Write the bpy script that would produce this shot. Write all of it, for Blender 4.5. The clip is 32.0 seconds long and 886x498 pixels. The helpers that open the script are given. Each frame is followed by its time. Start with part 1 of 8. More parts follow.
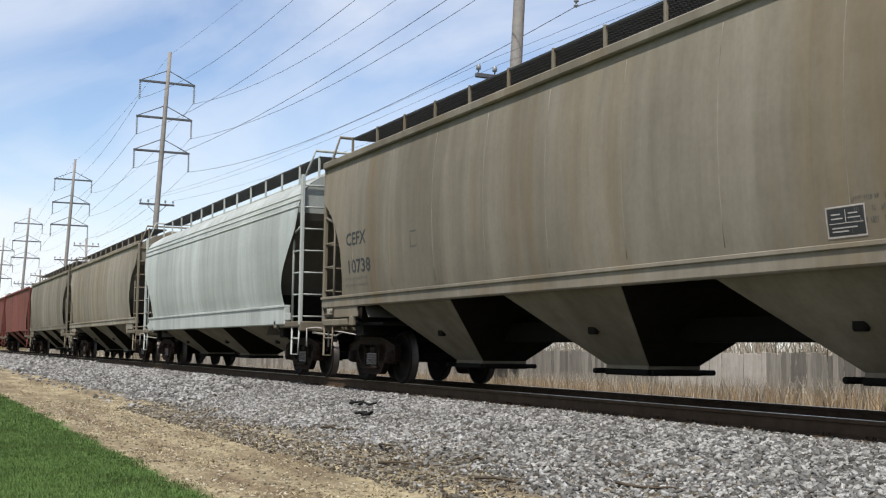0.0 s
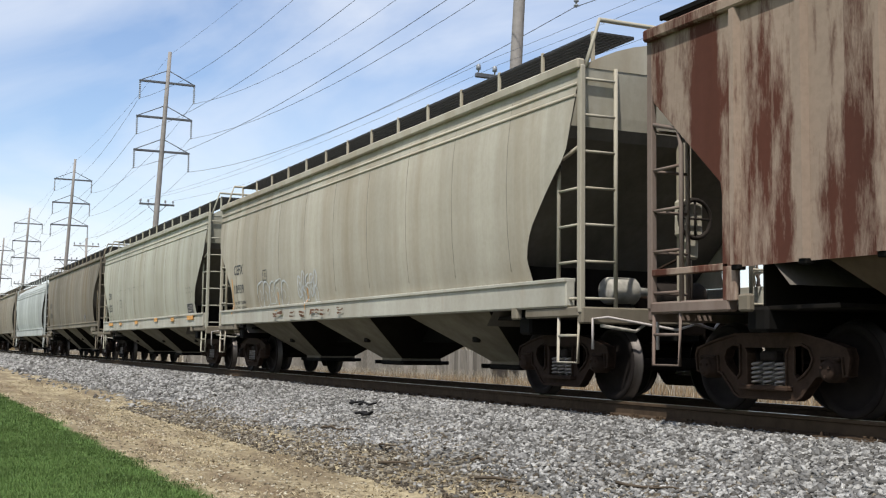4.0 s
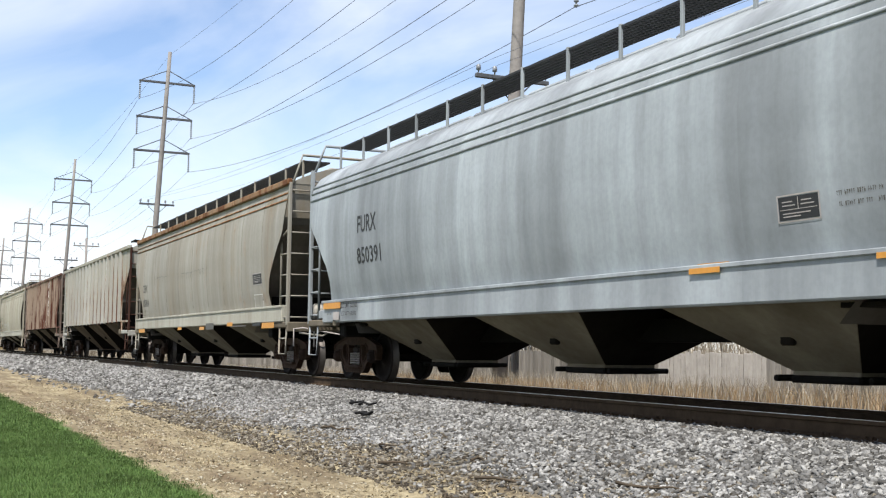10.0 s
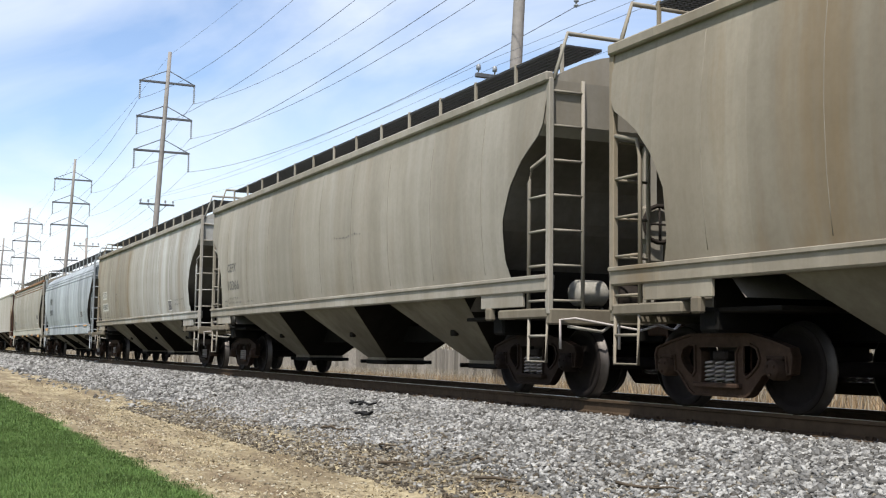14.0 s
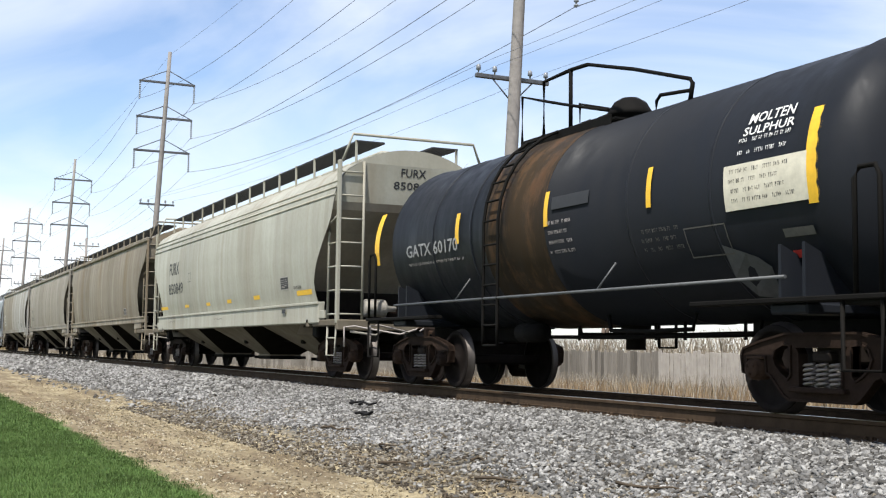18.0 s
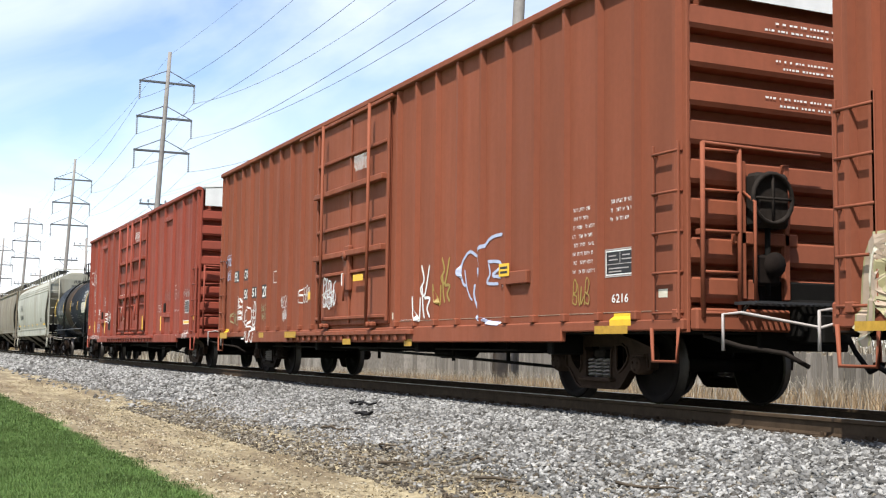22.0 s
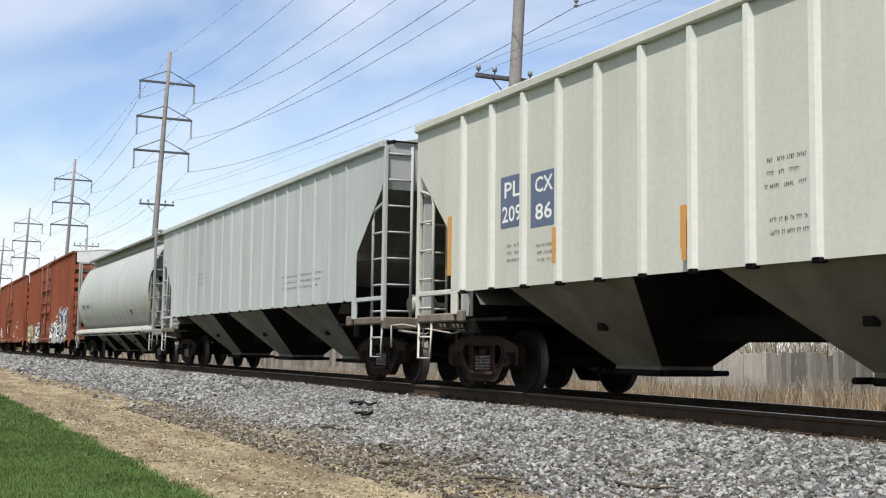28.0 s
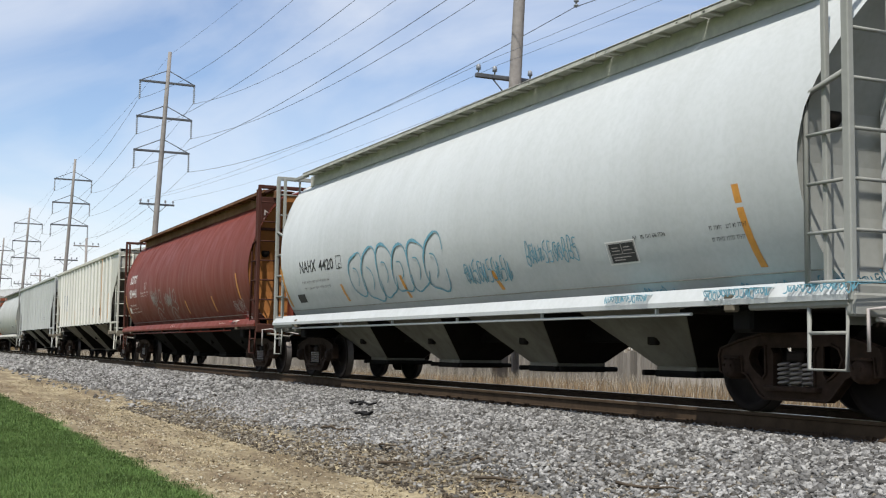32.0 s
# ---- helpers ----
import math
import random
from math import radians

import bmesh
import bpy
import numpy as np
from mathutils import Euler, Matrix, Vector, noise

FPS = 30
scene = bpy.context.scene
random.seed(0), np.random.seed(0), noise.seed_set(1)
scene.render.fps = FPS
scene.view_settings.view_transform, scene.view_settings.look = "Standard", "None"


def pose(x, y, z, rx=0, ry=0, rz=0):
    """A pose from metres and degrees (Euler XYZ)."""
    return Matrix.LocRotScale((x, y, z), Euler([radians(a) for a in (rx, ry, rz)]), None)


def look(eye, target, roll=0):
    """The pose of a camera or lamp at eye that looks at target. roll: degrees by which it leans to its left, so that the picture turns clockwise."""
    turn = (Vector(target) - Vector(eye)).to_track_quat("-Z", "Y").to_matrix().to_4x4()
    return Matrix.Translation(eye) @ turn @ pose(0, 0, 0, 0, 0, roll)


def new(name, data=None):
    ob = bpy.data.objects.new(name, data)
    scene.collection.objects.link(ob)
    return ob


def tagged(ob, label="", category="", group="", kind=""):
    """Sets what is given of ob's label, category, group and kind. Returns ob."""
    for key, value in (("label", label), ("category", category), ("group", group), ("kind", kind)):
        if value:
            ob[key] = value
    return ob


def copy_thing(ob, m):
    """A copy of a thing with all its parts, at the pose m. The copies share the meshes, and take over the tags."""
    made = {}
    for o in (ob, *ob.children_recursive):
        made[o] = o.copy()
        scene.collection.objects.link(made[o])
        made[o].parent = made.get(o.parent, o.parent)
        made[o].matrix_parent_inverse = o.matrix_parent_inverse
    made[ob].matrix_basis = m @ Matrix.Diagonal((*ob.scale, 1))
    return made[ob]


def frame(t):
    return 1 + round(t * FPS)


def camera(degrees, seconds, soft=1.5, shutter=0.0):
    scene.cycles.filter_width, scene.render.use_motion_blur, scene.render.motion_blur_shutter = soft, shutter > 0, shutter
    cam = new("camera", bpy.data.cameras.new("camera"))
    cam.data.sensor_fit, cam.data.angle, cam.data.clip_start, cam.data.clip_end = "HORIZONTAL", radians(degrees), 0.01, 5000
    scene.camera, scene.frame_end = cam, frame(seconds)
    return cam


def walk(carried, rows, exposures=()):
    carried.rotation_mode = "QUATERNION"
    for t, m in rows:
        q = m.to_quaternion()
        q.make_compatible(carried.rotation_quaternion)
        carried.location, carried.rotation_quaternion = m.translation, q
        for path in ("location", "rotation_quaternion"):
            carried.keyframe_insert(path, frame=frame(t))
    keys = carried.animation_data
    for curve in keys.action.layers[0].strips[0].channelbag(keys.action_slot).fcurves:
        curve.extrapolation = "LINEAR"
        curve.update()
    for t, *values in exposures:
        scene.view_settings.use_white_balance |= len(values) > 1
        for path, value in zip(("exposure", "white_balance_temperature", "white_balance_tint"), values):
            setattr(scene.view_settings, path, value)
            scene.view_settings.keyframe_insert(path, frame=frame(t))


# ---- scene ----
from mathutils import geometry

# camera: a fixed stand beside the track. Track along X, rail top at z = 0, the train rolls towards -X
cam = camera(41.43, 32.0, soft=1.2)
EYE = Vector((0.0, -8.826, 0.600))
STAND = look(EYE, EYE + Vector((-0.90313, 0.42084, 0.08513)) * 10, 0.714)
walk(cam, [(0.0, STAND), (32.0, STAND)], [(0.0, 0.24), (3.5, 0.22), (5.5, 0.49), (20.4, 0.49), (21.0, 0.71), (22.0, 0.70), (22.5, 0.69), (24.0, 0.69), (25.0, 0.57), (25.5, 0.30), (27.5, 0.30), (30.0, 0.24), (30.5, 0.32), (31.0, 0.48), (31.5, 0.32), (32.0, 0.17)])


def travel(t):
    """How far the train has rolled, in metres, from its place at 16 s."""
    u = t - 16.0
    return 11.12 * u + 0.00256 * u * u - 0.000115 * u ** 3


# ---- world and sun ----
SUN_DIR = Vector((0.41, -0.43, 0.94)).normalized()
world = bpy.data.worlds.new("sky")
scene.world = world
world.use_nodes = True
wn, wl = world.node_tree.nodes, world.node_tree.links
wn.clear()
sky = wn.new("ShaderNodeTexSky")
sky.sky_type = "NISHITA"
sky.sun_disc = False
sky.sun_elevation = math.asin(SUN_DIR.z)
sky.sun_rotation = math.atan2(SUN_DIR.x, SUN_DIR.y)
sky.air_density, sky.dust_density, sky.ozone_density = 1.0, 0.6, 2.0
wtc = wn.new("ShaderNodeTexCoord")
wmap = wn.new("ShaderNodeMapping")
wmap.inputs["Scale"].default_value = (1.0, 1.0, 2.6)
wmap.inputs["Rotation"].default_value = (0.25, 0.5, 0.9)
wmap.inputs["Location"].default_value = (0.35, 0.1, 0.2)
wl.new(wtc.outputs["Generated"], wmap.inputs["Vector"])
wn1 = wn.new("ShaderNodeTexNoise")
wn1.inputs["Scale"].default_value, wn1.inputs["Detail"].default_value, wn1.inputs["Roughness"].default_value = 2.3, 7.0, 0.52
wn1.inputs["Distortion"].default_value = 0.7
wl.new(wmap.outputs["Vector"], wn1.inputs["Vector"])
wr = wn.new("ShaderNodeValToRGB")
wr.color_ramp.elements[0].position, wr.color_ramp.elements[1].position = 0.36, 0.70
wr.color_ramp.elements[1].color = (0.92, 0.92, 0.92, 1)
wl.new(wn1.outputs["Fac"], wr.inputs["Fac"])
wmix = wn.new("ShaderNodeMix")
wmix.data_type = "RGBA"
wl.new(wr.outputs["Color"], wmix.inputs["Factor"])
whue = wn.new("ShaderNodeHueSaturation")
whue.inputs["Hue"].default_value, whue.inputs["Saturation"].default_value, whue.inputs["Value"].default_value = 0.506, 1.0, 1.2
wl.new(sky.outputs["Color"], whue.inputs["Color"])
wl.new(whue.outputs["Color"], wmix.inputs["A"])
wmix.inputs["B"].default_value = (7.2, 7.45, 7.9, 1)
wbg = wn.new("ShaderNodeBackground")
wbg.inputs["Strength"].default_value = 0.114
wl.new(wmix.outputs["Result"], wbg.inputs["Color"])
wo = wn.new("ShaderNodeOutputWorld")
wl.new(wbg.outputs["Background"], wo.inputs["Surface"])

sun_data = bpy.data.lights.new("sun", "SUN")
sun_data.energy, sun_data.angle, sun_data.color = 5.0, radians(0.6), (1.0, 0.96, 0.89)
sun = new("sun", sun_data)
sun.matrix_basis = look((0, 0, 60), Vector((0, 0, 60)) - SUN_DIR)


# ---- materials ----
def tree(name):
    m = bpy.data.materials.new(name)
    m.use_nodes = True
    n, l = m.node_tree.nodes, m.node_tree.links
    return m, n, l, n["Principled BSDF"]


def node(n, kind, **values):
    k = n.new(kind)
    for key, v in values.items():
        k.inputs[key].default_value = v
    return k


def ramp(n, l, source, p0, p1, c0=(0, 0, 0), c1=(1, 1, 1)):
    r = n.new("ShaderNodeValToRGB")
    r.color_ramp.elements[0].position, r.color_ramp.elements[1].position = p0, p1
    r.color_ramp.elements[0].color, r.color_ramp.elements[1].color = (*c0, 1), (*c1, 1)
    l.new(source, r.inputs["Fac"])
    return r.outputs["Color"]


def blend(n, l, fac, a, b, mode="MIX"):
    m = n.new("ShaderNodeMix")
    m.data_type, m.blend_type = "RGBA", mode
    if isinstance(fac, (int, float)):
        m.inputs["Factor"].default_value = fac
    else:
        l.new(fac, m.inputs["Factor"])
    for key, v in (("A", a), ("B", b)):
        if isinstance(v, tuple):
            m.inputs[key].default_value = (*v, 1)
        else:
            l.new(v, m.inputs[key])
    return m.outputs["Result"]


def times(n, l, a, b):
    m = n.new("ShaderNodeMath")
    m.operation = "MULTIPLY"
    for i, v in enumerate((a, b)):
        if isinstance(v, (int, float)):
            m.inputs[i].default_value = v
        else:
            l.new(v, m.inputs[i])
    return m.outputs["Value"]


def place(n, l, scale, shift=True):
    """Object coordinates, stretched, moved apart from object to object."""
    tc = n.new("ShaderNodeTexCoord")
    mp = node(n, "ShaderNodeMapping", Scale=scale)
    if shift:
        oi = n.new("ShaderNodeObjectInfo")
        add = n.new("ShaderNodeVectorMath")
        add.operation = "MULTIPLY_ADD"
        add.inputs[1].default_value = (37.0, 17.0, 5.0)
        l.new(oi.outputs["Random"], add.inputs[0])
        l.new(tc.outputs["Object"], add.inputs[2])
        l.new(add.outputs["Vector"], mp.inputs["Vector"])
    else:
        l.new(tc.outputs["Object"], mp.inputs["Vector"])
    return mp.outputs["Vector"]


def noise_of(n, l, vec, scale, detail=4.0, rough=0.55, warp=0.0):
    t = node(n, "ShaderNodeTexNoise", Scale=scale, Detail=detail, Roughness=rough, Distortion=warp)
    l.new(vec, t.inputs["Vector"])
    return t.outputs["Fac"]


def bump(n, l, b, height, strength, distance):
    k = node(n, "ShaderNodeBump", Strength=strength, Distance=distance)
    l.new(height, k.inputs["Height"])
    l.new(k.outputs["Normal"], b.inputs["Normal"])


def coat(n, l, b, col):
    """Lay the colour on the surface, scaled evenly to 0.84 to suit the exposure."""
    l.new(blend(n, l, 1.0, col, (0.84, 0.84, 0.84), "MULTIPLY"), b.inputs["Base Color"])


def lean_to(n, l, value, x0, x1, gain, z0, z1, fall, panel=0.926, rib=0.0, near=0.0):
    """Shift a noise so that its patches gather towards x1 and beside the ribs and thin out above z0, panel by panel."""
    tc = n.new("ShaderNodeTexCoord")
    sep = n.new("ShaderNodeSeparateXYZ")
    l.new(tc.outputs["Object"], sep.inputs[0])
    mx = node(n, "ShaderNodeMapRange", **{"From Min": x0, "From Max": x1, "To Min": 0.0, "To Max": gain})
    l.new(sep.outputs["X"], mx.inputs["Value"])
    mz = node(n, "ShaderNodeMapRange", **{"From Min": z0, "From Max": z1, "To Min": 0.0, "To Max": fall})
    l.new(sep.outputs["Z"], mz.inputs["Value"])
    sn = n.new("ShaderNodeMath")
    sn.operation = "SNAP"
    l.new(sep.outputs["X"], sn.inputs[0])
    sn.inputs[1].default_value = panel
    wn2 = n.new("ShaderNodeTexWhiteNoise")
    wn2.noise_dimensions = "1D"
    l.new(sn.outputs[0], wn2.inputs["W"])
    out = value
    off = n.new("ShaderNodeMath")
    off.operation = "SUBTRACT"
    l.new(sep.outputs["X"], off.inputs[0])
    off.inputs[1].default_value = rib
    png = n.new("ShaderNodeMath")
    png.operation = "PINGPONG"
    l.new(off.outputs[0], png.inputs[0])
    png.inputs[1].default_value = panel / 2
    side = node(n, "ShaderNodeMapRange", **{"From Min": 0.05, "From Max": 0.34, "To Min": near, "To Max": -near * 0.55})
    l.new(png.outputs[0], side.inputs["Value"])
    for extra in (mx.outputs["Result"], mz.outputs["Result"], side.outputs["Result"], times(n, l, wn2.outputs["Value"], 0.09)):
        a = n.new("ShaderNodeMath")
        a.operation = "ADD"
        l.new(out, a.inputs[0])
        l.new(extra, a.inputs[1])
        out = a.outputs["Value"]
    return out


def paint(name, base, dirt, amount=0.6, rust=0.0, rough=0.55, streak=0.75, rust_at=0.56, second=None, ochre=0.0, spread=None, gloss=None, along=None):
    """Weathered wagon paint: vertical run-off streaks, blotches, rust patches and a fine grain."""
    m, n, l, b = tree(name)
    long = place(n, l, (1.0, 1.0, 0.10))
    even = place(n, l, (1.0, 1.0, 1.0))
    s1 = ramp(n, l, noise_of(n, l, long, 3.2, 6.0, 0.62), 0.36, 0.70)
    s2 = ramp(n, l, noise_of(n, l, long, 0.9, 3.0, 0.5), 0.38, 0.66)
    blot = ramp(n, l, noise_of(n, l, even, 0.55, 5.0, 0.6), 0.30, 0.72)
    fine = noise_of(n, l, even, 14.0, 3.0, 0.6)
    if along:
        # the coat fades into another tone from one end of the wagon to the other
        xa, xb, other = along
        tca = n.new("ShaderNodeTexCoord")
        spa = n.new("ShaderNodeSeparateXYZ")
        l.new(tca.outputs["Object"], spa.inputs[0])
        mra = node(n, "ShaderNodeMapRange", **{"From Min": xa, "From Max": xb})
        l.new(spa.outputs["X"], mra.inputs["Value"])
        base = blend(n, l, mra.outputs["Result"], base, other)
    col = blend(n, l, times(n, l, s1, streak * amount * 0.7), base, dirt)
    col = blend(n, l, times(n, l, s2, amount * 0.75), col, dirt)
    if second:
        p1 = noise_of(n, l, place(n, l, (2.2, 2.2, 0.45)), 1.0, 10.0, 0.72)
        peel = ramp(n, l, lean_to(n, l, p1, *spread) if spread else p1, 0.58, 0.70)
        col = blend(n, l, times(n, l, peel, 0.72), col, second)
    else:
        col = blend(n, l, times(n, l, blot, amount * 0.30), col, tuple(c * 0.62 for c in dirt))
    col = blend(n, l, times(n, l, ramp(n, l, fine, 0.42, 0.62), 0.10), col, tuple(c * 0.6 for c in dirt))
    tcp = n.new("ShaderNodeTexCoord")
    spx = n.new("ShaderNodeSeparateXYZ")
    l.new(tcp.outputs["Object"], spx.inputs[0])
    snp = n.new("ShaderNodeMath")
    snp.operation = "SNAP"
    l.new(spx.outputs["X"], snp.inputs[0])
    snp.inputs[1].default_value = 1.55
    wnp = n.new("ShaderNodeTexWhiteNoise")
    wnp.noise_dimensions = "1D"
    l.new(snp.outputs[0], wnp.inputs["W"])
    col = blend(n, l, 1.0, col, ramp(n, l, wnp.outputs["Value"], 0.0, 1.0, (1 - 0.20 * amount,) * 3, (1 + 0.06 * amount,) * 3), "MULTIPLY")
    if ochre > 0:
        o1 = ramp(n, l, noise_of(n, l, place(n, l, (1.0, 1.0, 0.06)), 1.1, 5.0, 0.66), 0.50, 0.72)
        col = blend(n, l, times(n, l, o1, ochre), col, (0.20, 0.125, 0.05))
    if rust > 0:
        r1 = noise_of(n, l, place(n, l, (2.0, 2.0, 0.62)), 1.25, 10.0, 0.74, 0.2)
        if spread and not second:
            r1 = lean_to(n, l, r1, *spread)
        mask = ramp(n, l, r1, rust_at, rust_at + 0.045)
        halo = ramp(n, l, r1, rust_at - 0.07, rust_at + 0.01)
        rustcol = ramp(n, l, noise_of(n, l, even, 7.0, 4.0, 0.7), 0.3, 0.7, (0.040, 0.017, 0.011), (0.19, 0.075, 0.032))
        col = blend(n, l, times(n, l, halo, 0.45 * rust), col, (0.42, 0.22, 0.10))
        col = blend(n, l, times(n, l, mask, rust), col, rustcol)
    coat(n, l, b, col)
    l.new(ramp(n, l, s1, 0.0, 1.0, (rough - 0.06,) * 3, (min(1, rough + 0.2),) * 3), b.inputs["Roughness"])
    b.inputs["Specular IOR Level"].default_value = gloss if gloss is not None else 0.08 if rough >= 0.75 else 0.15
    bump(n, l, b, noise_of(n, l, even, 1.6, 4.0, 0.6), 0.10, 0.05)
    return m


def plain(name, base, rough=0.6, metal=0.0, vary=0.25, scale=9.0, bumps=0.15):
    m, n, l, b = tree(name)
    v = place(n, l, (1, 1, 1))
    f = ramp(n, l, noise_of(n, l, v, scale, 5.0, 0.65), 0.25, 0.75)
    g = ramp(n, l, noise_of(n, l, v, scale * 0.13, 3.0, 0.6), 0.3, 0.7)
    col = blend(n, l, f, tuple(c * (1 - vary) for c in base), tuple(min(1, c * (1 + vary)) for c in base))
    col = blend(n, l, times(n, l, g, vary), col, tuple(c * 0.55 for c in base))
    coat(n, l, b, col)
    b.inputs["Roughness"].default_value, b.inputs["Metallic"].default_value = rough, metal
    b.inputs["Specular IOR Level"].default_value = 0.10 if rough >= 0.75 and metal == 0 else 0.4
    if bumps:
        bump(n, l, b, noise_of(n, l, v, scale * 2.0, 3.0, 0.6), bumps, 0.02)
    return m


def islands(name, c0, c1, c2, rough=0.9, grain=60.0):
    """Loose pieces in one mesh: each takes a tone of its own."""
    m, n, l, b = tree(name)
    g = n.new("ShaderNodeNewGeometry")
    r = n.new("ShaderNodeValToRGB")
    r.color_ramp.elements[0].color, r.color_ramp.elements[1].color = (*c0, 1), (*c2, 1)
    mid = r.color_ramp.elements.new(0.5)
    mid.color = (*c1, 1)
    l.new(g.outputs["Random Per Island"], r.inputs["Fac"])
    f = ramp(n, l, noise_of(n, l, place(n, l, (1, 1, 1), False), grain, 2.0, 0.6), 0.3, 0.7, (0.72,) * 3, (1.1,) * 3)
    wide = ramp(n, l, noise_of(n, l, place(n, l, (0.6, 1.0, 1.0), False), 0.9, 5.0, 0.65), 0.32, 0.68, (0.70, 0.69, 0.67), (1.08,) * 3)
    coat(n, l, b, blend(n, l, 1.0, blend(n, l, 1.0, r.outputs["Color"], f, "MULTIPLY"), wide, "MULTIPLY"))
    b.inputs["Roughness"].default_value = rough
    b.inputs["Specular IOR Level"].default_value = 0.2
    return m


# underframe black, also used on sheets coloured as shade above the bays
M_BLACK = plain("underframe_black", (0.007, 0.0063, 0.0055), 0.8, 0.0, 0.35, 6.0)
M_GRIME = plain("truck_grime", (0.024, 0.019, 0.016), 0.8, 0.0, 0.4, 8.0)
M_RUSTY = plain("truck_rust", (0.062, 0.043, 0.033), 0.85, 0.0, 0.4, 10.0)
tn, tl = M_RUSTY.node_tree.nodes, M_RUSTY.node_tree.links
tb = tn["Principled BSDF"]
tone = tn.new("ShaderNodeObjectInfo")
tl.new(blend(tn, tl, 1.0, tb.inputs["Base Color"].links[0].from_socket, ramp(tn, tl, tone.outputs["Random"], 0.0, 1.0, (0.22, 0.22, 0.24), (0.90, 0.80, 0.72)), "MULTIPLY"), tb.inputs["Base Color"])
M_SPRING = plain("spring_steel", (0.29, 0.26, 0.24), 0.55, 0.3, 0.3, 12.0)
M_STEEL = plain("dull_steel", (0.10, 0.105, 0.11), 0.6, 0.2, 0.25, 10.0)
M_PALESTEEL = plain("pale_grimy_steel", (0.33, 0.31, 0.27), 0.7, 0.0, 0.4, 7.0)
M_TREAD = plain("wheel_steel", (0.09, 0.08, 0.074), 0.55, 0.9, 0.2, 8.0, 0.05)
M_WHEEL = plain("wheel_plate", (0.013, 0.010, 0.009), 0.8, 0.0, 0.35, 9.0)
M_RAILHEAD = plain("rail_head", (0.36, 0.33, 0.31), 0.28, 0.9, 0.15, 5.0, 0.05)
M_RAIL = plain("rail_web", (0.066, 0.045, 0.029), 0.85, 0.0, 0.35, 7.0)
M_TIE = plain("tie_wood", (0.12, 0.092, 0.066), 0.9, 0.0, 0.4, 5.0, 0.4)
M_WHITE = plain("lettering_white", (0.78, 0.77, 0.74), 0.6, 0.0, 0.12, 20.0, 0)
M_INK = plain("lettering_black", (0.025, 0.025, 0.027), 0.6, 0.0, 0.2, 20.0, 0)
M_YELLOW = plain("reflector_yellow", (0.85, 0.50, 0.03), 0.45, 0.0, 0.12, 14.0, 0)
M_DULLYELLOW = plain("reflector_dirty_yellow", (0.46, 0.265, 0.03), 0.6, 0.0, 0.3, 14.0, 0)
M_ORANGE = plain("reflector_orange", (0.60, 0.27, 0.045), 0.5, 0.0, 0.15, 14.0, 0)
M_GRATE = plain("grating_galvanised", (0.034, 0.035, 0.038), 0.7, 0.2, 0.25, 10.0)
M_NAVY = plain("panel_navy", (0.10, 0.13, 0.20), 0.6, 0.0, 0.2, 10.0, 0)
M_BLUEPAINT = plain("spray_blue", (0.13, 0.33, 0.42), 0.6, 0.0, 0.2, 12.0, 0)
M_SILVER = plain("spray_silver", (0.55, 0.56, 0.57), 0.45, 0.1, 0.2, 6.0, 0)
M_CREAM = plain("spray_cream", (0.66, 0.62, 0.50), 0.6, 0.0, 0.2, 6.0, 0)
M_OLIVE = plain("spray_olive", (0.30, 0.27, 0.14), 0.6, 0.0, 0.3, 6.0, 0)
M_GREYTAG = plain("spray_grey", (0.42, 0.38, 0.36), 0.7, 0.0, 0.2, 6.0, 0)
M_DIMTAG = plain("spray_dim_grey", (0.27, 0.235, 0.21), 0.7, 0.0, 0.3, 6.0, 0)
M_FADED = plain("lettering_faded", (0.10, 0.095, 0.085), 0.7, 0.0, 0.2, 20.0, 0)
M_MUSTARD = plain("spray_mustard", (0.36, 0.25, 0.06), 0.6, 0.0, 0.2, 12.0, 0)
M_SEAM = plain("weld_seam_grime", (0.23, 0.205, 0.168), 0.8, 0, 0.4, 3.0)
# slope sheets darker than the body: grime, plus shade put into the colour
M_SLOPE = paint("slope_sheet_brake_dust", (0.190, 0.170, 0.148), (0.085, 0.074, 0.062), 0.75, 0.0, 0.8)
# near black that stands in for shade on slopes, plates and openings
M_SHADE = paint("bay_brake_dust", (0.017, 0.014, 0.011), (0.007, 0.006, 0.005), 0.6, 0.0, 0.85)
M_PIECE = plain("spray_white_grey", (0.60, 0.60, 0.58), 0.5, 0.0, 0.15, 5.0, 0)
M_TANSPRAY = plain("spray_tan", (0.40, 0.31, 0.23), 0.6, 0.0, 0.25, 5.0, 0)
M_MOSS = plain("spray_moss", (0.20, 0.24, 0.15), 0.6, 0.0, 0.25, 5.0, 0)
M_TEALPALE = plain("spray_pale_grey_teal", (0.36, 0.40, 0.41), 0.6, 0.0, 0.2, 5.0, 0)
M_PALELIME = plain("spray_pale_green", (0.42, 0.46, 0.26), 0.6, 0.0, 0.2, 5.0, 0)
M_DEEPBLUE = plain("spray_deep_blue", (0.035, 0.045, 0.10), 0.6, 0.0, 0.3, 5.0, 0)


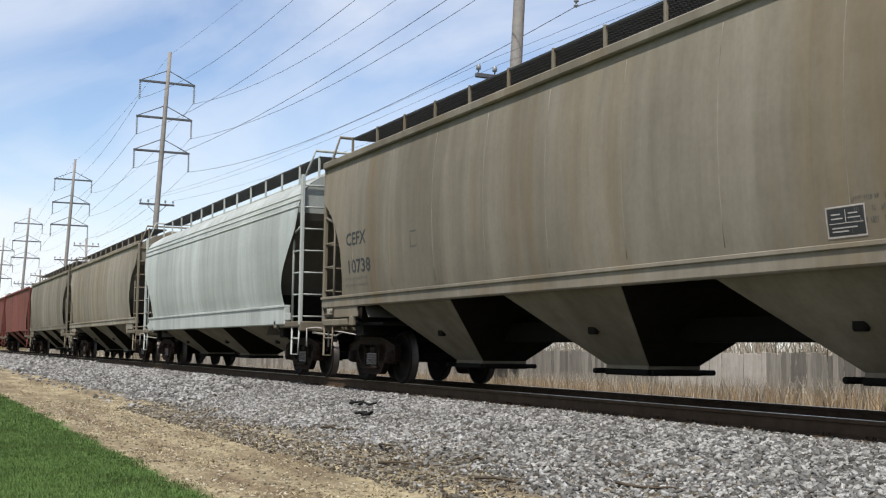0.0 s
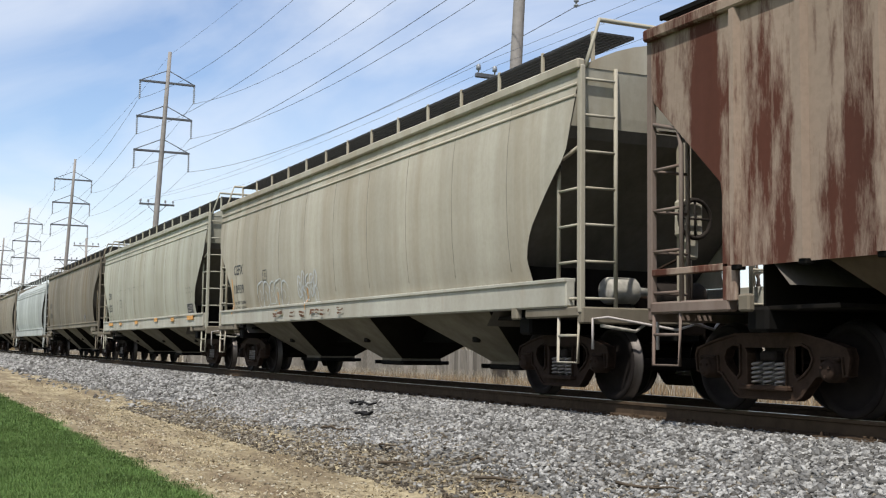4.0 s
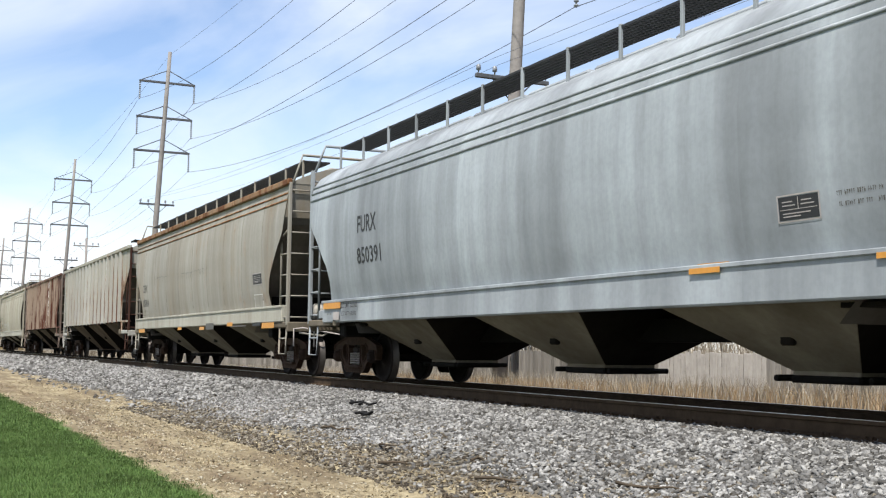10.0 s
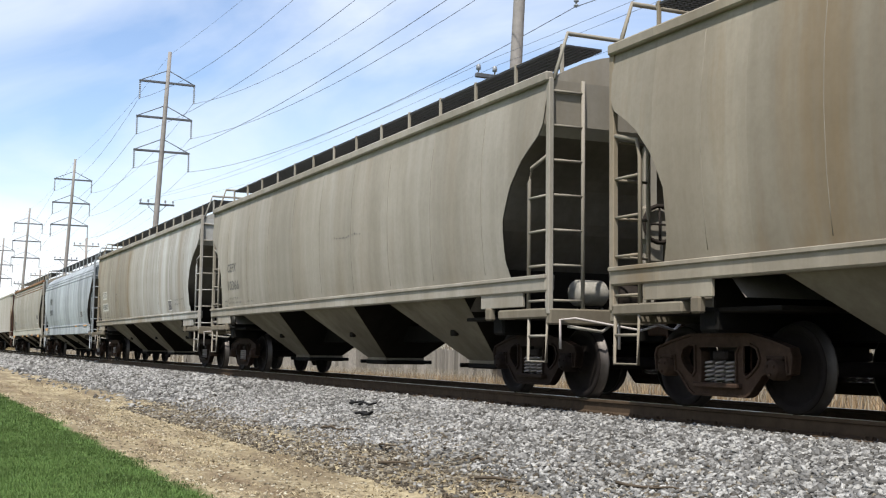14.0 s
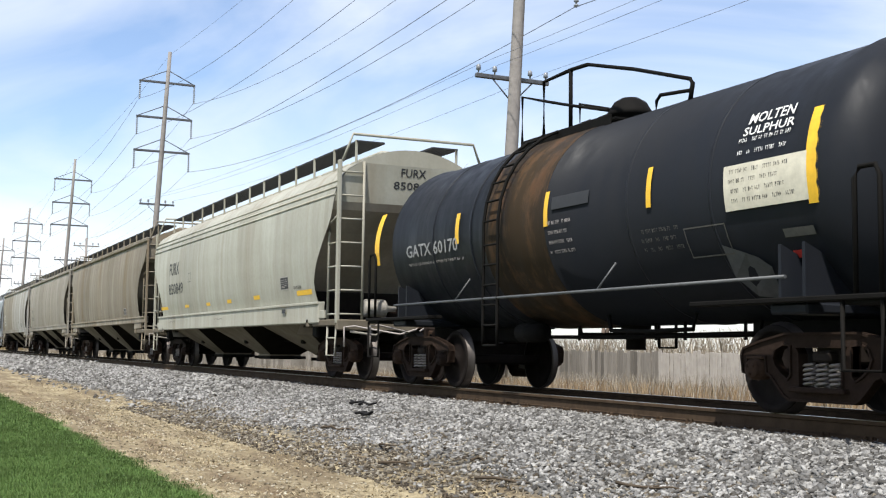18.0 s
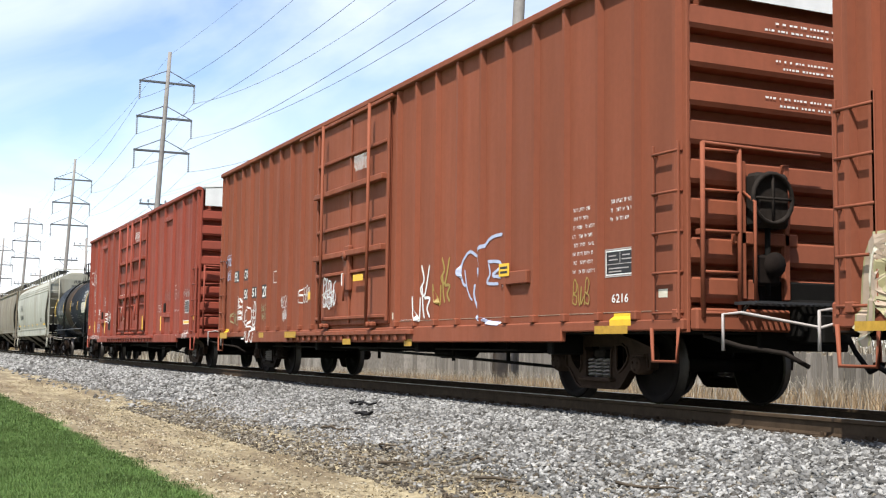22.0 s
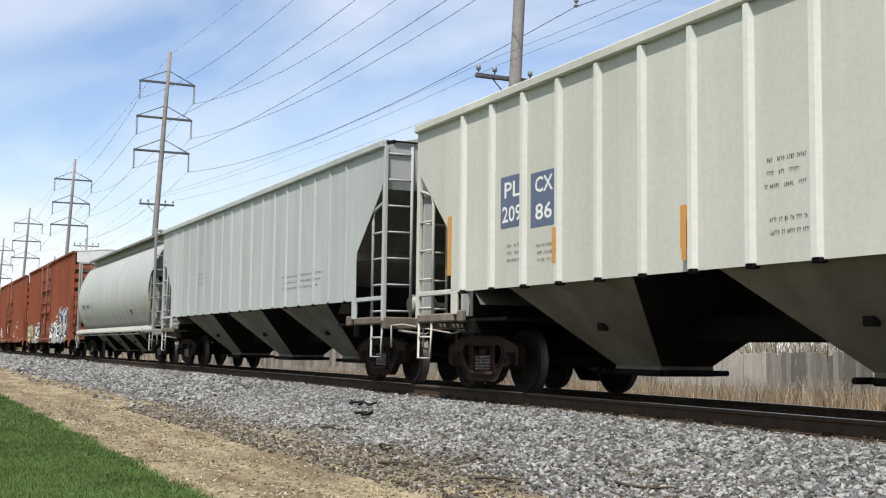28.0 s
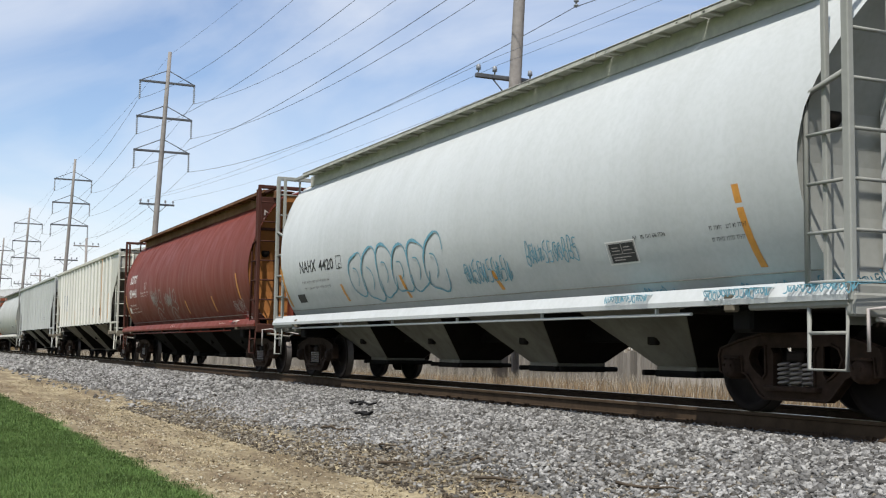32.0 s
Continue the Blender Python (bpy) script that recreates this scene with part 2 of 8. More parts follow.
# ---- mesh tools ----
class Geo:
    """Vertices and faces gathered piece by piece."""

    def __init__(self):
        self.v, self.f, self.smooth = [], [], []

    def add(self, verts, faces, smooth=False):
        o = len(self.v)
        self.v += [tuple(p) for p in verts]
        self.f += [tuple(i + o for i in q) for q in faces]
        self.smooth += [smooth] * len(faces)
        return self

    def box(self, x0, x1, y0, y1, z0, z1):
        v = [(x, y, z) for x in (x0, x1) for y in (y0, y1) for z in (z0, z1)]
        return self.add(v, [(0, 1, 3, 2), (4, 6, 7, 5), (0, 4, 5, 1), (2, 3, 7, 6), (0, 2, 6, 4), (1, 5, 7, 3)])

    def cbox(self, x0, x1, y0, y1, z0, z1, c=0.012):
        """A box with chamfered edges."""
        v, f = [], []
        xs, ys, zs = (x0, x1), (y0, y1), (z0, z1)
        cx, cy, cz = (min(c, abs(b - a) * 0.4) for a, b in (xs, ys, zs))
        idx = {}
        for i in (0, 1):
            for j in (0, 1):
                for k in (0, 1):
                    sx, sy, sz = (1 - 2 * i) * cx, (1 - 2 * j) * cy, (1 - 2 * k) * cz
                    for axis in range(3):
                        idx[i, j, k, axis] = len(v)
                        v.append((xs[i] + (0 if axis == 0 else sx), ys[j] + (0 if axis == 1 else sy), zs[k] + (0 if axis == 2 else sz)))
        ring = ((0, 0), (1, 0), (1, 1), (0, 1))
        for s in (0, 1):
            for axis in range(3):
                q = []
                for a, b in ring:
                    key = [a, b]
                    key.insert(axis, s)
                    q.append(idx[(*key, axis)])
                f.append(q if (s == 1) ^ (axis == 1) else q[::-1])
        for axis in range(3):
            o1, o2 = [a for a in range(3) if a != axis]
            for a in (0, 1):
                for b in (0, 1):
                    k0, k1 = [0, 0, 0], [0, 0, 0]
                    k0[o1] = k1[o1] = a
                    k0[o2] = k1[o2] = b
                    k1[axis] = 1
                    f.append((idx[(*k0, o1)], idx[(*k0, o2)], idx[(*k1, o2)], idx[(*k1, o1)]))
        for i in (0, 1):
            for j in (0, 1):
                for k in (0, 1):
                    f.append((idx[i, j, k, 0], idx[i, j, k, 1], idx[i, j, k, 2]))
        return self.add(v, f)

    def tube(self, points, r, n=6, taper=None):
        pts = [Vector(p) for p in points]
        v, f = [], []
        for i, p in enumerate(pts):
            d = (pts[min(i + 1, len(pts) - 1)] - pts[max(i - 1, 0)]).normalized()
            u = d.orthogonal().normalized() if abs(d.z) > 0.95 else d.cross(Vector((0, 0, 1))).normalized()
            w = d.cross(u)
            rr = r if taper is None else r + (taper - r) * i / (len(pts) - 1)
            for k in range(n):
                a = 2 * math.pi * k / n
                v.append(p + (u * math.cos(a) + w * math.sin(a)) * rr)
        for i in range(len(pts) - 1):
            for k in range(n):
                a, b = i * n + k, i * n + (k + 1) % n
                f.append((a, b, b + n, a + n))
        self.add(v, f, True)
        o = len(self.v) - len(v)
        self.f += [tuple(o + k for k in range(n))[::-1], tuple(len(self.v) - n + k for k in range(n))]
        self.smooth += [False, False]
        return self

    def lathe(self, profile, n=24, axis="y", centre=(0, 0, 0), closed=False):
        """Turn (distance along the axis, radius) pairs round the axis."""
        v, f = [], []
        for a, r in profile:
            for k in range(n):
                t = 2 * math.pi * k / n
                c, s = r * math.cos(t), r * math.sin(t)
                p = (c, a, s) if axis == "y" else (a, c, s) if axis == "x" else (c, s, a)
                v.append((p[0] + centre[0], p[1] + centre[1], p[2] + centre[2]))
        for i in range(len(profile) - 1 + (1 if closed else 0)):
            j = (i + 1) % len(profile)
            for k in range(n):
                f.append((i * n + k, i * n + (k + 1) % n, j * n + (k + 1) % n, j * n + k))
        return self.add(v, f, True)

    def loft(self, rings, closed=True, caps=True, smooth=False):
        n = len(rings[0])
        v = [p for r in rings for p in r]
        f = []
        for i in range(len(rings) - 1):
            for k in range(n if closed else n - 1):
                a, b = i * n + k, i * n + (k + 1) % n
                f.append((a, b, b + n, a + n))
        self.add(v, f, smooth)
        if caps and closed:
            o = len(self.v) - len(v)
            self.f += [tuple(o + k for k in range(n))[::-1], tuple(len(self.v) - n + k for k in range(n))]
            self.smooth += [False, False]
        return self

    def mesh(self, name, material):
        me = bpy.data.meshes.new(name)
        me.from_pydata(self.v, [], self.f)
        me.polygons.foreach_set("use_smooth", self.smooth)
        me.materials.append(material)
        me.update()
        return me


def tidy(me):
    """Make the faces of a closed mesh look outwards."""
    bm = bmesh.new()
    bm.from_mesh(me)
    bmesh.ops.recalc_face_normals(bm, faces=bm.faces)
    bm.to_mesh(me)
    bm.free()
    return me


def part(name, geo, material, parent=None, label="", fix=True):
    me = geo.mesh(name, material) if isinstance(geo, Geo) else geo
    if fix and isinstance(geo, Geo):
        tidy(me)
    ob = new(name, me)
    ob.parent = parent
    return tagged(ob, label)


def again(ob, parent, m=None):
    """The same mesh once more, under another parent or at another pose."""
    o = new(ob.name.split(".")[0], ob.data)
    o.parent = parent
    if m is not None:
        o.matrix_basis = m
    return tagged(o, ob.get("label", ""))


def thing(name, m, label, category, group="", kind=""):
    e = new(name)
    e.empty_display_size = 0.2
    e.matrix_basis = m
    return tagged(e, label, category, group, kind)


def solid(name, geo, material, label, category, group="", kind="", m=None):
    o = part(name, geo, material)
    if m is not None:
        o.matrix_basis = m
    return tagged(o, label, category, group, kind)


def lerp(table, z):
    if z <= table[0][0]:
        return table[0][1]
    for (a, p), (b, q) in zip(table, table[1:]):
        if z <= b:
            return p + (q - p) * (z - a) / (b - a)
    return table[-1][1]


def words(text, size):
    """The outline of a word in the built-in font, as vertices in a plane and faces."""
    cu = bpy.data.curves.new("word", "FONT")
    cu.body, cu.size, cu.resolution_u, cu.offset = text, size, 2, 0.014 * size
    ob = bpy.data.objects.new("word", cu)
    scene.collection.objects.link(ob)
    me = bpy.data.meshes.new_from_object(ob)
    v = [(p.co.x, p.co.y) for p in me.vertices]
    f = [tuple(p.vertices) for p in me.polygons]
    bpy.data.objects.remove(ob)
    bpy.data.curves.remove(cu)
    bpy.data.meshes.remove(me)
    return v, f


def lettering(text, size, x, z, wide, material, parent, proud=0.012, squeeze=1.0, name="lettering", slant=0.0):
    """A word on the near side of a wagon, following its profile wide(z)."""
    v, f = words(text, size)
    g = Geo()
    g.add([(x + a * squeeze + b * slant, -wide(z + b) - proud, z + b) for a, b in v], f)
    return part(name, g, material, parent, fix=False)


def patch(g, x0, x1, z0, z1, wide, proud=0.010, n=3, slant=0.0):
    """A painted rectangle or strip that follows the side."""
    zs = [z0 + (z1 - z0) * i / n for i in range(n + 1)]
    v = []
    for z in zs:
        y = -wide(z) - proud
        s = slant * (z - z0)
        v += [(x0 + s, y, z), (x1 + s, y, z)]
    g.add(v, [(2 * i, 2 * i + 1, 2 * i + 3, 2 * i + 2) for i in range(n)])
    return g


def small_print(x, z, w, rows, wide, material, parent, rng, height=0.055, gap=0.10, name="small_print"):
    """Lines of stencilling too small to read, as short bars."""
    g = Geo()
    for r in range(rows):
        a = x + rng.uniform(0, 0.05)
        end = x + w * rng.uniform(0.7, 1.0)
        cell = height * 0.62
        while a < end:
            for _ in range(rng.randint(2, 5)):
                if rng.random() < 0.5:
                    patch(g, a, a + cell * 0.22, z - r * gap, z - r * gap + height, wide, 0.0042, n=1)
                    patch(g, a + cell * 0.22, a + cell * 0.66, z - r * gap + height * rng.choice((0.0, 0.40, 0.78)), z - r * gap + height * rng.choice((0.22, 0.62, 1.0)), wide, 0.0042, n=1)
                else:
                    patch(g, a, a + cell * 0.62, z - r * gap + height * 0.78, z - r * gap + height, wide, 0.0042, n=1)
                    patch(g, a + cell * 0.22, a + cell * 0.44, z - r * gap, z - r * gap + height * 0.78, wide, 0.0042, n=1)
                a += cell
            a += cell * rng.choice((0.9, 0.9, 2.4))
    return tagged(part(name, g, material, parent, fix=False), kind="stuff")


# ---- ground, track, plants ----
def sheet(xs, ys, height):
    g = Geo()
    g.add([(x, y, height(x, y)) for x in xs for y in ys],
          [(i * len(ys) + j, (i + 1) * len(ys) + j, (i + 1) * len(ys) + j + 1, i * len(ys) + j + 1) for i in range(len(xs) - 1) for j in range(len(ys) - 1)], True)
    return g


CROSS = [(-40, -1.0), (-9.5, -0.86), (-6.0, -0.80), (-4.6, -0.76), (-3.7, -0.70), (-2.0, -0.29), (-1.35, -0.205), (0, -0.20), (1.35, -0.205), (2.0, -0.29), (3.7, -0.75), (6, -0.8), (60, -0.9)]


def ground_z(x, y):
    return lerp(CROSS, y)


def rough_z(x, y):
    wob = noise.noise(Vector((x * 0.7, y * 0.9, 0.0))) * 0.035 + noise.noise(Vector((x * 2.3, y * 2.3, 4.0))) * 0.018
    flat = 1.0 if y < -2.4 else max(0.15, min(1.0, (-1.2 - y) / 1.2))
    return ground_z(x, y) + wob * (flat if -12 < y < 0 else 0.4)


def earth():
    """Dry soil with trodden dark patches, grass beyond its edge and grey fines under the stones."""
    m, n, l, b = tree("earth")
    v = place(n, l, (1, 1, 1), False)
    sep = n.new("ShaderNodeSeparateXYZ")
    l.new(v, sep.inputs[0])
    straw = ramp(n, l, noise_of(n, l, v, 9.0, 8.0, 0.72), 0.30, 0.72, (0.20, 0.155, 0.088), (0.50, 0.43, 0.28))
    dark = ramp(n, l, noise_of(n, l, place(n, l, (0.22, 1.1, 1), False), 1.2, 7.0, 0.68), 0.43, 0.58)
    soil = blend(n, l, times(n, l, dark, 0.72), straw, (0.135, 0.100, 0.064))
    crumb = ramp(n, l, noise_of(n, l, place(n, l, (0.5, 1.6, 1), False), 6.0, 6.0, 0.75), 0.52, 0.60)
    soil = blend(n, l, times(n, l, crumb, 0.55), soil, (0.10, 0.072, 0.047))
    wave = n.new("ShaderNodeMath")
    wave.operation = "MULTIPLY_ADD"
    l.new(noise_of(n, l, place(n, l, (0.30, 0.30, 1), False), 1.0, 4.0, 0.6), wave.inputs[0])
    wave.inputs[1].default_value = 1.1
    l.new(sep.outputs["Y"], wave.inputs[2])
    path = n.new("ShaderNodeValToRGB")
    cr = path.color_ramp
    cr.elements[0].position, cr.elements[1].position = 0.28, 0.72
    cr.elements[1].color = (0, 0, 0, 1)
    mid = cr.elements.new(0.5)
    mid.color = (1, 1, 1, 1)
    mr0 = node(n, "ShaderNodeMapRange", **{"From Min": -5.55, "From Max": -4.25})
    l.new(wave.outputs[0], mr0.inputs["Value"])
    l.new(mr0.outputs["Result"], path.inputs["Fac"])
    rut = times(n, l, path.outputs["Color"], ramp(n, l, noise_of(n, l, place(n, l, (0.6, 1.5, 1), False), 2.2, 6.0, 0.7), 0.36, 0.56))
    soil = blend(n, l, times(n, l, rut, 0.80), soil, (0.125, 0.083, 0.052))
    grey = ramp(n, l, noise_of(n, l, v, 22.0, 5.0, 0.7), 0.3, 0.7, (0.075, 0.073, 0.070), (0.17, 0.165, 0.155))
    turf = ramp(n, l, noise_of(n, l, v, 6.0, 6.0, 0.7), 0.3, 0.7, (0.052, 0.100, 0.021), (0.100, 0.170, 0.044))
    edge = noise_of(n, l, v, 1.7, 5.0, 0.65)

    def band(y0, width, spread):
        k = n.new("ShaderNodeMath")
        k.operation = "MULTIPLY_ADD"
        l.new(edge, k.inputs[0])
        k.inputs[1].default_value = spread
        l.new(sep.outputs["Y"], k.inputs[2])
        mr = node(n, "ShaderNodeMapRange", **{"From Min": y0 + spread / 2 - width, "From Max": y0 + spread / 2 + width})
        l.new(k.outputs[0], mr.inputs["Value"])
        return mr.outputs["Result"]
    col = blend(n, l, band(-3.55, 0.16, 0.9), soil, grey)
    col = blend(n, l, band(-6.12, 0.07, 0.5), turf, col)
    field = ramp(n, l, noise_of(n, l, v, 1.3, 6.0, 0.7), 0.3, 0.7, (0.13, 0.10, 0.055), (0.30, 0.24, 0.14))
    col = blend(n, l, band(3.6, 0.25, 0.7), col, field)
    # ground between the rails darkened in colour for shade under the train
    track_shade = node(n, "ShaderNodeMapRange", **{"From Min": 0.78, "From Max": 0.62})
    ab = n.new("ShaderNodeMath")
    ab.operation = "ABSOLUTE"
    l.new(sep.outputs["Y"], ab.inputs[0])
    l.new(ab.outputs[0], track_shade.inputs["Value"])
    col = blend(n, l, track_shade.outputs["Result"], col, (0.022, 0.020, 0.018))
    coat(n, l, b, col)
    b.inputs["Roughness"].default_value = 0.95
    b.inputs["Specular IOR Level"].default_value = 0.15
    bump(n, l, b, noise_of(n, l, v, 16.0, 6.0, 0.7), 0.6, 0.05)
    return m


M_EARTH = earth()
xs = [-4000, -1500, -600, -300, -200, -140, -100, -80] + [-70 + i * 2.0 for i in range(15)] + [-40 + i * 0.25 for i in range(192)] + [8, 12, 20, 40, 100, 400, 1500, 4000]
ys = [-4000, -800, -200, -60, -30, -20, -14, -11] + [-10 + 0.2 * i for i in range(48)] + [-0.4, 0.4, 1.0, 1.4, 2.0, 2.8, 3.7, 5, 8, 14, 30, 60, 200, 800, 4000]
tagged(part("ground", sheet(xs, ys, rough_z), M_EARTH, fix=False), "level ground of dry tan soil, mown grass and grey ballast fines", "ground", kind="structure")


def stones(name, count, box, size, material, label, seed, density=None):
    """Broken stone strewn over the ground, one joined mesh."""
    rng = np.random.default_rng(seed)
    base = np.array([(-1, -1, -0.6), (1, -0.8, -0.7), (0.9, 1, -0.5), (-0.8, 0.9, -0.7), (-0.7, -0.9, 0.55), (0.8, -0.6, 0.75), (0.6, 0.8, 0.5), (-0.9, 0.6, 0.8)])
    quads = np.array([(0, 3, 2, 1), (4, 5, 6, 7), (0, 1, 5, 4), (1, 2, 6, 5), (2, 3, 7, 6), (3, 0, 4, 7)])
    x0, x1, y0, y1 = box
    px, py = rng.uniform(x0, x1, count * 2), rng.uniform(y0, y1, count * 2)
    keep = [i for i in range(count * 2) if density is None or rng.random() < density(px[i], py[i])][:count]
    verts, faces = [], []
    for j, i in enumerate(keep):
        s = size * rng.uniform(0.55, 1.25)
        e = Euler((*rng.normal(0, 0.45, 2), rng.uniform(0, 6.28))).to_matrix()
        shape = base * (s * rng.uniform(0.8, 1.35), s * rng.uniform(0.5, 0.95), s * rng.uniform(0.35, 0.65)) * rng.uniform(0.75, 1.2, (8, 3))
        shape = shape @ np.array(e)
        z = rough_z(px[i], py[i]) + s * 0.22
        verts.append(shape + (px[i], py[i], z))
        faces.append(quads + 8 * j)
    v, f = np.concatenate(verts), np.concatenate(faces)
    me = bpy.data.meshes.new(name)
    me.vertices.add(len(v))
    me.vertices.foreach_set("co", v.ravel())
    me.loops.add(f.size)
    me.loops.foreach_set("vertex_index", f.ravel().astype(np.int32))
    me.polygons.add(len(f))
    me.polygons.foreach_set("loop_start", np.arange(0, f.size, 4, dtype=np.int32))
    me.polygons.foreach_set("loop_total", np.full(len(f), 4, dtype=np.int32))
    me.materials.append(material)
    me.update(calc_edges=True)
    me.validate()
    return tagged(new(name, me), label, "ballast", kind="stuff")


M_STONE = islands("ballast_stone", (0.070, 0.066, 0.060), (0.205, 0.202, 0.198), (0.46, 0.455, 0.44), 0.9)
# stones for the bed between the rails, their tone darkened as shade
M_STONESHADE = islands("ballast_stone_oily", (0.015, 0.014, 0.013), (0.035, 0.032, 0.03), (0.06, 0.056, 0.052), 0.8)
M_STONEBROWN = islands("ballast_stone_brown", (0.045, 0.036, 0.026), (0.13, 0.108, 0.08), (0.33, 0.30, 0.245), 0.9)
M_CHIP = islands("soil_chips", (0.10, 0.078, 0.05), (0.33, 0.28, 0.19), (0.60, 0.55, 0.43), 0.95)


def shoulder(x, y):
    n1 = noise.noise(Vector((x * 0.55, y * 0.8, 2.0))) + 0.5 * noise.noise(Vector((x * 1.9, y * 1.9, 7.0)))
    k = (y + 3.35 - n1 * 0.55) / 0.55
    return max(0.035, min(1.0, 0.5 + k))


stones("ballast", 40000, (-24, -3.5, -4.3, -0.80), 0.031, M_STONE, "crushed grey limestone ballast heaped along the track", 3, shoulder)
stones("ballast", 13000, (-52, -24, -4.2, -0.80), 0.052, M_STONE, "crushed grey limestone ballast heaped along the track", 4, shoulder)
stones("ballast", 7000, (-110, -52, -4.2, -0.80), 0.095, M_STONE, "crushed grey limestone ballast heaped along the track", 5, shoulder)
stones("ballast", 6000, (-60, 0, 0.85, 3.4), 0.06, M_STONE, "crushed grey limestone ballast behind the track", 6)
stones("ballast", 6000, (-40, -3, -0.68, 0.68), 0.045, M_STONESHADE, "crushed ballast between the rails, coloured dark for shade under the train", 8)
stones("ballast", 9000, (-26, -4.5, -4.4, -2.2), 0.027, M_STONEBROWN, "brown earth-stained stones at the foot of the ballast", 9, lambda x, y: max(0.05, min(1.0, 0.55 + 1.3 * noise.noise(Vector((x * 0.5, y * 1.1, 3.0))) - 0.5 * (y + 2.9))))
stones("soil_chips", 6000, (-30, -5, -6.0, -3.2), 0.017, M_CHIP, "straw bits and pale stone chips on the dry soil", 7)


# rails and ties
def rail_profile(y):
    return [(y - 0.07, -0.18), (y + 0.07, -0.18), (y + 0.07, -0.165), (y + 0.012, -0.145), (y + 0.009, -0.045), (y + 0.036, -0.036), (y + 0.036, -0.010),
            (y + 0.028, -0.002), (y - 0.028, -0.002), (y - 0.036, -0.010), (y - 0.036, -0.036), (y - 0.009, -0.045), (y - 0.012, -0.145), (y - 0.07, -0.165)]


track = thing("railway_track", pose(0, 0, 0), "rusty steel rails on weathered wooden ties in grey ballast", "track", kind="structure")
for y in (-0.754, 0.754):
    ring = rail_profile(y)
    g = Geo()
    g.loft([[(x, a, b) for a, b in ring] for x in (-700, -60, -20, 0, 20, 60, 300)])
    rail = part("rail", g, M_RAIL, track, "rust-brown steel rail")
    part("rail_head", Geo().box(-700, 300, y - 0.026, y + 0.026, -0.0025, 0.0015), M_RAILHEAD, rail, "polished rail head")
tie = None
rng = random.Random(5)
for i in range(230):
    x = -110 + i * 0.52
    m = pose(x + rng.uniform(-0.02, 0.02), rng.uniform(-0.03, 0.03), rng.uniform(-0.012, 0.004), 0, 0, rng.uniform(-0.8, 0.8))
    if tie is None:
        tie = part("tie", Geo().cbox(-0.115, 0.115, -1.30, 1.30, -0.36, -0.185, 0.02), M_TIE, track)
        tie.matrix_basis = m
        plate = part("tie_plate", Geo().cbox(-0.10, 0.10, -0.93, -0.58, -0.186, -0.172, 0.004), M_RAIL, tie)
        spike = part("spike", Geo().cbox(-0.05, -0.02, -0.86, -0.83, -0.175, -0.135, 0.005).cbox(0.03, 0.06, -0.86, -0.83, -0.175, -0.135, 0.005), M_RAIL, tie)
    else:
        t = again(tie, track, m)
        if x > -45:
            again(plate, t), again(spike, t)


# debris on the ballast
M_RUBBER = plain("rubber_scrap", (0.018, 0.018, 0.019), 0.8, 0, 0.3, 12)
def scrap(x, y, long, seed):
    g, r = Geo(), random.Random(seed)
    pts = []
    for k in range(15):
        a = (k / 14 - 0.5) * long + r.uniform(-0.03, 0.03)
        pts.append((a, r.uniform(-0.11, 0.11), 0.03 + r.uniform(-0.015, 0.03)))
    g.tube(pts, 0.022, 6, 0.014)
    solid("rubber_scrap", g, M_RUBBER, "torn strip of black rubber lying on the ballast", "scrap", m=pose(x, y, rough_z(x, y) + 0.03))


scrap(-17.3, -2.15, 0.95, 11)
scrap(-16.2, -2.5, 0.3, 12)
M_DEADWOOD = plain("dead_branch", (0.09, 0.07, 0.05), 0.9, 0, 0.3, 15)


def branch(x, y, angle, long, seed):
    r = random.Random(seed)
    g = Geo()
    pts = [(0.0, 0.0, 0.05)]
    for k in range(5):
        pts.append((pts[-1][0] + long / 5, pts[-1][1] + r.uniform(-0.05, 0.05), 0.05 + r.uniform(-0.015, 0.03)))
    g.tube(pts, 0.018, 5, 0.006)
    g.tube([pts[2], (pts[2][0] + long * 0.25, pts[2][1] + 0.14, 0.07)], 0.010, 4, 0.004)
    solid("dead_branch", g, M_DEADWOOD, "dead stick lying on the dry soil", "branch", m=pose(x, y, rough_z(x, y), 0, 0, angle))


branch(-10.2, -3.7, 35, 1.1, 1)
branch(-16.0, -3.25, 20, 0.9, 2)
branch(-12.2, -3.9, 60, 0.6, 3)
branch(-8.6, -3.15, 15, 0.8, 4)
branch(-13.4, -3.4, -20, 0.7, 5)
branch(-11.1, -3.3, 100, 0.5, 6)
branch(-18.6, -3.5, 40, 0.7, 7)
branch(-9.6, -4.3, -10, 0.6, 8)


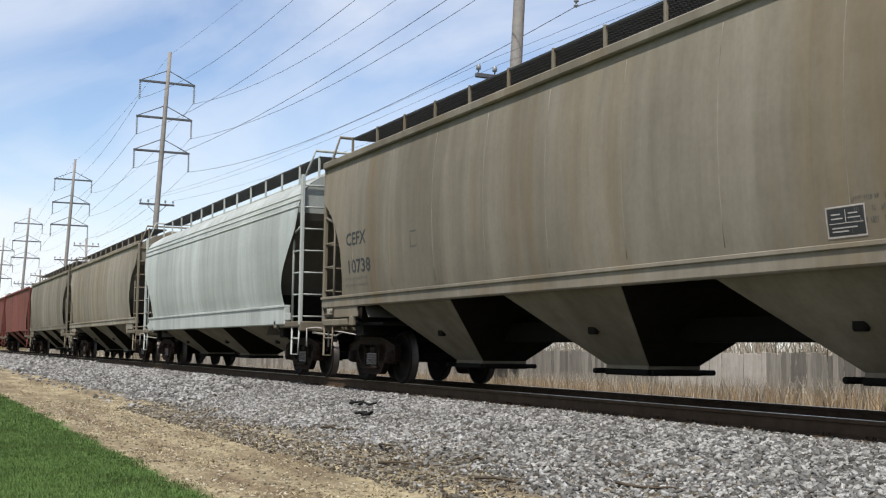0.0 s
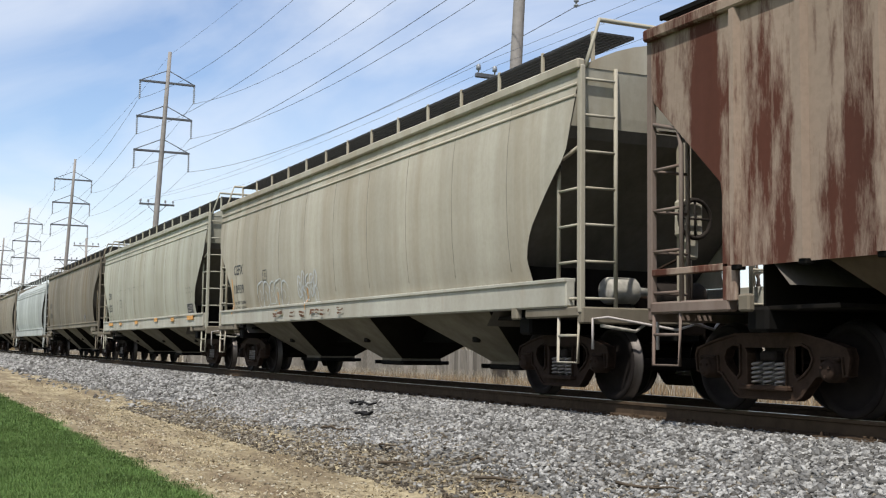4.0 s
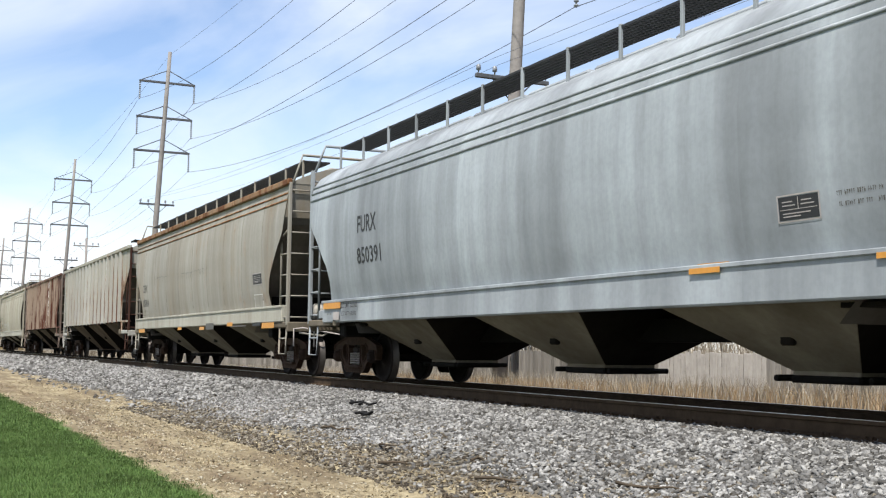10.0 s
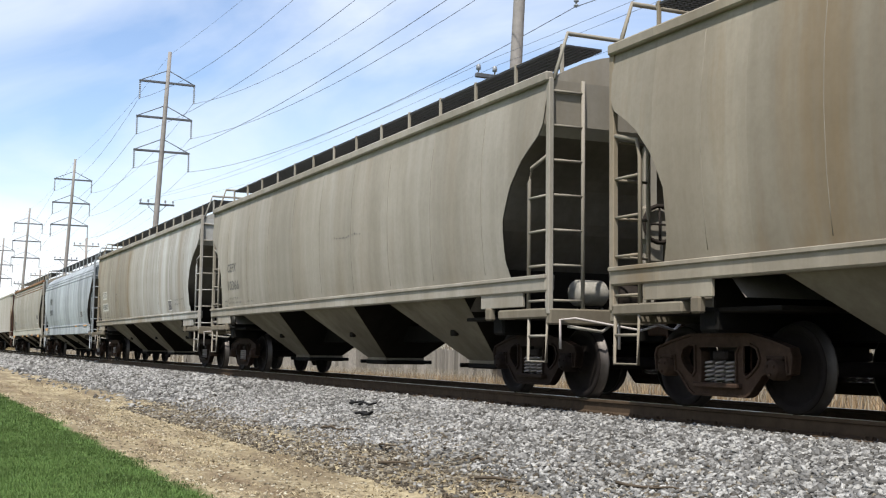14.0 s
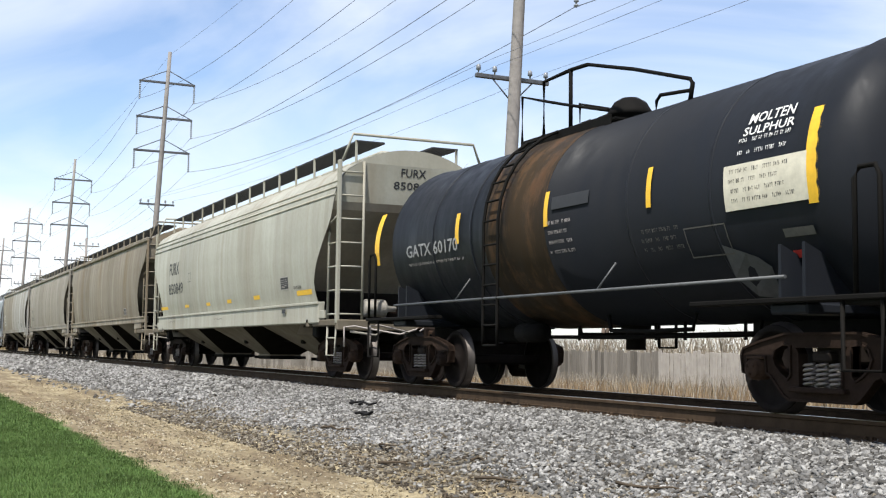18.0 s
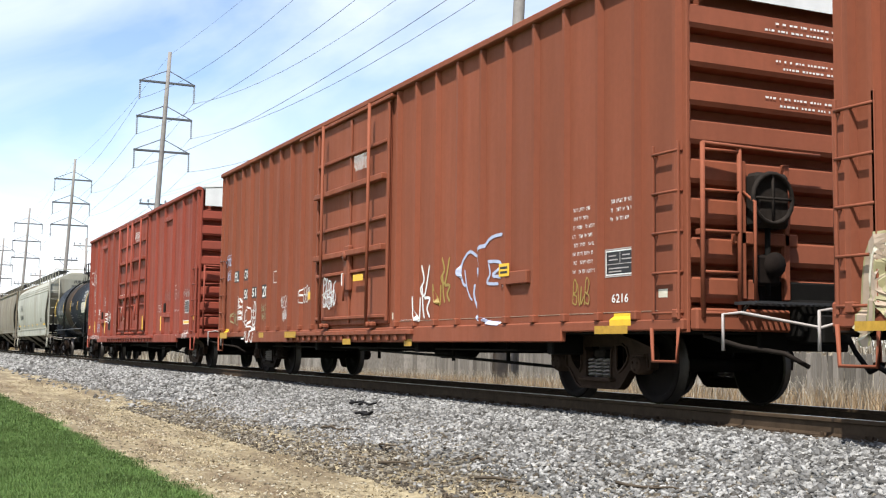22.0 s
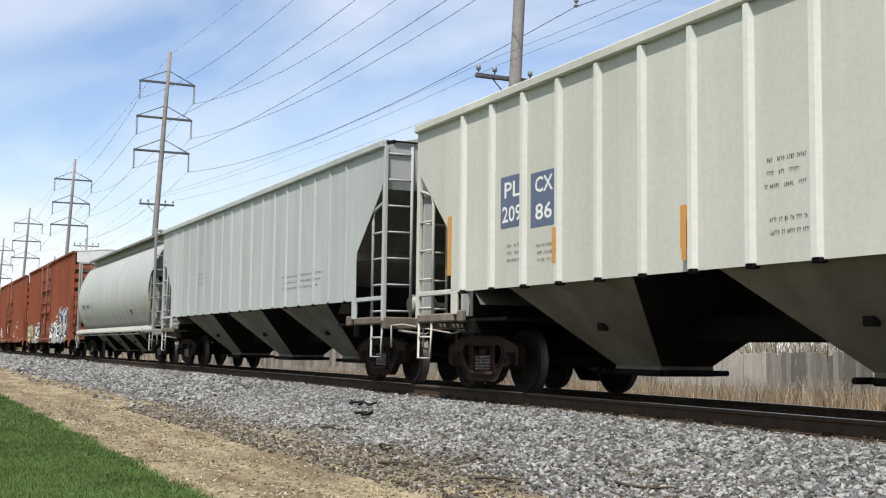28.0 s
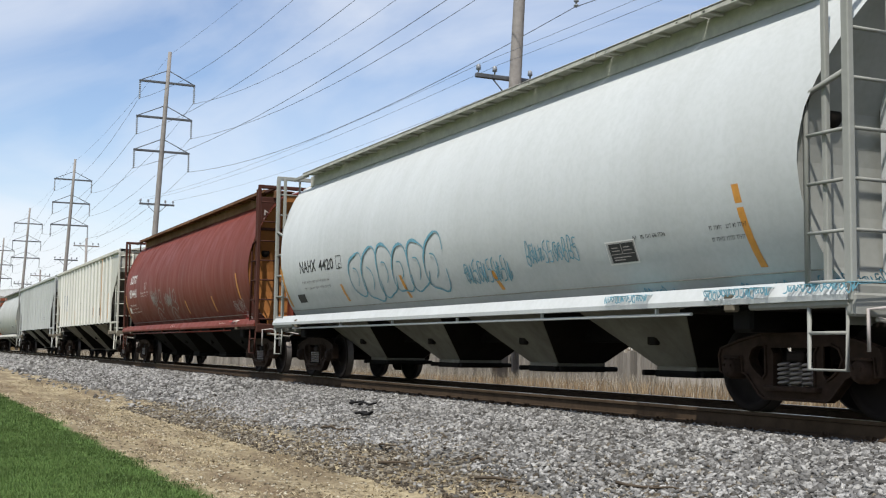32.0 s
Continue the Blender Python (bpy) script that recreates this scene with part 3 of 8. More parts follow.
# ---- grass and reeds: leaf blades joined by patch ----
def blades(name, spots, low, high, width, lean, material, label, category, seed, curve=True):
    rng = np.random.default_rng(seed)
    n = len(spots)
    h = rng.uniform(low, high, n)
    a = rng.uniform(0, 6.283, n)
    ln = rng.uniform(0, lean, n) * h
    w = width * rng.uniform(0.6, 1.3, n)
    dx, dy = np.cos(a), np.sin(a)
    b = rng.uniform(0, 6.283, n)
    lx, ly = np.cos(b) * ln, np.sin(b) * ln
    P = np.asarray(spots)
    v = np.empty((n, 5, 3))
    v[:, 0] = P - np.stack([dx * w, dy * w, 0 * w], 1)
    v[:, 1] = P + np.stack([dx * w, dy * w, 0 * w], 1)
    v[:, 2] = P + np.stack([dx * w * 0.7 + lx * 0.35, dy * w * 0.7 + ly * 0.35, h * 0.6], 1)
    v[:, 3] = P + np.stack([-dx * w * 0.7 + lx * 0.35, -dy * w * 0.7 + ly * 0.35, h * 0.6], 1)
    v[:, 4] = P + np.stack([lx, ly, h], 1)
    k = np.arange(n)[:, None] * 5
    quads = (k + np.array([[0, 1, 2, 3]]))
    tris = (k + np.array([[3, 2, 4]]))
    me = bpy.data.meshes.new(name)
    me.vertices.add(n * 5)
    me.vertices.foreach_set("co", v.ravel())
    loops = np.concatenate([quads.ravel(), tris.ravel()]).astype(np.int32)
    me.loops.add(len(loops))
    me.loops.foreach_set("vertex_index", loops)
    me.polygons.add(2 * n)
    me.polygons.foreach_set("loop_start", np.concatenate([np.arange(n) * 4, 4 * n + np.arange(n) * 3]).astype(np.int32))
    me.polygons.foreach_set("loop_total", np.concatenate([np.full(n, 4), np.full(n, 3)]).astype(np.int32))
    me.materials.append(material)
    me.update(calc_edges=True)
    return tagged(new(name, me), label, category, kind="stuff")


M_GRASS = islands("grass_blade", (0.050, 0.094, 0.018), (0.082, 0.142, 0.035), (0.125, 0.182, 0.057), 0.7, 30)
M_REED = islands("reed_dry", (0.17, 0.135, 0.095), (0.34, 0.295, 0.225), (0.60, 0.555, 0.47), 0.85, 20)
M_REEDBROWN = islands("reed_brown", (0.20, 0.13, 0.075), (0.33, 0.235, 0.14), (0.45, 0.35, 0.22), 0.85, 20)
rng = np.random.default_rng(21)


def lawn(count, x0, x1, y0, y1):
    px = rng.uniform(x0, x1, count)
    py = rng.uniform(y0, y1, count)
    out = []
    for x, y in zip(px, py):
        edge = -6.12 + 0.22 * noise.noise(Vector((x * 0.8, 1.0, 0.0))) + 0.12 * noise.noise(Vector((x * 3.0, 5.0, 0.0)))
        if y < edge + 0.06 * rng.normal():
            out.append((x, y, rough_z(x, y) - 0.005))
    return out


blades("grass", lawn(60000, -20, -7.5, -8.4, -5.8), 0.022, 0.050, 0.0035, 0.9, M_GRASS, "short mown green lawn grass", "grass", 1)
blades("grass", lawn(36000, -42, -20, -8.6, -5.8), 0.028, 0.058, 0.007, 0.9, M_GRASS, "short mown green lawn grass", "grass", 2)


def straw(count, x0, x1, y0, y1, width, seed):
    r = np.random.default_rng(seed)
    px, py = r.uniform(x0, x1, count), r.uniform(y0, y1, count)
    spots = [(x, y, rough_z(x, y) + 0.004) for x, y in zip(px, py) if y < -3.3 + 0.5 * noise.noise(Vector((x * 0.6, y, 9.0))) and noise.noise(Vector((x * 0.45, y * 1.7, 21.0))) + 0.6 * noise.noise(Vector((x * 1.7, y * 4.0, 5.0))) > r.uniform(-0.35, 0.45)]
    blades("straw", spots, 0.012, 0.035, width, 4.5, M_STRAW, "dry straw and mown grass lying on the soil", "straw", seed)


M_STRAW = islands("straw_dry", (0.14, 0.10, 0.055), (0.40, 0.32, 0.19), (0.66, 0.57, 0.39), 0.85, 20)
straw(16000, -20, -7, -6.15, -2.9, 0.005, 51)
straw(9000, -46, -20, -6.15, -2.9, 0.010, 52)


def reeds(count, x0, x1, y0, y1, low, high, width, material, seed):
    r = np.random.default_rng(seed)
    px, py = r.uniform(x0, x1, count), r.uniform(y0, y1, count)
    return blades("reeds", [(x, y, ground_z(x, y)) for x, y in zip(px, py)], low, high, width, 0.45, material, "dense stand of dry tan reeds behind the track", "reeds", seed)


# weathered board fence behind the track, its lower part grown over with dry weeds
M_BOARD = islands("fence_board", (0.21, 0.19, 0.165), (0.31, 0.29, 0.255), (0.42, 0.39, 0.35), 0.9, 8)


def fence_wood():
    m, n, l, b = tree("fence_wood")
    oi = n.new("ShaderNodeObjectInfo")
    tone = ramp(n, l, oi.outputs["Random"], 0.0, 1.0, (0.13, 0.118, 0.10), (0.31, 0.285, 0.25))
    grain = ramp(n, l, noise_of(n, l, place(n, l, (9, 9, 0.7)), 3.0, 5.0, 0.7), 0.3, 0.7, (0.65,) * 3, (1.12,) * 3)
    coat(n, l, b, blend(n, l, 1.0, tone, grain, "MULTIPLY"))
    b.inputs["Roughness"].default_value = 0.9
    return m


M_FENCE = fence_wood()
M_FENCEPALE = plain("fence_pale", (0.44, 0.41, 0.37), 0.85, 0, 0.2, 4.0, 0.1)
FENCE_Y = 8.6
fence = thing("wooden_fence", pose(0, FENCE_Y, 0), "long weathered grey board fence behind the track", "fence", kind="structure")
rng = random.Random(44)
board = [part("board", Geo().cbox(-0.068, 0.068, -0.012, 0.012, -0.85, 0.62, 0.006), mm, fence) for mm in (M_FENCE, M_FENCEPALE)]
nb = 0
x = 6.0
while x > -38.0:
    m = pose(x, rng.uniform(-0.01, 0.01), rng.uniform(-0.06, 0.02), 0, rng.uniform(-0.8, 0.8), 0)
    pale = -24.5 < x < -20.5
    if nb < 2:
        board[nb].matrix_basis = pose(6.3 + nb * 0.16, 0, 0)
    again(board[1 if pale else 0], fence, m)
    nb += 1
    x -= 0.15 + rng.uniform(0, 0.012)
far = Geo()
while x > -170:
    far.box(x - 0.2, x + 0.2, -0.012, 0.012, -0.85, 0.60 + rng.uniform(-0.05, 0.03))
    x -= 0.42
tagged(part("far_boards", far, M_BOARD, fence, "far boards of the fence", fix=False), kind="stuff")
for k in range(70):
    part("fence_post", Geo().cbox(5.0 - k * 2.4 - 0.05, 5.0 - k * 2.4 + 0.05, 0.02, 0.12, -0.9, 0.55, 0.01), M_FENCE, fence)
for z in (-0.4, 0.3):
    part("fence_rail", Geo().cbox(-168, 6, 0.012, 0.055, z - 0.045, z + 0.045, 0.008), M_FENCE, fence)
reeds(7000, -75, 8, 7.0, 8.5, 0.35, 1.25, 0.010, M_REED, 31)
reeds(11000, -75, 8, 6.2, 8.4, 0.2, 1.05, 0.010, M_REEDBROWN, 32)
reeds(6000, -75, 8, 5.0, 7.4, 0.10, 0.40, 0.016, M_REED, 33)
reeds(4000, -190, -75, 7.0, 8.4, 0.5, 1.1, 0.04, M_REED, 34)
reeds(9000, -62, 8, 9.0, 12.5, 1.5, 2.5, 0.022, M_REED, 35)
reeds(3000, -190, -62, 9.0, 12.5, 1.5, 2.4, 0.06, M_REED, 36)


# ---- railway wagons ----
CARS = []
SPIN = {-1: [], 1: []}
WHEEL_R = 0.445


def offset_loop(loop, d, inward):
    """The loop drawn in (or out) by d; outer loops turn clockwise, windows either way."""
    area = sum(a[0] * b[1] - b[0] * a[1] for a, b in zip(loop, loop[1:] + loop[:1]))
    sign = (1 if area > 0 else -1) * (1 if inward else -1)
    out = []
    for i, p in enumerate(loop):
        a, b = loop[i - 1], loop[(i + 1) % len(loop)]
        d1, d2 = Vector((p[0] - a[0], p[1] - a[1])).normalized(), Vector((b[0] - p[0], b[1] - p[1])).normalized()
        nrm = (Vector((-d1.y, d1.x)) + Vector((-d2.y, d2.x))) * sign
        nrm = nrm.normalized() if nrm.length > 0.01 else Vector((-d1.y, d1.x)) * sign
        out.append((p[0] + nrm.x * d, p[1] + nrm.y * d))
    return out


def cast_plate(g, loops, y0, y1):
    """A plate with windows: the first loop is its outline, the rest are cut out of it."""
    flat = [p for lp in loops for p in lp]
    tris = geometry.tessellate_polygon([[Vector((x, z, 0)) for x, z in lp] for lp in loops])
    n = len(flat)
    faces = [tuple(t) for t in tris] + [tuple(i + n for i in reversed(t)) for t in tris]
    o = 0
    for lp in loops:
        m = len(lp)
        faces += [(o + i, o + (i + 1) % m, n + o + (i + 1) % m, n + o + i) for i in range(m)]
        o += m
    g.add([(x, y0, z) for x, z in flat] + [(x, y1, z) for x, z in flat], faces)


def make_truck():
    """A three-piece freight truck: bolster, two side frames, coil springs, wheelsets and bearing caps."""
    bol = Geo().cbox(-0.18, 0.18, -0.92, 0.92, 0.50, 0.70, 0.03).cbox(-0.12, 0.12, -1.02, 1.02, 0.52, 0.62, 0.02)
    bol.lathe([(0.68, 0.02), (0.68, 0.20), (0.78, 0.20), (0.78, 0.02)], 16, "z")
    truck = part("truck", bol, M_GRIME, None, "grimy cast steel truck")
    for s in (-1, 1):
        half = [(0.0, 0.80), (0.46, 0.80), (0.80, 0.735), (1.09, 0.655), (1.125, 0.57), (1.10, 0.40), (1.035, 0.385), (1.015, 0.555), (0.765, 0.555), (0.75, 0.395), (0.69, 0.375), (0.50, 0.185), (0.42, 0.145)]
        outer = half + [(-x, z) for x, z in reversed(half[1:])]
        window = [(0.405, 0.665), (0.50, 0.675), (0.595, 0.635), (0.635, 0.55), (0.60, 0.475), (0.52, 0.405), (0.44, 0.36), (0.405, 0.40)]
        pocket = [(-0.275, 0.275), (0.275, 0.275), (0.275, 0.60), (0.315, 0.655), (-0.315, 0.655), (-0.275, 0.60)]
        loops = [outer, window, [(-x, z) for x, z in reversed(window)], pocket]
        g = Geo()
        cast_plate(g, loops, s * 0.98 - 0.035, s * 0.98 + 0.035)
        for k, lp in enumerate(loops):
            inner = offset_loop(lp, 0.022, k == 0)
            cast_plate(g, [lp, inner] if k == 0 else [inner, lp], s * 0.98 - 0.058, s * 0.98 + 0.058)
        g.cbox(-0.36, 0.36, *sorted((s * 0.90, s * 1.10)), 0.235, 0.285, 0.012)
        part("side_frame", g, M_RUSTY, truck, "rusty cast side frame")
        for x in (-0.17, 0.0, 0.17):
            coil = []
            for k in range(41):
                a = k * 2 * math.pi / 8
                coil.append((x + 0.062 * math.cos(a), s * 0.98 + 0.062 * math.sin(a), 0.285 + 0.22 * k / 40))
            part("spring", Geo().tube(coil, 0.015, 4), M_SPRING, truck, "coil spring", fix=False)
        for x in (-0.889, 0.889):
            cap = Geo().lathe([(-s * 0.09, 0.112), (s * 0.055, 0.112), (s * 0.06, 0.098), (s * 0.085, 0.098), (s * 0.10, 0.088), (s * 0.108, 0.05), (s * 0.108, 0.0)], 18, "y", (x, s * 1.0, WHEEL_R))
            cap.cbox(x - 0.125, x + 0.125, *sorted((s * 0.92, s * 1.06)), WHEEL_R + 0.095, WHEEL_R + 0.125, 0.008)
            for k in range(3):
                u = 0.5 + k * 2.094
                cap.cbox(x + 0.055 * math.cos(u) - 0.014, x + 0.055 * math.cos(u) + 0.014, *sorted((s * 1.095, s * 1.122)), WHEEL_R + 0.055 * math.sin(u) - 0.014, WHEEL_R + 0.055 * math.sin(u) + 0.014, 0.004)
            part("bearing_cap", cap, M_RUSTY, truck, "round axle bearing cap")
    g = Geo()
    for s in (-1, 1):
        g.cbox(s * 0.42 - 0.05, s * 0.42 + 0.05, -0.85, 0.85, 0.36, 0.46, 0.015)
    part("brake_beam", g, M_BLACK, truck)
    for e in (-1, 1):
        w = Geo()
        for s in (-1, 1):
            # outer face first: rim, plate, hub
            prof = [(0.83, 0.0), (0.83, 0.09), (0.80, 0.115), (0.775, 0.15), (0.755, 0.33), (0.80, 0.365), (0.815, 0.375), (0.815, 0.435), (0.80, 0.445), (0.715, 0.452), (0.705, 0.478), (0.690, 0.478), (0.685, 0.45), (0.685, 0.37), (0.72, 0.33), (0.735, 0.15), (0.68, 0.12), (0.68, 0.075)]
            w.lathe([(s * a, r) for a, r in prof], 28, "y")
        w.lathe([(-1.0, 0.075), (-0.68, 0.08), (0.68, 0.08), (1.0, 0.075)], 12, "y")
        ws = part("wheelset", w, M_WHEEL, truck, "pair of steel wheels on an axle")
        ws.matrix_basis = pose(e * 0.889, 0, WHEEL_R)
        me = ws.data
        me.materials.append(M_TREAD)
        for p in me.polygons:
            c = p.center
            r = math.hypot(c.x, c.z)
            if r > 0.442:
                p.material_index = 1
        SPIN[e].append(ws)
    return truck


TRUCK = make_truck()
USED = []


def add_trucks(car, at):
    for x in at:
        if not USED:
            t = TRUCK
            t.matrix_basis = pose(x, 0, 0)
        else:
            t = copy_thing(TRUCK, pose(x, 0, 0))
            k = 0
            for o in t.children:
                if o.name.startswith("wheelset"):
                    SPIN[-1 if o.location.x < 0 else 1].append(o)
        USED.append(t)
        t.parent = car


def ladder(parent, posts, rungs, material, r=0.021, name="ladder"):
    """Bent or straight posts, each a list of points, and rungs between them."""
    top = part(name, Geo().tube(posts[0], r * 1.25, 6), material, parent)
    for p in posts[1:]:
        part("ladder_post", Geo().tube(p, r * 1.25, 6), material, top)
    for a, b in rungs:
        part("rung", Geo().tube([a, b], r * 0.85, 6), material, top)
    return top


def coupler(car, x, s):
    g = Geo().cbox(min(x, x + s * 0.75), max(x, x + s * 0.75), -0.07, 0.07, 0.80, 0.93, 0.02)
    g.cbox(x + s * 0.72 - 0.17, x + s * 0.72 + 0.17, -0.16, 0.13, 0.74, 1.0, 0.04)
    part("coupler", g, M_RUSTY, car, "rusty knuckle coupler")
    # brake hose and cut lever
    h = Geo().tube([(x, 0.25 * s, 0.85), (x + s * 0.15, 0.25 * s, 0.62), (x + s * 0.4, 0.2 * s, 0.42), (x + s * 0.72, 0.05 * s, 0.50)], 0.028, 6)
    part("brake_hose", h, M_BLACK, car, "black rubber brake hose")
    lv = Geo().tube([(x + s * 0.05, -1.38, 0.62), (x + s * 0.05, -1.38, 0.98), (x + s * 0.10, -1.2, 1.0), (x + s * 0.35, -0.4, 0.86), (x + s * 0.6, -0.1, 0.98)], 0.017, 6)
    part("uncoupling_lever", lv, M_GREYTAG, car, "bent steel uncoupling rod")


def corner_gear(car, x, s, mat, top, floor, side=True, high_side=2.75):
    """Ladders, grab irons and stirrup steps at one end of a wagon."""
    for q in (-1, 1):
        y = q * 1.50
        post = Geo().cbox(x - 0.045, x + 0.045, y - 0.035, y + 0.035, floor - 0.05, top, 0.01)
        part("corner_post", post, mat, car)
        zs = [floor + 0.12 + 0.44 * k for k in range(9) if floor + 0.12 + 0.44 * k < top - 0.1]
        y2 = q * 1.02
        ladder(car, [((x + s * 0.01, y2, floor - 0.02), (x + s * 0.01, y2, top))], [((x + s * 0.01, y, z), (x + s * 0.01, y2, z)) for z in zs], mat, name="end_ladder")
        if side:
            xi = x - s * 0.52
            zs2 = [z for z in zs if z < high_side]
            ladder(car, [[(xi, y, floor), (xi, y, high_side), (xi + s * 0.06, y, high_side + 0.18), (x, y, high_side + 0.30)]],
                   [((xi, y, z), (x, y, z)) for z in zs2], mat, name="side_ladder")
        st = Geo()
        xa, xb = x - s * 0.50, x - s * 0.04
        st.tube([(xa, y, floor), (xa, y * 1.01, 0.46), (xb, y * 1.01, 0.46), (xb, y, floor)], 0.021, 6)
        st.tube([(xa, y * 1.005, 0.78), (xb, y * 1.005, 0.78)], 0.018, 6)
        part("stirrup_step", st, mat, car, "steel stirrup step")


def grating(x0, x1, y0, y1, z, bar=0.014):
    """Open bar grating of a roof walk."""
    g = Geo()
    n = max(2, int((x1 - x0) / 0.07))
    for i in range(n + 1):
        x = x0 + (x1 - x0) * i / n
        g.box(x - bar, x + bar, y0, y1, z - 0.022, z + 0.004)
    m = max(2, int((y1 - y0) / 0.075))
    for j in range(m + 1):
        y = y0 + (y1 - y0) * j / m
        g.box(x0, x1, y - 0.009, y + 0.009, z - 0.03, z)
    return g


def hopper(name, a, b, label, prof, inset, mat, sill=None, ribs=None, bays=3, roof=4.45, walk_y=(0.55, 1.12), walk_z=4.56, walk_mat=None, end_mat=None, sill_mat=None, eave=True, rail_ends=True, grooves=(), bay_mat=None, trucks=None, hatch=True, bulkhead=False, end_walk=False, deck_mat=None, rib_mat=None, eave_mat=None, walk_solid=False, high_side=2.75, brackets=1.25, frame_mat=None, bay_size=(4.5, 1.42, 0.44), sill_in=0.0, pipe=False, bay_shift=0.0, tail_mat=None):
    """A covered hopper between two coupling points a and b of the train; its floor rides on two trucks."""
    mid, half = (a + b) / 2, (b - a) / 2 - 0.72
    car = thing("covered_hopper", pose(mid - travel(0), 0, 0), label, "railway wagon", "freight train")
    CARS.append((car, mid))
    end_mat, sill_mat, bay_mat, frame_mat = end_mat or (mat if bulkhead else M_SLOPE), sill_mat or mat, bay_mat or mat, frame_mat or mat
    z0, top = prof[0][0], prof[-1][0]
    base = sill[0] if sill else z0

    def wide(z):
        return lerp(prof, z)

    def ins(z):
        return lerp(inset, z)

    def slope(z):
        return ins(z) + 0.03 if bulkhead else max(ins(z), 1.02 * (3.33 - z))
    zs = sorted(set([z0 + (top - z0) * i / 18 for i in range(19)]))
    nx = 14
    for s in (-1, 1):
        g = Geo()
        v = [((-half + ins(z)) + (2 * half - 2 * ins(z)) * i / nx, s * wide(z), z) for z in zs for i in range(nx + 1)]
        f = [(r * (nx + 1) + i, r * (nx + 1) + i + 1, (r + 1) * (nx + 1) + i + 1, (r + 1) * (nx + 1) + i) for r in range(len(zs) - 1) for i in range(nx)]
        g.add(v, f if s < 0 else [q[::-1] for q in f], True)
        part("side_sheet", g, mat, car, fix=False)
    if not ribs and not bulkhead and eave:
        for k in range(1, 10):
            x = -half + 2 * half * k / 10
            if abs(x) < half - 1.3:
                part("weld_seam", Geo().tube([(x, -wide(z) + 0.001, z) for z in zs[1::2]], 0.0065, 5), M_SEAM, car)
    # roof, end sheets
    g = Geo()
    w = wide(top)
    arc = [(-w + 2 * w * k / 12, top + (roof - top) * (1 - (abs(-1 + k / 6)) ** 2.2)) for k in range(13)]
    g.loft([[(x, y, z) for y, z in arc] for x in (-half, half)], closed=False, smooth=True)
    for s in (-1, 1):
        g.add([(s * half, y, z) for y, z in arc], [tuple(range(13)) if s > 0 else tuple(range(13))[::-1]])
    part("roof", g, mat, car, fix=False)
    for s in (-1, 1):
        g = Geo()
        low = [base - 0.2] + zs
        cut = low[-1] if bulkhead else min((z for z in low if z > 3.25), default=low[-1])
        for nm, band, mm in (("slope_sheet", [z for z in low if z <= cut], end_mat), ("end_panel", [z for z in low if z >= cut], mat)):
            if len(band) < 2:
                continue
            g = Geo()
            v = [(s * (half - slope(z)), y * (wide(z) - 0.015), z) for z in band for y in (-1, -0.5, 0, 0.5, 1)]
            f = [(r * 5 + i, r * 5 + i + 1, (r + 1) * 5 + i + 1, (r + 1) * 5 + i) for r in range(len(band) - 1) for i in range(4)]
            g.add(v, f if s > 0 else [q[::-1] for q in f])
            part("end_bulkhead" if bulkhead else nm, g, mm, car, fix=False)
        if bulkhead:
            xe = s * (half - 0.50)
            part("vent_hole", Geo().lathe([(s * (half - slope(2.75) + 0.012), 0.0), (s * (half - slope(2.75) + 0.012), 0.10), (s * (half - slope(2.75) - 0.05), 0.10)], 18, "x", (0, -1.18, 2.75)), M_SHADE, car, "round black vent hole", fix=False)
            for q in (-1, 1):
                rg = [(xe + s * 0.02, 1.12), (s * (half - 0.06), 1.12), (s * (half - 0.14), 1.35), (xe + s * 0.10, 3.3), (xe + s * 0.02, 3.3)]
                part("end_gusset", Geo().loft([[(a1, y, b1) for a1, b1 in rg] for y in (q * 0.62 - 0.02, q * 0.62 + 0.02)]), mat, car, "tapered end brace plate")
            fr = Geo().cbox(s * half - 0.04, s * half + 0.04, -1.53, 1.53, walk_z - 0.07, walk_z + 0.01, 0.01)
            for q in (-1, 1):
                fr.cbox(*sorted((s * half, s * (half - 0.85))), *sorted((q * 1.10, q * 1.17)), walk_z - 0.08, walk_z - 0.01, 0.01)
            part("frame_post", Geo().cbox(s * (half - 0.32) - 0.03, s * (half - 0.32) + 0.03, -1.48, -1.42, 1.1, walk_z - 0.06, 0.01), frame_mat, car)
            part("end_frame", fr, frame_mat, car, "square steel frame round the roof end")
            part("centre_plate", Geo().cbox(min(xe, xe + s * 0.30), max(xe, xe + s * 0.30), -0.5, 0.5, 1.12, 3.6, 0.02), mat, car)
            part("centre_opening", Geo().lathe([(xe + s * 0.31, 0.0), (xe + s * 0.306, 0.22)], 16, "x", (0, -0.12, 1.95)), M_SHADE, car, "dark oval opening", fix=False)
    if eave:
        for s in (-1, 1):
            g = Geo().cbox(-half - 0.03, half + 0.03, min(s * (w - 0.04), s * (w + 0.075)), max(s * (w - 0.04), s * (w + 0.075)), top - 0.03, top + 0.10, 0.02)
            part("roof_rail", g, eave_mat or mat, car)
    for zg in grooves:
        for s in (-1, 1):
            y = s * wide(zg)
            part("side_bead", Geo().tube([(-half + ins(zg), y, zg), (half - ins(zg), y, zg)], 0.022, 6), eave_mat or mat, car)
    # floor frame
    fl = sill[1] if sill else z0
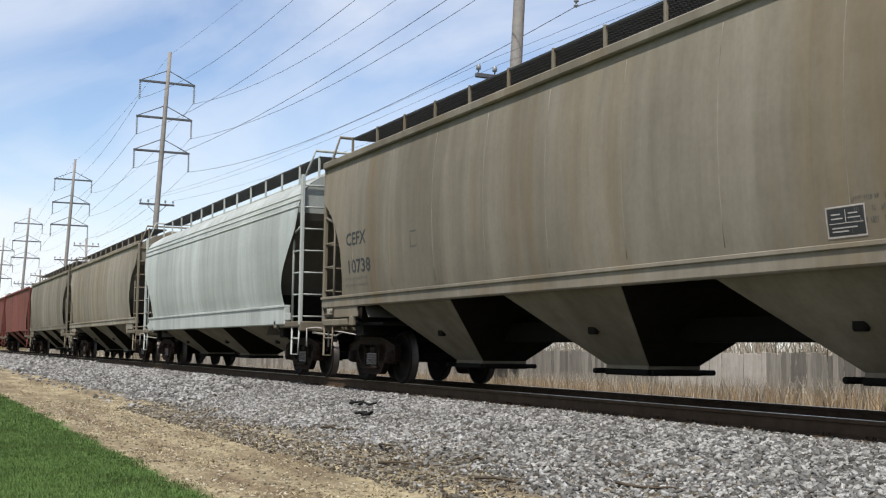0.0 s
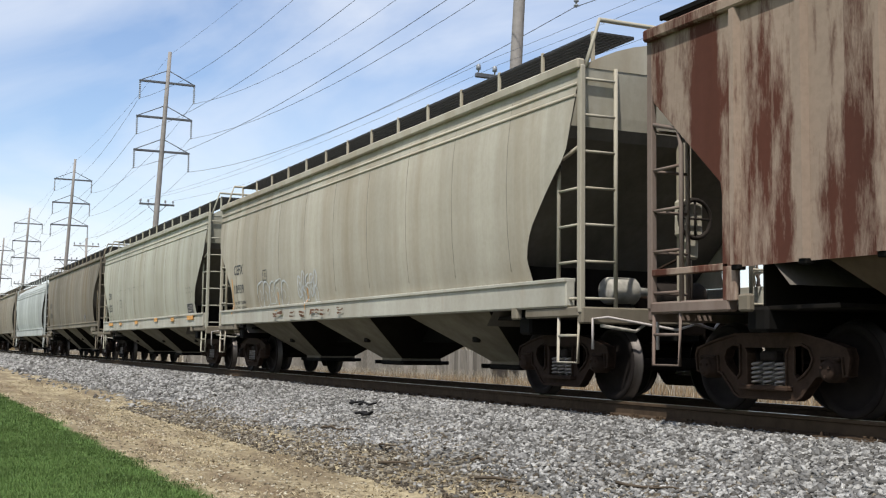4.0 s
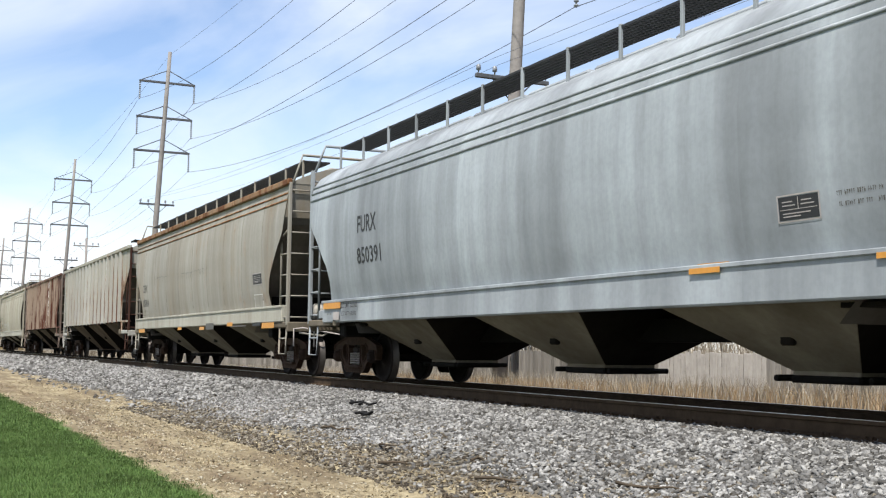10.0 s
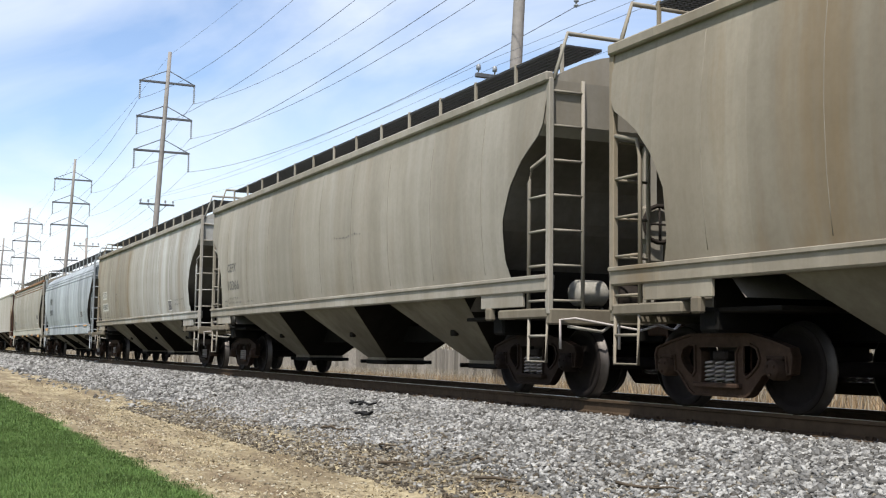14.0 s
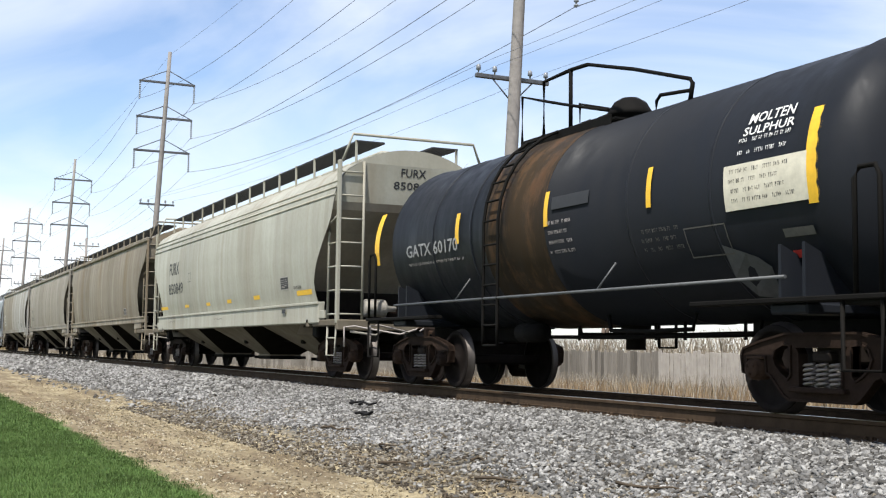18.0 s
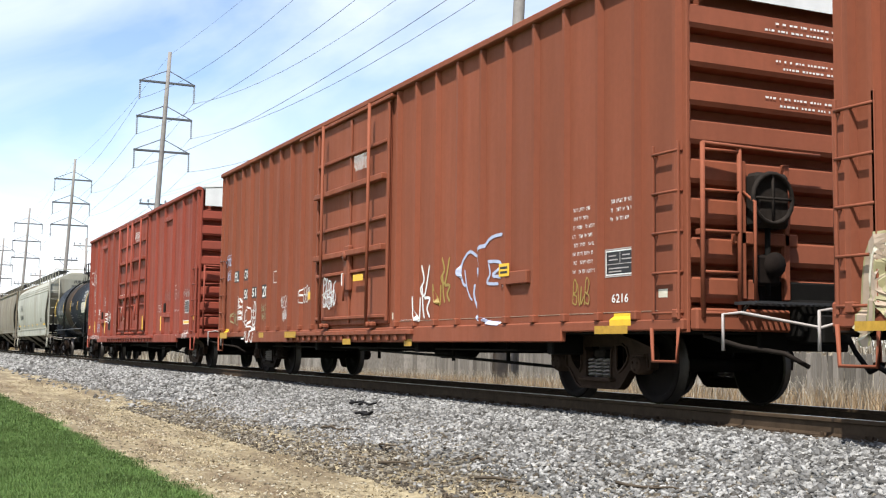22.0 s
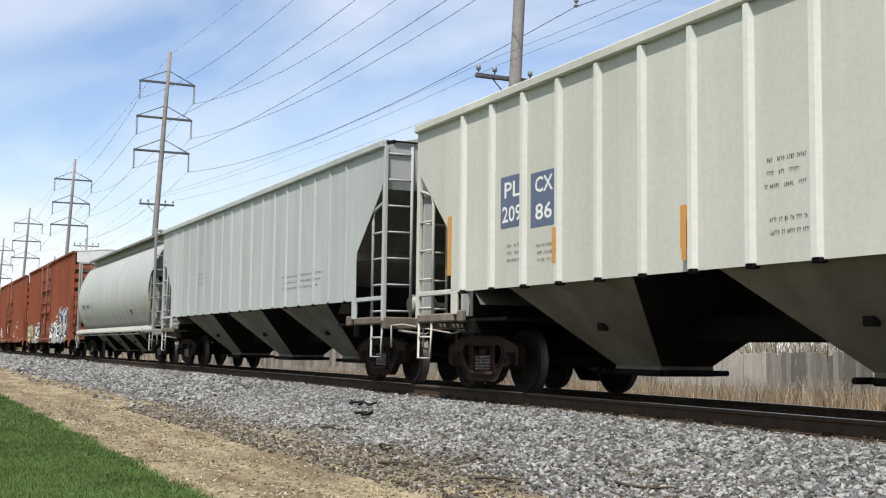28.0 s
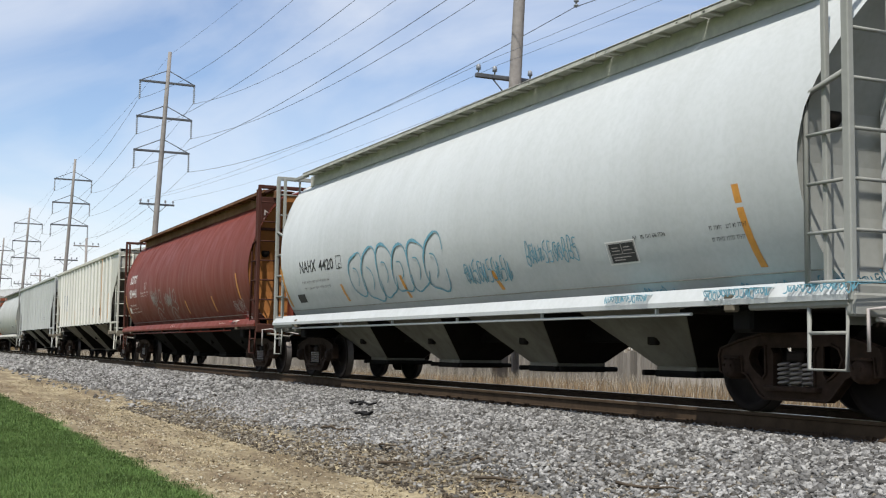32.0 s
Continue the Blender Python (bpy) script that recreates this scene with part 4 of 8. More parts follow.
    if sill:
        for s in (-1, 1):
            ya, yb = s * 1.42, s * 1.56
            se = half - sill_in
            if bulkhead:
                lean = [(ya, sill[0]), (yb, sill[0]), (yb + s * 0.005, sill[0] + 0.05), (s * 1.49, sill[1]), (ya, sill[1])]
                g = Geo().loft([[(x, y, z) for y, z in lean] for x in (-se, se)])
                part("side_seam", Geo().tube([(-half + ins(1.36), s * (wide(1.36) + 0.004), 1.36), (half - ins(1.36), s * (wide(1.36) + 0.004), 1.36)], 0.007, 5), M_PALESTEEL, car, "thin pale weld line above the sill")
            else:
                g = Geo().cbox(-se, se, min(ya, yb), max(ya, yb), sill[0], sill[1], 0.02)
                g.cbox(-se, se, min(ya, s * 1.585), max(ya, s * 1.585), sill[1] - 0.03, sill[1] + 0.02, 0.008)
            part("side_sill", g, sill_mat, car)
    if pipe:
        for s in (-1, 1):
            part("side_pipe", Geo().tube([(-half + 1.2, s * 1.50, sill[0] - 0.075), (half - 2.2, s * 1.50, sill[0] - 0.075)], 0.018, 6), sill_mat, car, "thin pipe under the side sill")
            for k in range(6):
                x = -half + 1.6 + k * (2 * half - 4.4) / 5
                part("pipe_hanger", Geo().cbox(x - 0.012, x + 0.012, *sorted((s * 1.48, s * 1.52)), sill[0] - 0.09, sill[0] + 0.01, 0.004), sill_mat, car)
    cs = Geo().cbox(-half - 0.05, half + 0.05, -0.18, 0.18, 0.72, 1.02, 0.02)
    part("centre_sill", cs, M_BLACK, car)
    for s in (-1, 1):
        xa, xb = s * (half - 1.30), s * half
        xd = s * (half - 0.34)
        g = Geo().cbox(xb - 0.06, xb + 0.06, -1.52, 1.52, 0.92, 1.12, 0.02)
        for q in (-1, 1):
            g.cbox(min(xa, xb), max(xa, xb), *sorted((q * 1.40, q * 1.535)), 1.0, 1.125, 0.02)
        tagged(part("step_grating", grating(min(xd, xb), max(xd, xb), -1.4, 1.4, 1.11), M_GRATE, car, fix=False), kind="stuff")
        # near-black deck plate added to shut out sky below the slope sheet
        part("shear_plate", Geo().cbox(min(s * (half - 2.6), xd), max(s * (half - 2.6), xd), -1.36, 1.36, 1.00, 1.05, 0.01), M_SHADE, car)
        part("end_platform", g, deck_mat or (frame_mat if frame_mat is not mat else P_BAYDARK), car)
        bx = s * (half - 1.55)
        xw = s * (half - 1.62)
        # near-black web added to block the view of sky over the truck
        part("bolster_web", Geo().cbox(xw - 0.015, xw + 0.015, -1.36, 1.36, 0.85, 1.70 if not bulkhead else 1.2, 0.004), M_SHADE, car, "dark web plate over the bolster")
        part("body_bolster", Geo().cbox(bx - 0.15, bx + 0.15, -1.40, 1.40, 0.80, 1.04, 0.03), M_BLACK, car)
        for q in (-1, 1):
            y = q * 1.50
            br = Geo().cbox(bx - 0.08, bx + 0.08, y - 0.06, y + 0.03, 0.99, 1.16, 0.02)
            part("jacking_pad", br, P_BAYDARK, car)
            if not bulkhead:
                if sill:
                    xa2, xb2 = sorted((s * (half - 1.80), s * (half - 0.62)))
                    g = Geo().cbox(xa2, xb2, *sorted((q * 1.495, q * 1.535)), 1.15, max(1.30, base + 0.01), 0.008)
                else:
                    xa2, xb2 = sorted((s * (half - 1.42), s * (half - 1.22)))
                    g = Geo().cbox(xa2, xb2, *sorted((q * 1.495, q * 1.535)), 1.10, 1.44, 0.008)
                    xa2, xb2 = sorted((s * (half - 1.30), s * half))
                    part("end_side_rail", Geo().cbox(xa2, xb2, *sorted((q * 1.44, q * 1.53)), 1.40, 1.47, 0.008), mat, car)
                part("bolster_plate", g, sill_mat if sill else mat, car, "pale side plate over the truck")
            if end_walk:
                part("end_stanchion", Geo().cbox(s * (half - 0.22) - 0.05, s * (half - 0.22) + 0.05, q * 0.62 - 0.09, q * 0.62 + 0.09, 1.1, 3.3, 0.012), (tail_mat or frame_mat) if s > 0 else frame_mat, car)
        corner_gear(car, s * half, s, (tail_mat or frame_mat) if s > 0 else frame_mat, walk_z - 0.05 if bulkhead else top + 0.02, 1.10, True, high_side)
        coupler(car, s * (half + 0.02), s)
        if rail_ends:
            g = Geo().tube([(s * half, -1.45, top), (s * half, -1.25, walk_z + 0.06), (s * half, 1.25, walk_z + 0.06), (s * half, 1.45, top)], 0.03, 6)
            part("roof_handrail", g, frame_mat, car)
    # brake gear on the trailing end
    g = Geo().lathe([(0, 0.24), (0.03, 0.27), (0.06, 0.24), (0.03, 0.21)], 18, "x", (half + 0.02, 0.12, 2.25), True)
    g.tube([(half + 0.05, 0.12, 2.0), (half + 0.05, 0.12, 2.5)], 0.015, 5).tube([(half + 0.05, -0.13, 2.25), (half + 0.05, 0.37, 2.25)], 0.015, 5)
    part("brake_wheel", g, M_GRIME, car, "round hand brake wheel")
    part("brake_housing", Geo().cbox(half - 0.16, half, -0.06, 0.30, 2.02, 2.50, 0.04).cbox(half - 0.12, half - 0.02, 0.0, 0.24, 1.75, 2.05, 0.03), frame_mat, car, "cast hand brake housing")
    part("brake_chain", Geo().tube([(half - 0.06, 0.12, 1.78), (half - 0.05, 0.14, 1.4), (half - 0.08, 0.12, 0.95)], 0.022, 6), M_GRIME, car)
    part("brake_post", Geo().cbox(half - 0.20, half - 0.14, 0.02, 0.22, 1.1, 3.4, 0.01), frame_mat, car)
    xc = half - 0.95
    cyl = Geo().lathe([(-0.72, 0.0), (-0.72, 0.15), (-0.68, 0.175), (-0.30, 0.175), (-0.27, 0.15), (-0.22, 0.06), (-0.05, 0.05), (-0.05, 0.0)], 16, "y", (xc + 0.25, 0, 1.36))
    part("brake_cylinder", cyl, M_PALESTEEL, car, "pale round brake cylinder on the end deck")
    part("cylinder_bracket", Geo().cbox(xc + 0.18, xc + 0.32, -0.62, -0.36, 1.05, 1.20, 0.012), M_GRIME, car)
    part("air_reservoir", Geo().lathe([(0.10, 0.0), (0.12, 0.15), (0.18, 0.19), (0.95, 0.19), (1.01, 0.15), (1.03, 0.0)], 14, "y", (xc - 0.05, 0, 1.34)), M_GRIME, car, "dark air reservoir on the end deck")
    part("brake_valve", Geo().cbox(xc - 0.02, xc + 0.16, -0.18, 0.04, 1.05, 1.42, 0.03).cbox(xc + 0.0, xc + 0.12, -0.30, -0.18, 1.16, 1.32, 0.03), M_RUSTY, car, "rusty cast brake valve")
    part("air_pipe", Geo().tube([(half + 0.04, -1.25, 0.90), (half + 0.03, -0.75, 0.84), (half - 0.05, -0.45, 1.0), (xc + 0.3, -0.30, 1.10), (xc + 0.1, -0.20, 1.2)], 0.022, 6), M_PALESTEEL, car, "bent pale air pipe")
    part("air_pipe", Geo().tube([(xc + 0.10, 0.0, 1.30), (xc + 0.12, 0.08, 1.62), (half - 0.18, 0.12, 1.80), (half - 0.17, 0.12, 2.05)], 0.018, 6), M_RUSTY, car, "thin rusty pipe")
    # bays
    pitch, top_half, low_half = bay_size
    for k in range(bays):
        xm = (k - (bays - 1) / 2) * pitch + bay_shift
        wt = wide(z0) - 0.06
        zt = base + 0.02
        yo = 0.36
        bay = part("hopper_bay", Geo().cbox(xm - low_half - 0.03, xm + low_half + 0.03, -yo - 0.04, yo + 0.04, 0.36, 0.43, 0.012), bay_mat, car, "sloped discharge bay")
        for q in (-1, 1):
            yt, yl = q * wt, q * yo
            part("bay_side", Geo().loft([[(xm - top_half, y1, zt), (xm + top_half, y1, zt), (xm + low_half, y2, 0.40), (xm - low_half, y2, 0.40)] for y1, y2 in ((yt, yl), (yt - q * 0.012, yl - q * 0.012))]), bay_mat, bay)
            # slopes coloured near black in place of the shade between bays
            part("bay_slope", Geo().add([(xm + q * top_half, -wt + 0.01, zt), (xm + q * top_half, wt - 0.01, zt), (xm + q * low_half, yo - 0.01, 0.40), (xm + q * low_half, -yo + 0.01, 0.40)], [(0, 1, 2, 3)]), M_SHADE, bay, "slope sheet coloured near black as shade", fix=False)
        o = Geo().cbox(xm - low_half - 0.05, xm + low_half + 0.05, -yo - 0.06, yo + 0.06, 0.30, 0.38, 0.02)
        for e in (-1, 1):
            o.cbox(*sorted((xm + e * low_half, xm + e * (low_half + 0.26))), -yo + 0.05, yo - 0.05, 0.32, 0.35, 0.01)
            o.tube([(xm + e * (low_half + 0.22), -yo - 0.10, 0.345), (xm + e * (low_half + 0.22), yo + 0.10, 0.345)], 0.035, 8)
        part("outlet_gate", o, M_BLACK, bay, "black sliding outlet gate")
        zm = 0.40 + (zt - 0.40) * 0.48
        ym = yo + (wt - yo) * 0.48
        part("vibrator_bracket", Geo().cbox(xm - 0.09, xm + 0.09, -ym - 0.05, -ym + 0.03, zm - 0.05, zm + 0.07, 0.02), M_SHADE, bay)
    # ridge sheets between the bays, black to put the recess in shade
    for k in range(bays - 1):
        xm = (k - (bays - 2) / 2) * pitch + bay_shift
        gap = pitch / 2 - top_half
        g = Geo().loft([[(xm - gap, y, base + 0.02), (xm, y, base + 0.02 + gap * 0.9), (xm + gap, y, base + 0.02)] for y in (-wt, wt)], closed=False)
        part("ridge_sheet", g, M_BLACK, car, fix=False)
    # floor sheets beyond the end bays, black in place of shade
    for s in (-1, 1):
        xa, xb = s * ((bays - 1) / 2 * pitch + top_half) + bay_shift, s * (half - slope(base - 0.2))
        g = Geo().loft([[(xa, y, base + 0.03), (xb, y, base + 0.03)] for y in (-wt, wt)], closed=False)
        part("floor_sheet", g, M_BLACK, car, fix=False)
    if ribs:
        places, depth, rw, rz0, rz1 = ribs
        for s in (-1, 1):
            g = None
            for x in places:
                z_low = rz0
                if half - abs(x) < 1.3:
                    # cut short by the slanted end of the side
                    zz = rz1
                    while zz > rz0 and ins(zz) < half - abs(x) - 0.03:
                        zz -= 0.02
                    z_low = max(rz0, zz + 0.02)
                if z_low > rz1 - 0.25:
                    continue
                y = s * wide(2.5)
                g = Geo()
                rg = [(x - rw, y), (x - rw * 0.6, y + s * depth), (x + rw * 0.6, y + s * depth), (x + rw, y)]
                g.loft([[(px, py, z) for px, py in rg] for z in (z_low, rz1)])
                part("side_rib", g, rib_mat or mat, car)
                if z_low == rz0:
                    part("rib_foot", Geo().cbox(x - rw, x + rw, min(y - s * 0.05, y + s * depth * 0.7), max(y - s * 0.05, y + s * depth * 0.7), rz0 - 0.05, rz0, 0.01), M_BLACK, car)
    # roof walk
    if walk_y:
        wm = walk_mat or M_GRATE
        for s in (-1, 1):
            ya, yb = sorted((s * walk_y[0], s * walk_y[1]))
            if walk_solid:
                npl = 8
                part("walk_stringer", Geo().cbox(-half + 0.5, half - 0.5, *sorted((s * 0.90, s * 0.945)), top - 0.06, walk_z - 0.02, 0.006), wm, car, "long plate that carries the roof walk")
                for k in range(npl):
                    xa, xb = -half + 0.7 + (2 * half - 1.4) * k / npl, -half + 0.7 + (2 * half - 1.4) * (k + 1) / npl
                    g = Geo().cbox(xa + 0.012, xb - 0.012, ya, yb, walk_z - 0.018, walk_z + 0.006, 0.004)
                    for e in range(4):
                        xe = xa + (xb - xa) * (e + 0.5) / 4
                        g.cbox(xe - 0.025, xe + 0.025, ya, yb, walk_z - 0.055, walk_z - 0.017, 0.006)
                    g.cbox(xa + 0.012, xb - 0.012, *sorted((s * walk_y[1], s * (walk_y[1] - 0.02))), walk_z - 0.06, walk_z + 0.012, 0.004)
                    tagged(part("walk_panel", g, wm, car, fix=False), "close-meshed roof walk panel")
            else:
                tagged(part("roof_walk", grating(-half + 0.3, half - 0.3, ya, yb, walk_z), wm, car, fix=False), "open bar grating roof walk", kind="stuff")
            if end_walk:
                for e in (-1, 1):
                    x0, x1 = sorted((e * (half - 0.80), e * (half + 0.03)))
                    tagged(part("end_walk", grating(x0, x1, *sorted((s * 0.30, s * 1.36)), walk_z - 0.06), M_BLACK, car, fix=False), "black grating at the roof end", kind="stuff")
                    part("end_walk_frame", Geo().cbox(x0, x1, *sorted((s * 1.34, s * 1.38)), walk_z - 0.10, walk_z - 0.04, 0.008), M_BLACK, car)
            nb = int(2 * half / brackets)
            for k in range(0 if walk_solid else nb + 1):
                x = -half + 0.35 + (2 * half - 0.7) * k / nb
                zb = top + (roof - top) * (1 - (walk_y[1] / w) ** 2.2)
                g = Geo().cbox(x - 0.025, x + 0.025, s * walk_y[1] - 0.02, s * walk_y[1] + 0.02, zb - 0.03, walk_z + 0.02, 0.006)
                part("walk_bracket", g, frame_mat, car)
    if hatch:
        nh = 8
        for k in range(nh):
            x = -half + 0.9 + (2 * half - 1.8) * (k + 0.5) / nh
            g = Geo().cbox(x - (half - 0.9) / nh + 0.06, x + (half - 0.9) / nh - 0.06, -0.32, 0.32, roof - 0.02, roof + 0.13, 0.04)
            part("hatch_cover", g, mat, car, "roof hatch cover")
    tx = trucks if trucks else half - 1.25
    add_trucks(car, (-tx, tx))
    return car, wide, half


CURVED = [(1.48, 1.50), (1.75, 1.545), (2.2, 1.59), (2.8, 1.61), (3.3, 1.59), (3.75, 1.54), (4.0, 1.50)]
CURVED_IN = [(1.48, 0.95), (1.8, 1.08), (2.3, 1.08), (2.7, 0.88), (3.05, 0.55), (3.35, 0.06), (4.0, 0.0)]
PULLMAN = [(1.40, 1.46), (1.8, 1.54), (2.3, 1.59), (2.9, 1.60), (3.4, 1.565), (3.62, 1.52), (3.80, 1.44), (3.95, 1.30), (4.05, 1.12)]
PULLMAN_IN = [(1.40, 1.12), (1.55, 1.18), (1.8, 1.24), (2.1, 1.10), (2.55, 0.66), (2.96, 0.20), (3.35, 0.10), (4.05, 0.0)]
FLAT = [(1.42, 1.53), (2.5, 1.53), (3.98, 1.53)]
FLAT_IN = [(1.42, 1.22), (2.25, 1.22), (3.30, 0.05), (3.98, 0.0)]
ROUND = [(1.22, 1.14), (1.4, 1.29), (1.6, 1.40), (1.8, 1.475), (2.0, 1.53), (2.2, 1.565), (2.4, 1.58), (2.6, 1.572), (2.8, 1.548), (3.0, 1.505), (3.2, 1.44), (3.4, 1.355), (3.6, 1.25), (3.75, 1.155), (3.9, 1.035), (4.0, 0.94), (4.06, 0.86)]
ROUND_IN = [(1.22, 0.42), (1.4, 0.48), (1.9, 0.55), (2.4, 0.56), (2.8, 0.48), (3.3, 0.28), (3.75, 0.07), (3.9, 0.0)]


def boxcar(a, b, xa, xb, label, mat, posts, door, roof_mat, ends_mat, height=4.82, sill=0.80, battens=7, plates=()):
    """A high-cube box car whose body runs from xa to xb in train metres, coupled at a and b."""
    mid, half = (xa + xb) / 2, (xb - xa) / 2
    car = thing("boxcar", pose(mid - travel(0), 0, 0), label, "railway wagon", "freight train")
    CARS.append((car, mid))
    W = 1.53
    for s in (-1, 1):
        part("side_wall", Geo().cbox(-half, half, min(s * W, s * (W - 0.06)), max(s * W, s * (W - 0.06)), sill + 0.12, height, 0.01), mat, car)
        y0, y1 = sorted((s * (W - 0.02), s * (W + 0.06)))
        part("side_sill", Geo().cbox(-half + 2.4, half - 2.4, y0, y1, sill - 0.10, sill + 0.14, 0.015).cbox(-half, -half + 2.4, y0, y1, sill + 0.02, sill + 0.14, 0.015).cbox(half - 2.4, half, y0, y1, sill + 0.02, sill + 0.14, 0.015), mat, car)
        part("roof_rail", Geo().cbox(-half, half, min(s * (W - 0.03), s * (W + 0.11)), max(s * (W - 0.03), s * (W + 0.11)), height - 0.05, height + 0.05, 0.015), mat, car)
        for x in posts:
            y = s * W
            g = Geo().loft([[(x - 0.05, y, z), (x - 0.03, y + s * 0.075, z), (x + 0.03, y + s * 0.075, z), (x + 0.05, y, z)] for z in (sill + 0.14, height - 0.06)])
            part("side_post", g, mat, car)
            part("post_gusset", Geo().cbox(x - 0.05, x + 0.05, min(y, y + s * 0.085), max(y, y + s * 0.085), sill + 0.14, sill + 0.24, 0.012), mat, car)
        # doors: two plug leaves with battens, lock rods and rollers
        dx, dw = door
        leaves = 2 if dw > 2.0 else 1
        for k in range(leaves):
            la = dx - dw + 2 * dw * k / leaves
            lb = dx - dw + 2 * dw * (k + 1) / leaves
            d = part("door", Geo().cbox(la + 0.02, lb - 0.02, min(s * W, s * (W + 0.05)), max(s * W, s * (W + 0.05)), sill + 0.20, height - 0.12, 0.015), mat, car, "steel plug door")
            yo = s * (W + 0.05)
            ya, yb = sorted((yo, yo + s * 0.055))
            for z, deep in ((4.02, 0), (3.43, 1), (2.76, 0), (2.26, 1), (1.93, 0), (1.13, 0)):
                ya, yb = sorted((yo, yo + s * (0.13 if deep else 0.06)))
                part("door_batten", Geo().cbox(la + 0.06, lb - 0.06, ya, yb, z - (0.05 if deep else 0.03), z + (0.05 if deep else 0.03), 0.012), mat, d)
            ya, yb = sorted((yo, yo + s * 0.04))
            for x in (la + 0.03, (la + lb) / 2, lb - 0.03):
                part("door_stile", Geo().cbox(x - 0.04, x + 0.04, ya, yb, sill + 0.24, height - 0.16, 0.01), mat, d)
            for x in (la + (lb - la) * 0.17, lb - (lb - la) * 0.17):
                part("lock_rod", Geo().tube([(x, yo + s * 0.15, sill + 0.15), (x, yo + s * 0.15, height - 0.10)], 0.030, 8), mat, d)
            xm = (la + lb) / 2
            g = Geo().cbox(xm - 0.13, xm + 0.13, *sorted((yo, yo + s * 0.09)), sill + 0.80, sill + 1.60, 0.02)
            g.lathe([(0, 0.0), (0, 0.085), (s * 0.05, 0.085), (s * 0.05, 0.0)], 12, "y", (xm, yo + s * 0.09, sill + 1.42)).tube([(xm + 0.02, yo + s * 0.13, sill + 0.62), (xm, yo + s * 0.13, sill + 1.1)], 0.022, 8)
            part("door_lock", g, mat, d, "gear lock with handle")
            for x in (la + (lb - la) * 0.17, lb - (lb - la) * 0.17):
                g = Geo().lathe([(0, 0.0), (0, 0.055), (s * 0.06, 0.055), (s * 0.06, 0.0)], 12, "y", (x, yo + s * 0.10, sill + 0.19)).cbox(x - 0.15, x + 0.13, *sorted((yo, yo + s * 0.11)), sill + 0.16, sill + 0.24, 0.02)
                part("door_roller", g, mat, d)
        y0, y1 = sorted((s * W, s * (W + 0.12)))
        part("door_track", Geo().cbox(dx - dw * 2.0, dx + dw * 1.6, y0, y1, sill + 0.02, sill + 0.10, 0.012), mat, car)
        part("door_header", Geo().cbox(dx - dw * 1.6, dx + dw * 1.1, y0, y1, height - 0.12, height - 0.06, 0.01), mat, car)
        for k in range(18):
            x = dx - dw * 2.0 + k * dw * 3.6 / 18
            part("track_bracket", Geo().cbox(x, x + 0.12, *sorted((s * (W + 0.06), s * (W + 0.10)),), sill - 0.07, sill + 0.02, 0.01), mat, car)
        for x in plates:
            for z in (1.50, 4.36):
                part("tack_board", Geo().cbox(x - 0.52, x + 0.52, *sorted((s * W, s * (W + 0.07))), z - 0.07, z + 0.07, 0.015), mat, car, "small horizontal tack board")
            part("board_latch", Geo().cbox(x - 0.45, x - 0.33, *sorted((s * W, s * (W + 0.06))), 1.58, 1.86, 0.015), M_GRIME, car)
    # roof: shallow gable of pressed panels
    n = 16
    for k in range(n):
        x0, x1 = -half + 2 * half * k / n, -half + 2 * half * (k + 1) / n
        g = Geo()
        rg = [(-W, height + 0.02), (0, height + 0.16), (W, height + 0.02), (W, height - 0.03), (0, height + 0.10), (-W, height - 0.03)]
        g.loft([[(x, y, z) for y, z in rg] for x in (x0 + 0.01, x1 - 0.01)])
        part("roof_panel", g, roof_mat, car)
        part("roof_seam", Geo().loft([[(x, y, z) for y, z in [(-W, height + 0.02), (0, height + 0.16), (W, height + 0.02), (W, height + 0.06), (0, height + 0.20), (-W, height + 0.06)]] for x in (x1 - 0.03, x1 + 0.03)]), roof_mat, car)
    for s in (-1, 1):
        x = s * half
        part("end_wall", Geo().cbox(*sorted((x - s * 0.23, x - s * 0.17)), -W + 0.02, W - 0.02, sill + 0.12, height + 0.0, 0.01), ends_mat, car)
        for k in range(8):
            z = sill + 0.42 + (height - sill - 1.15) * k / 7
            rg = [(x - s * 0.18, z - 0.13), (x - s * 0.01, z - 0.11), (x + s * 0.01, z - 0.06), (x - s * 0.01, z + 0.13), (x - s * 0.18, z + 0.20)]
            g = Geo().loft([[(a1, y, b1) for a1, b1 in rg] for y in (-W + 0.04, W - 0.04)])
            part("end_corrugation", g, ends_mat, car)
        for q in (-1, 1):
            part("corner_trim", Geo().cbox(*sorted((x - s * 0.10, x + s * 0.012)), *sorted((q * (W + 0.004), q * (W - 0.035))), sill, height, 0.006), mat, car)
        part("end_gable", Geo().add([(x + s * 0.02, -W + 0.1, height - 0.46), (x + s * 0.02, W - 0.1, height - 0.46), (x + s * 0.02, W - 0.1, height), (x + s * 0.02, 0, height + 0.13), (x + s * 0.02, -W + 0.1, height)], [(0, 1, 2, 3, 4)] if s > 0 else [(4, 3, 2, 1, 0)]), roof_mat, car, fix=False)
        ex = x + s * 0.02
        for q in (-1, 1):
            yy = q * (W + 0.07)
            zs = [1.0 + 0.42 * i for i in range(5)]
            for z in zs:
                part("grab_iron", Geo().tube([(x - s * 0.06, yy - q * 0.06, z), (x - s * 0.06, yy, z), (x - s * 0.50, yy, z), (x - s * 0.50, yy - q * 0.06, z)], 0.016, 6), mat, car)
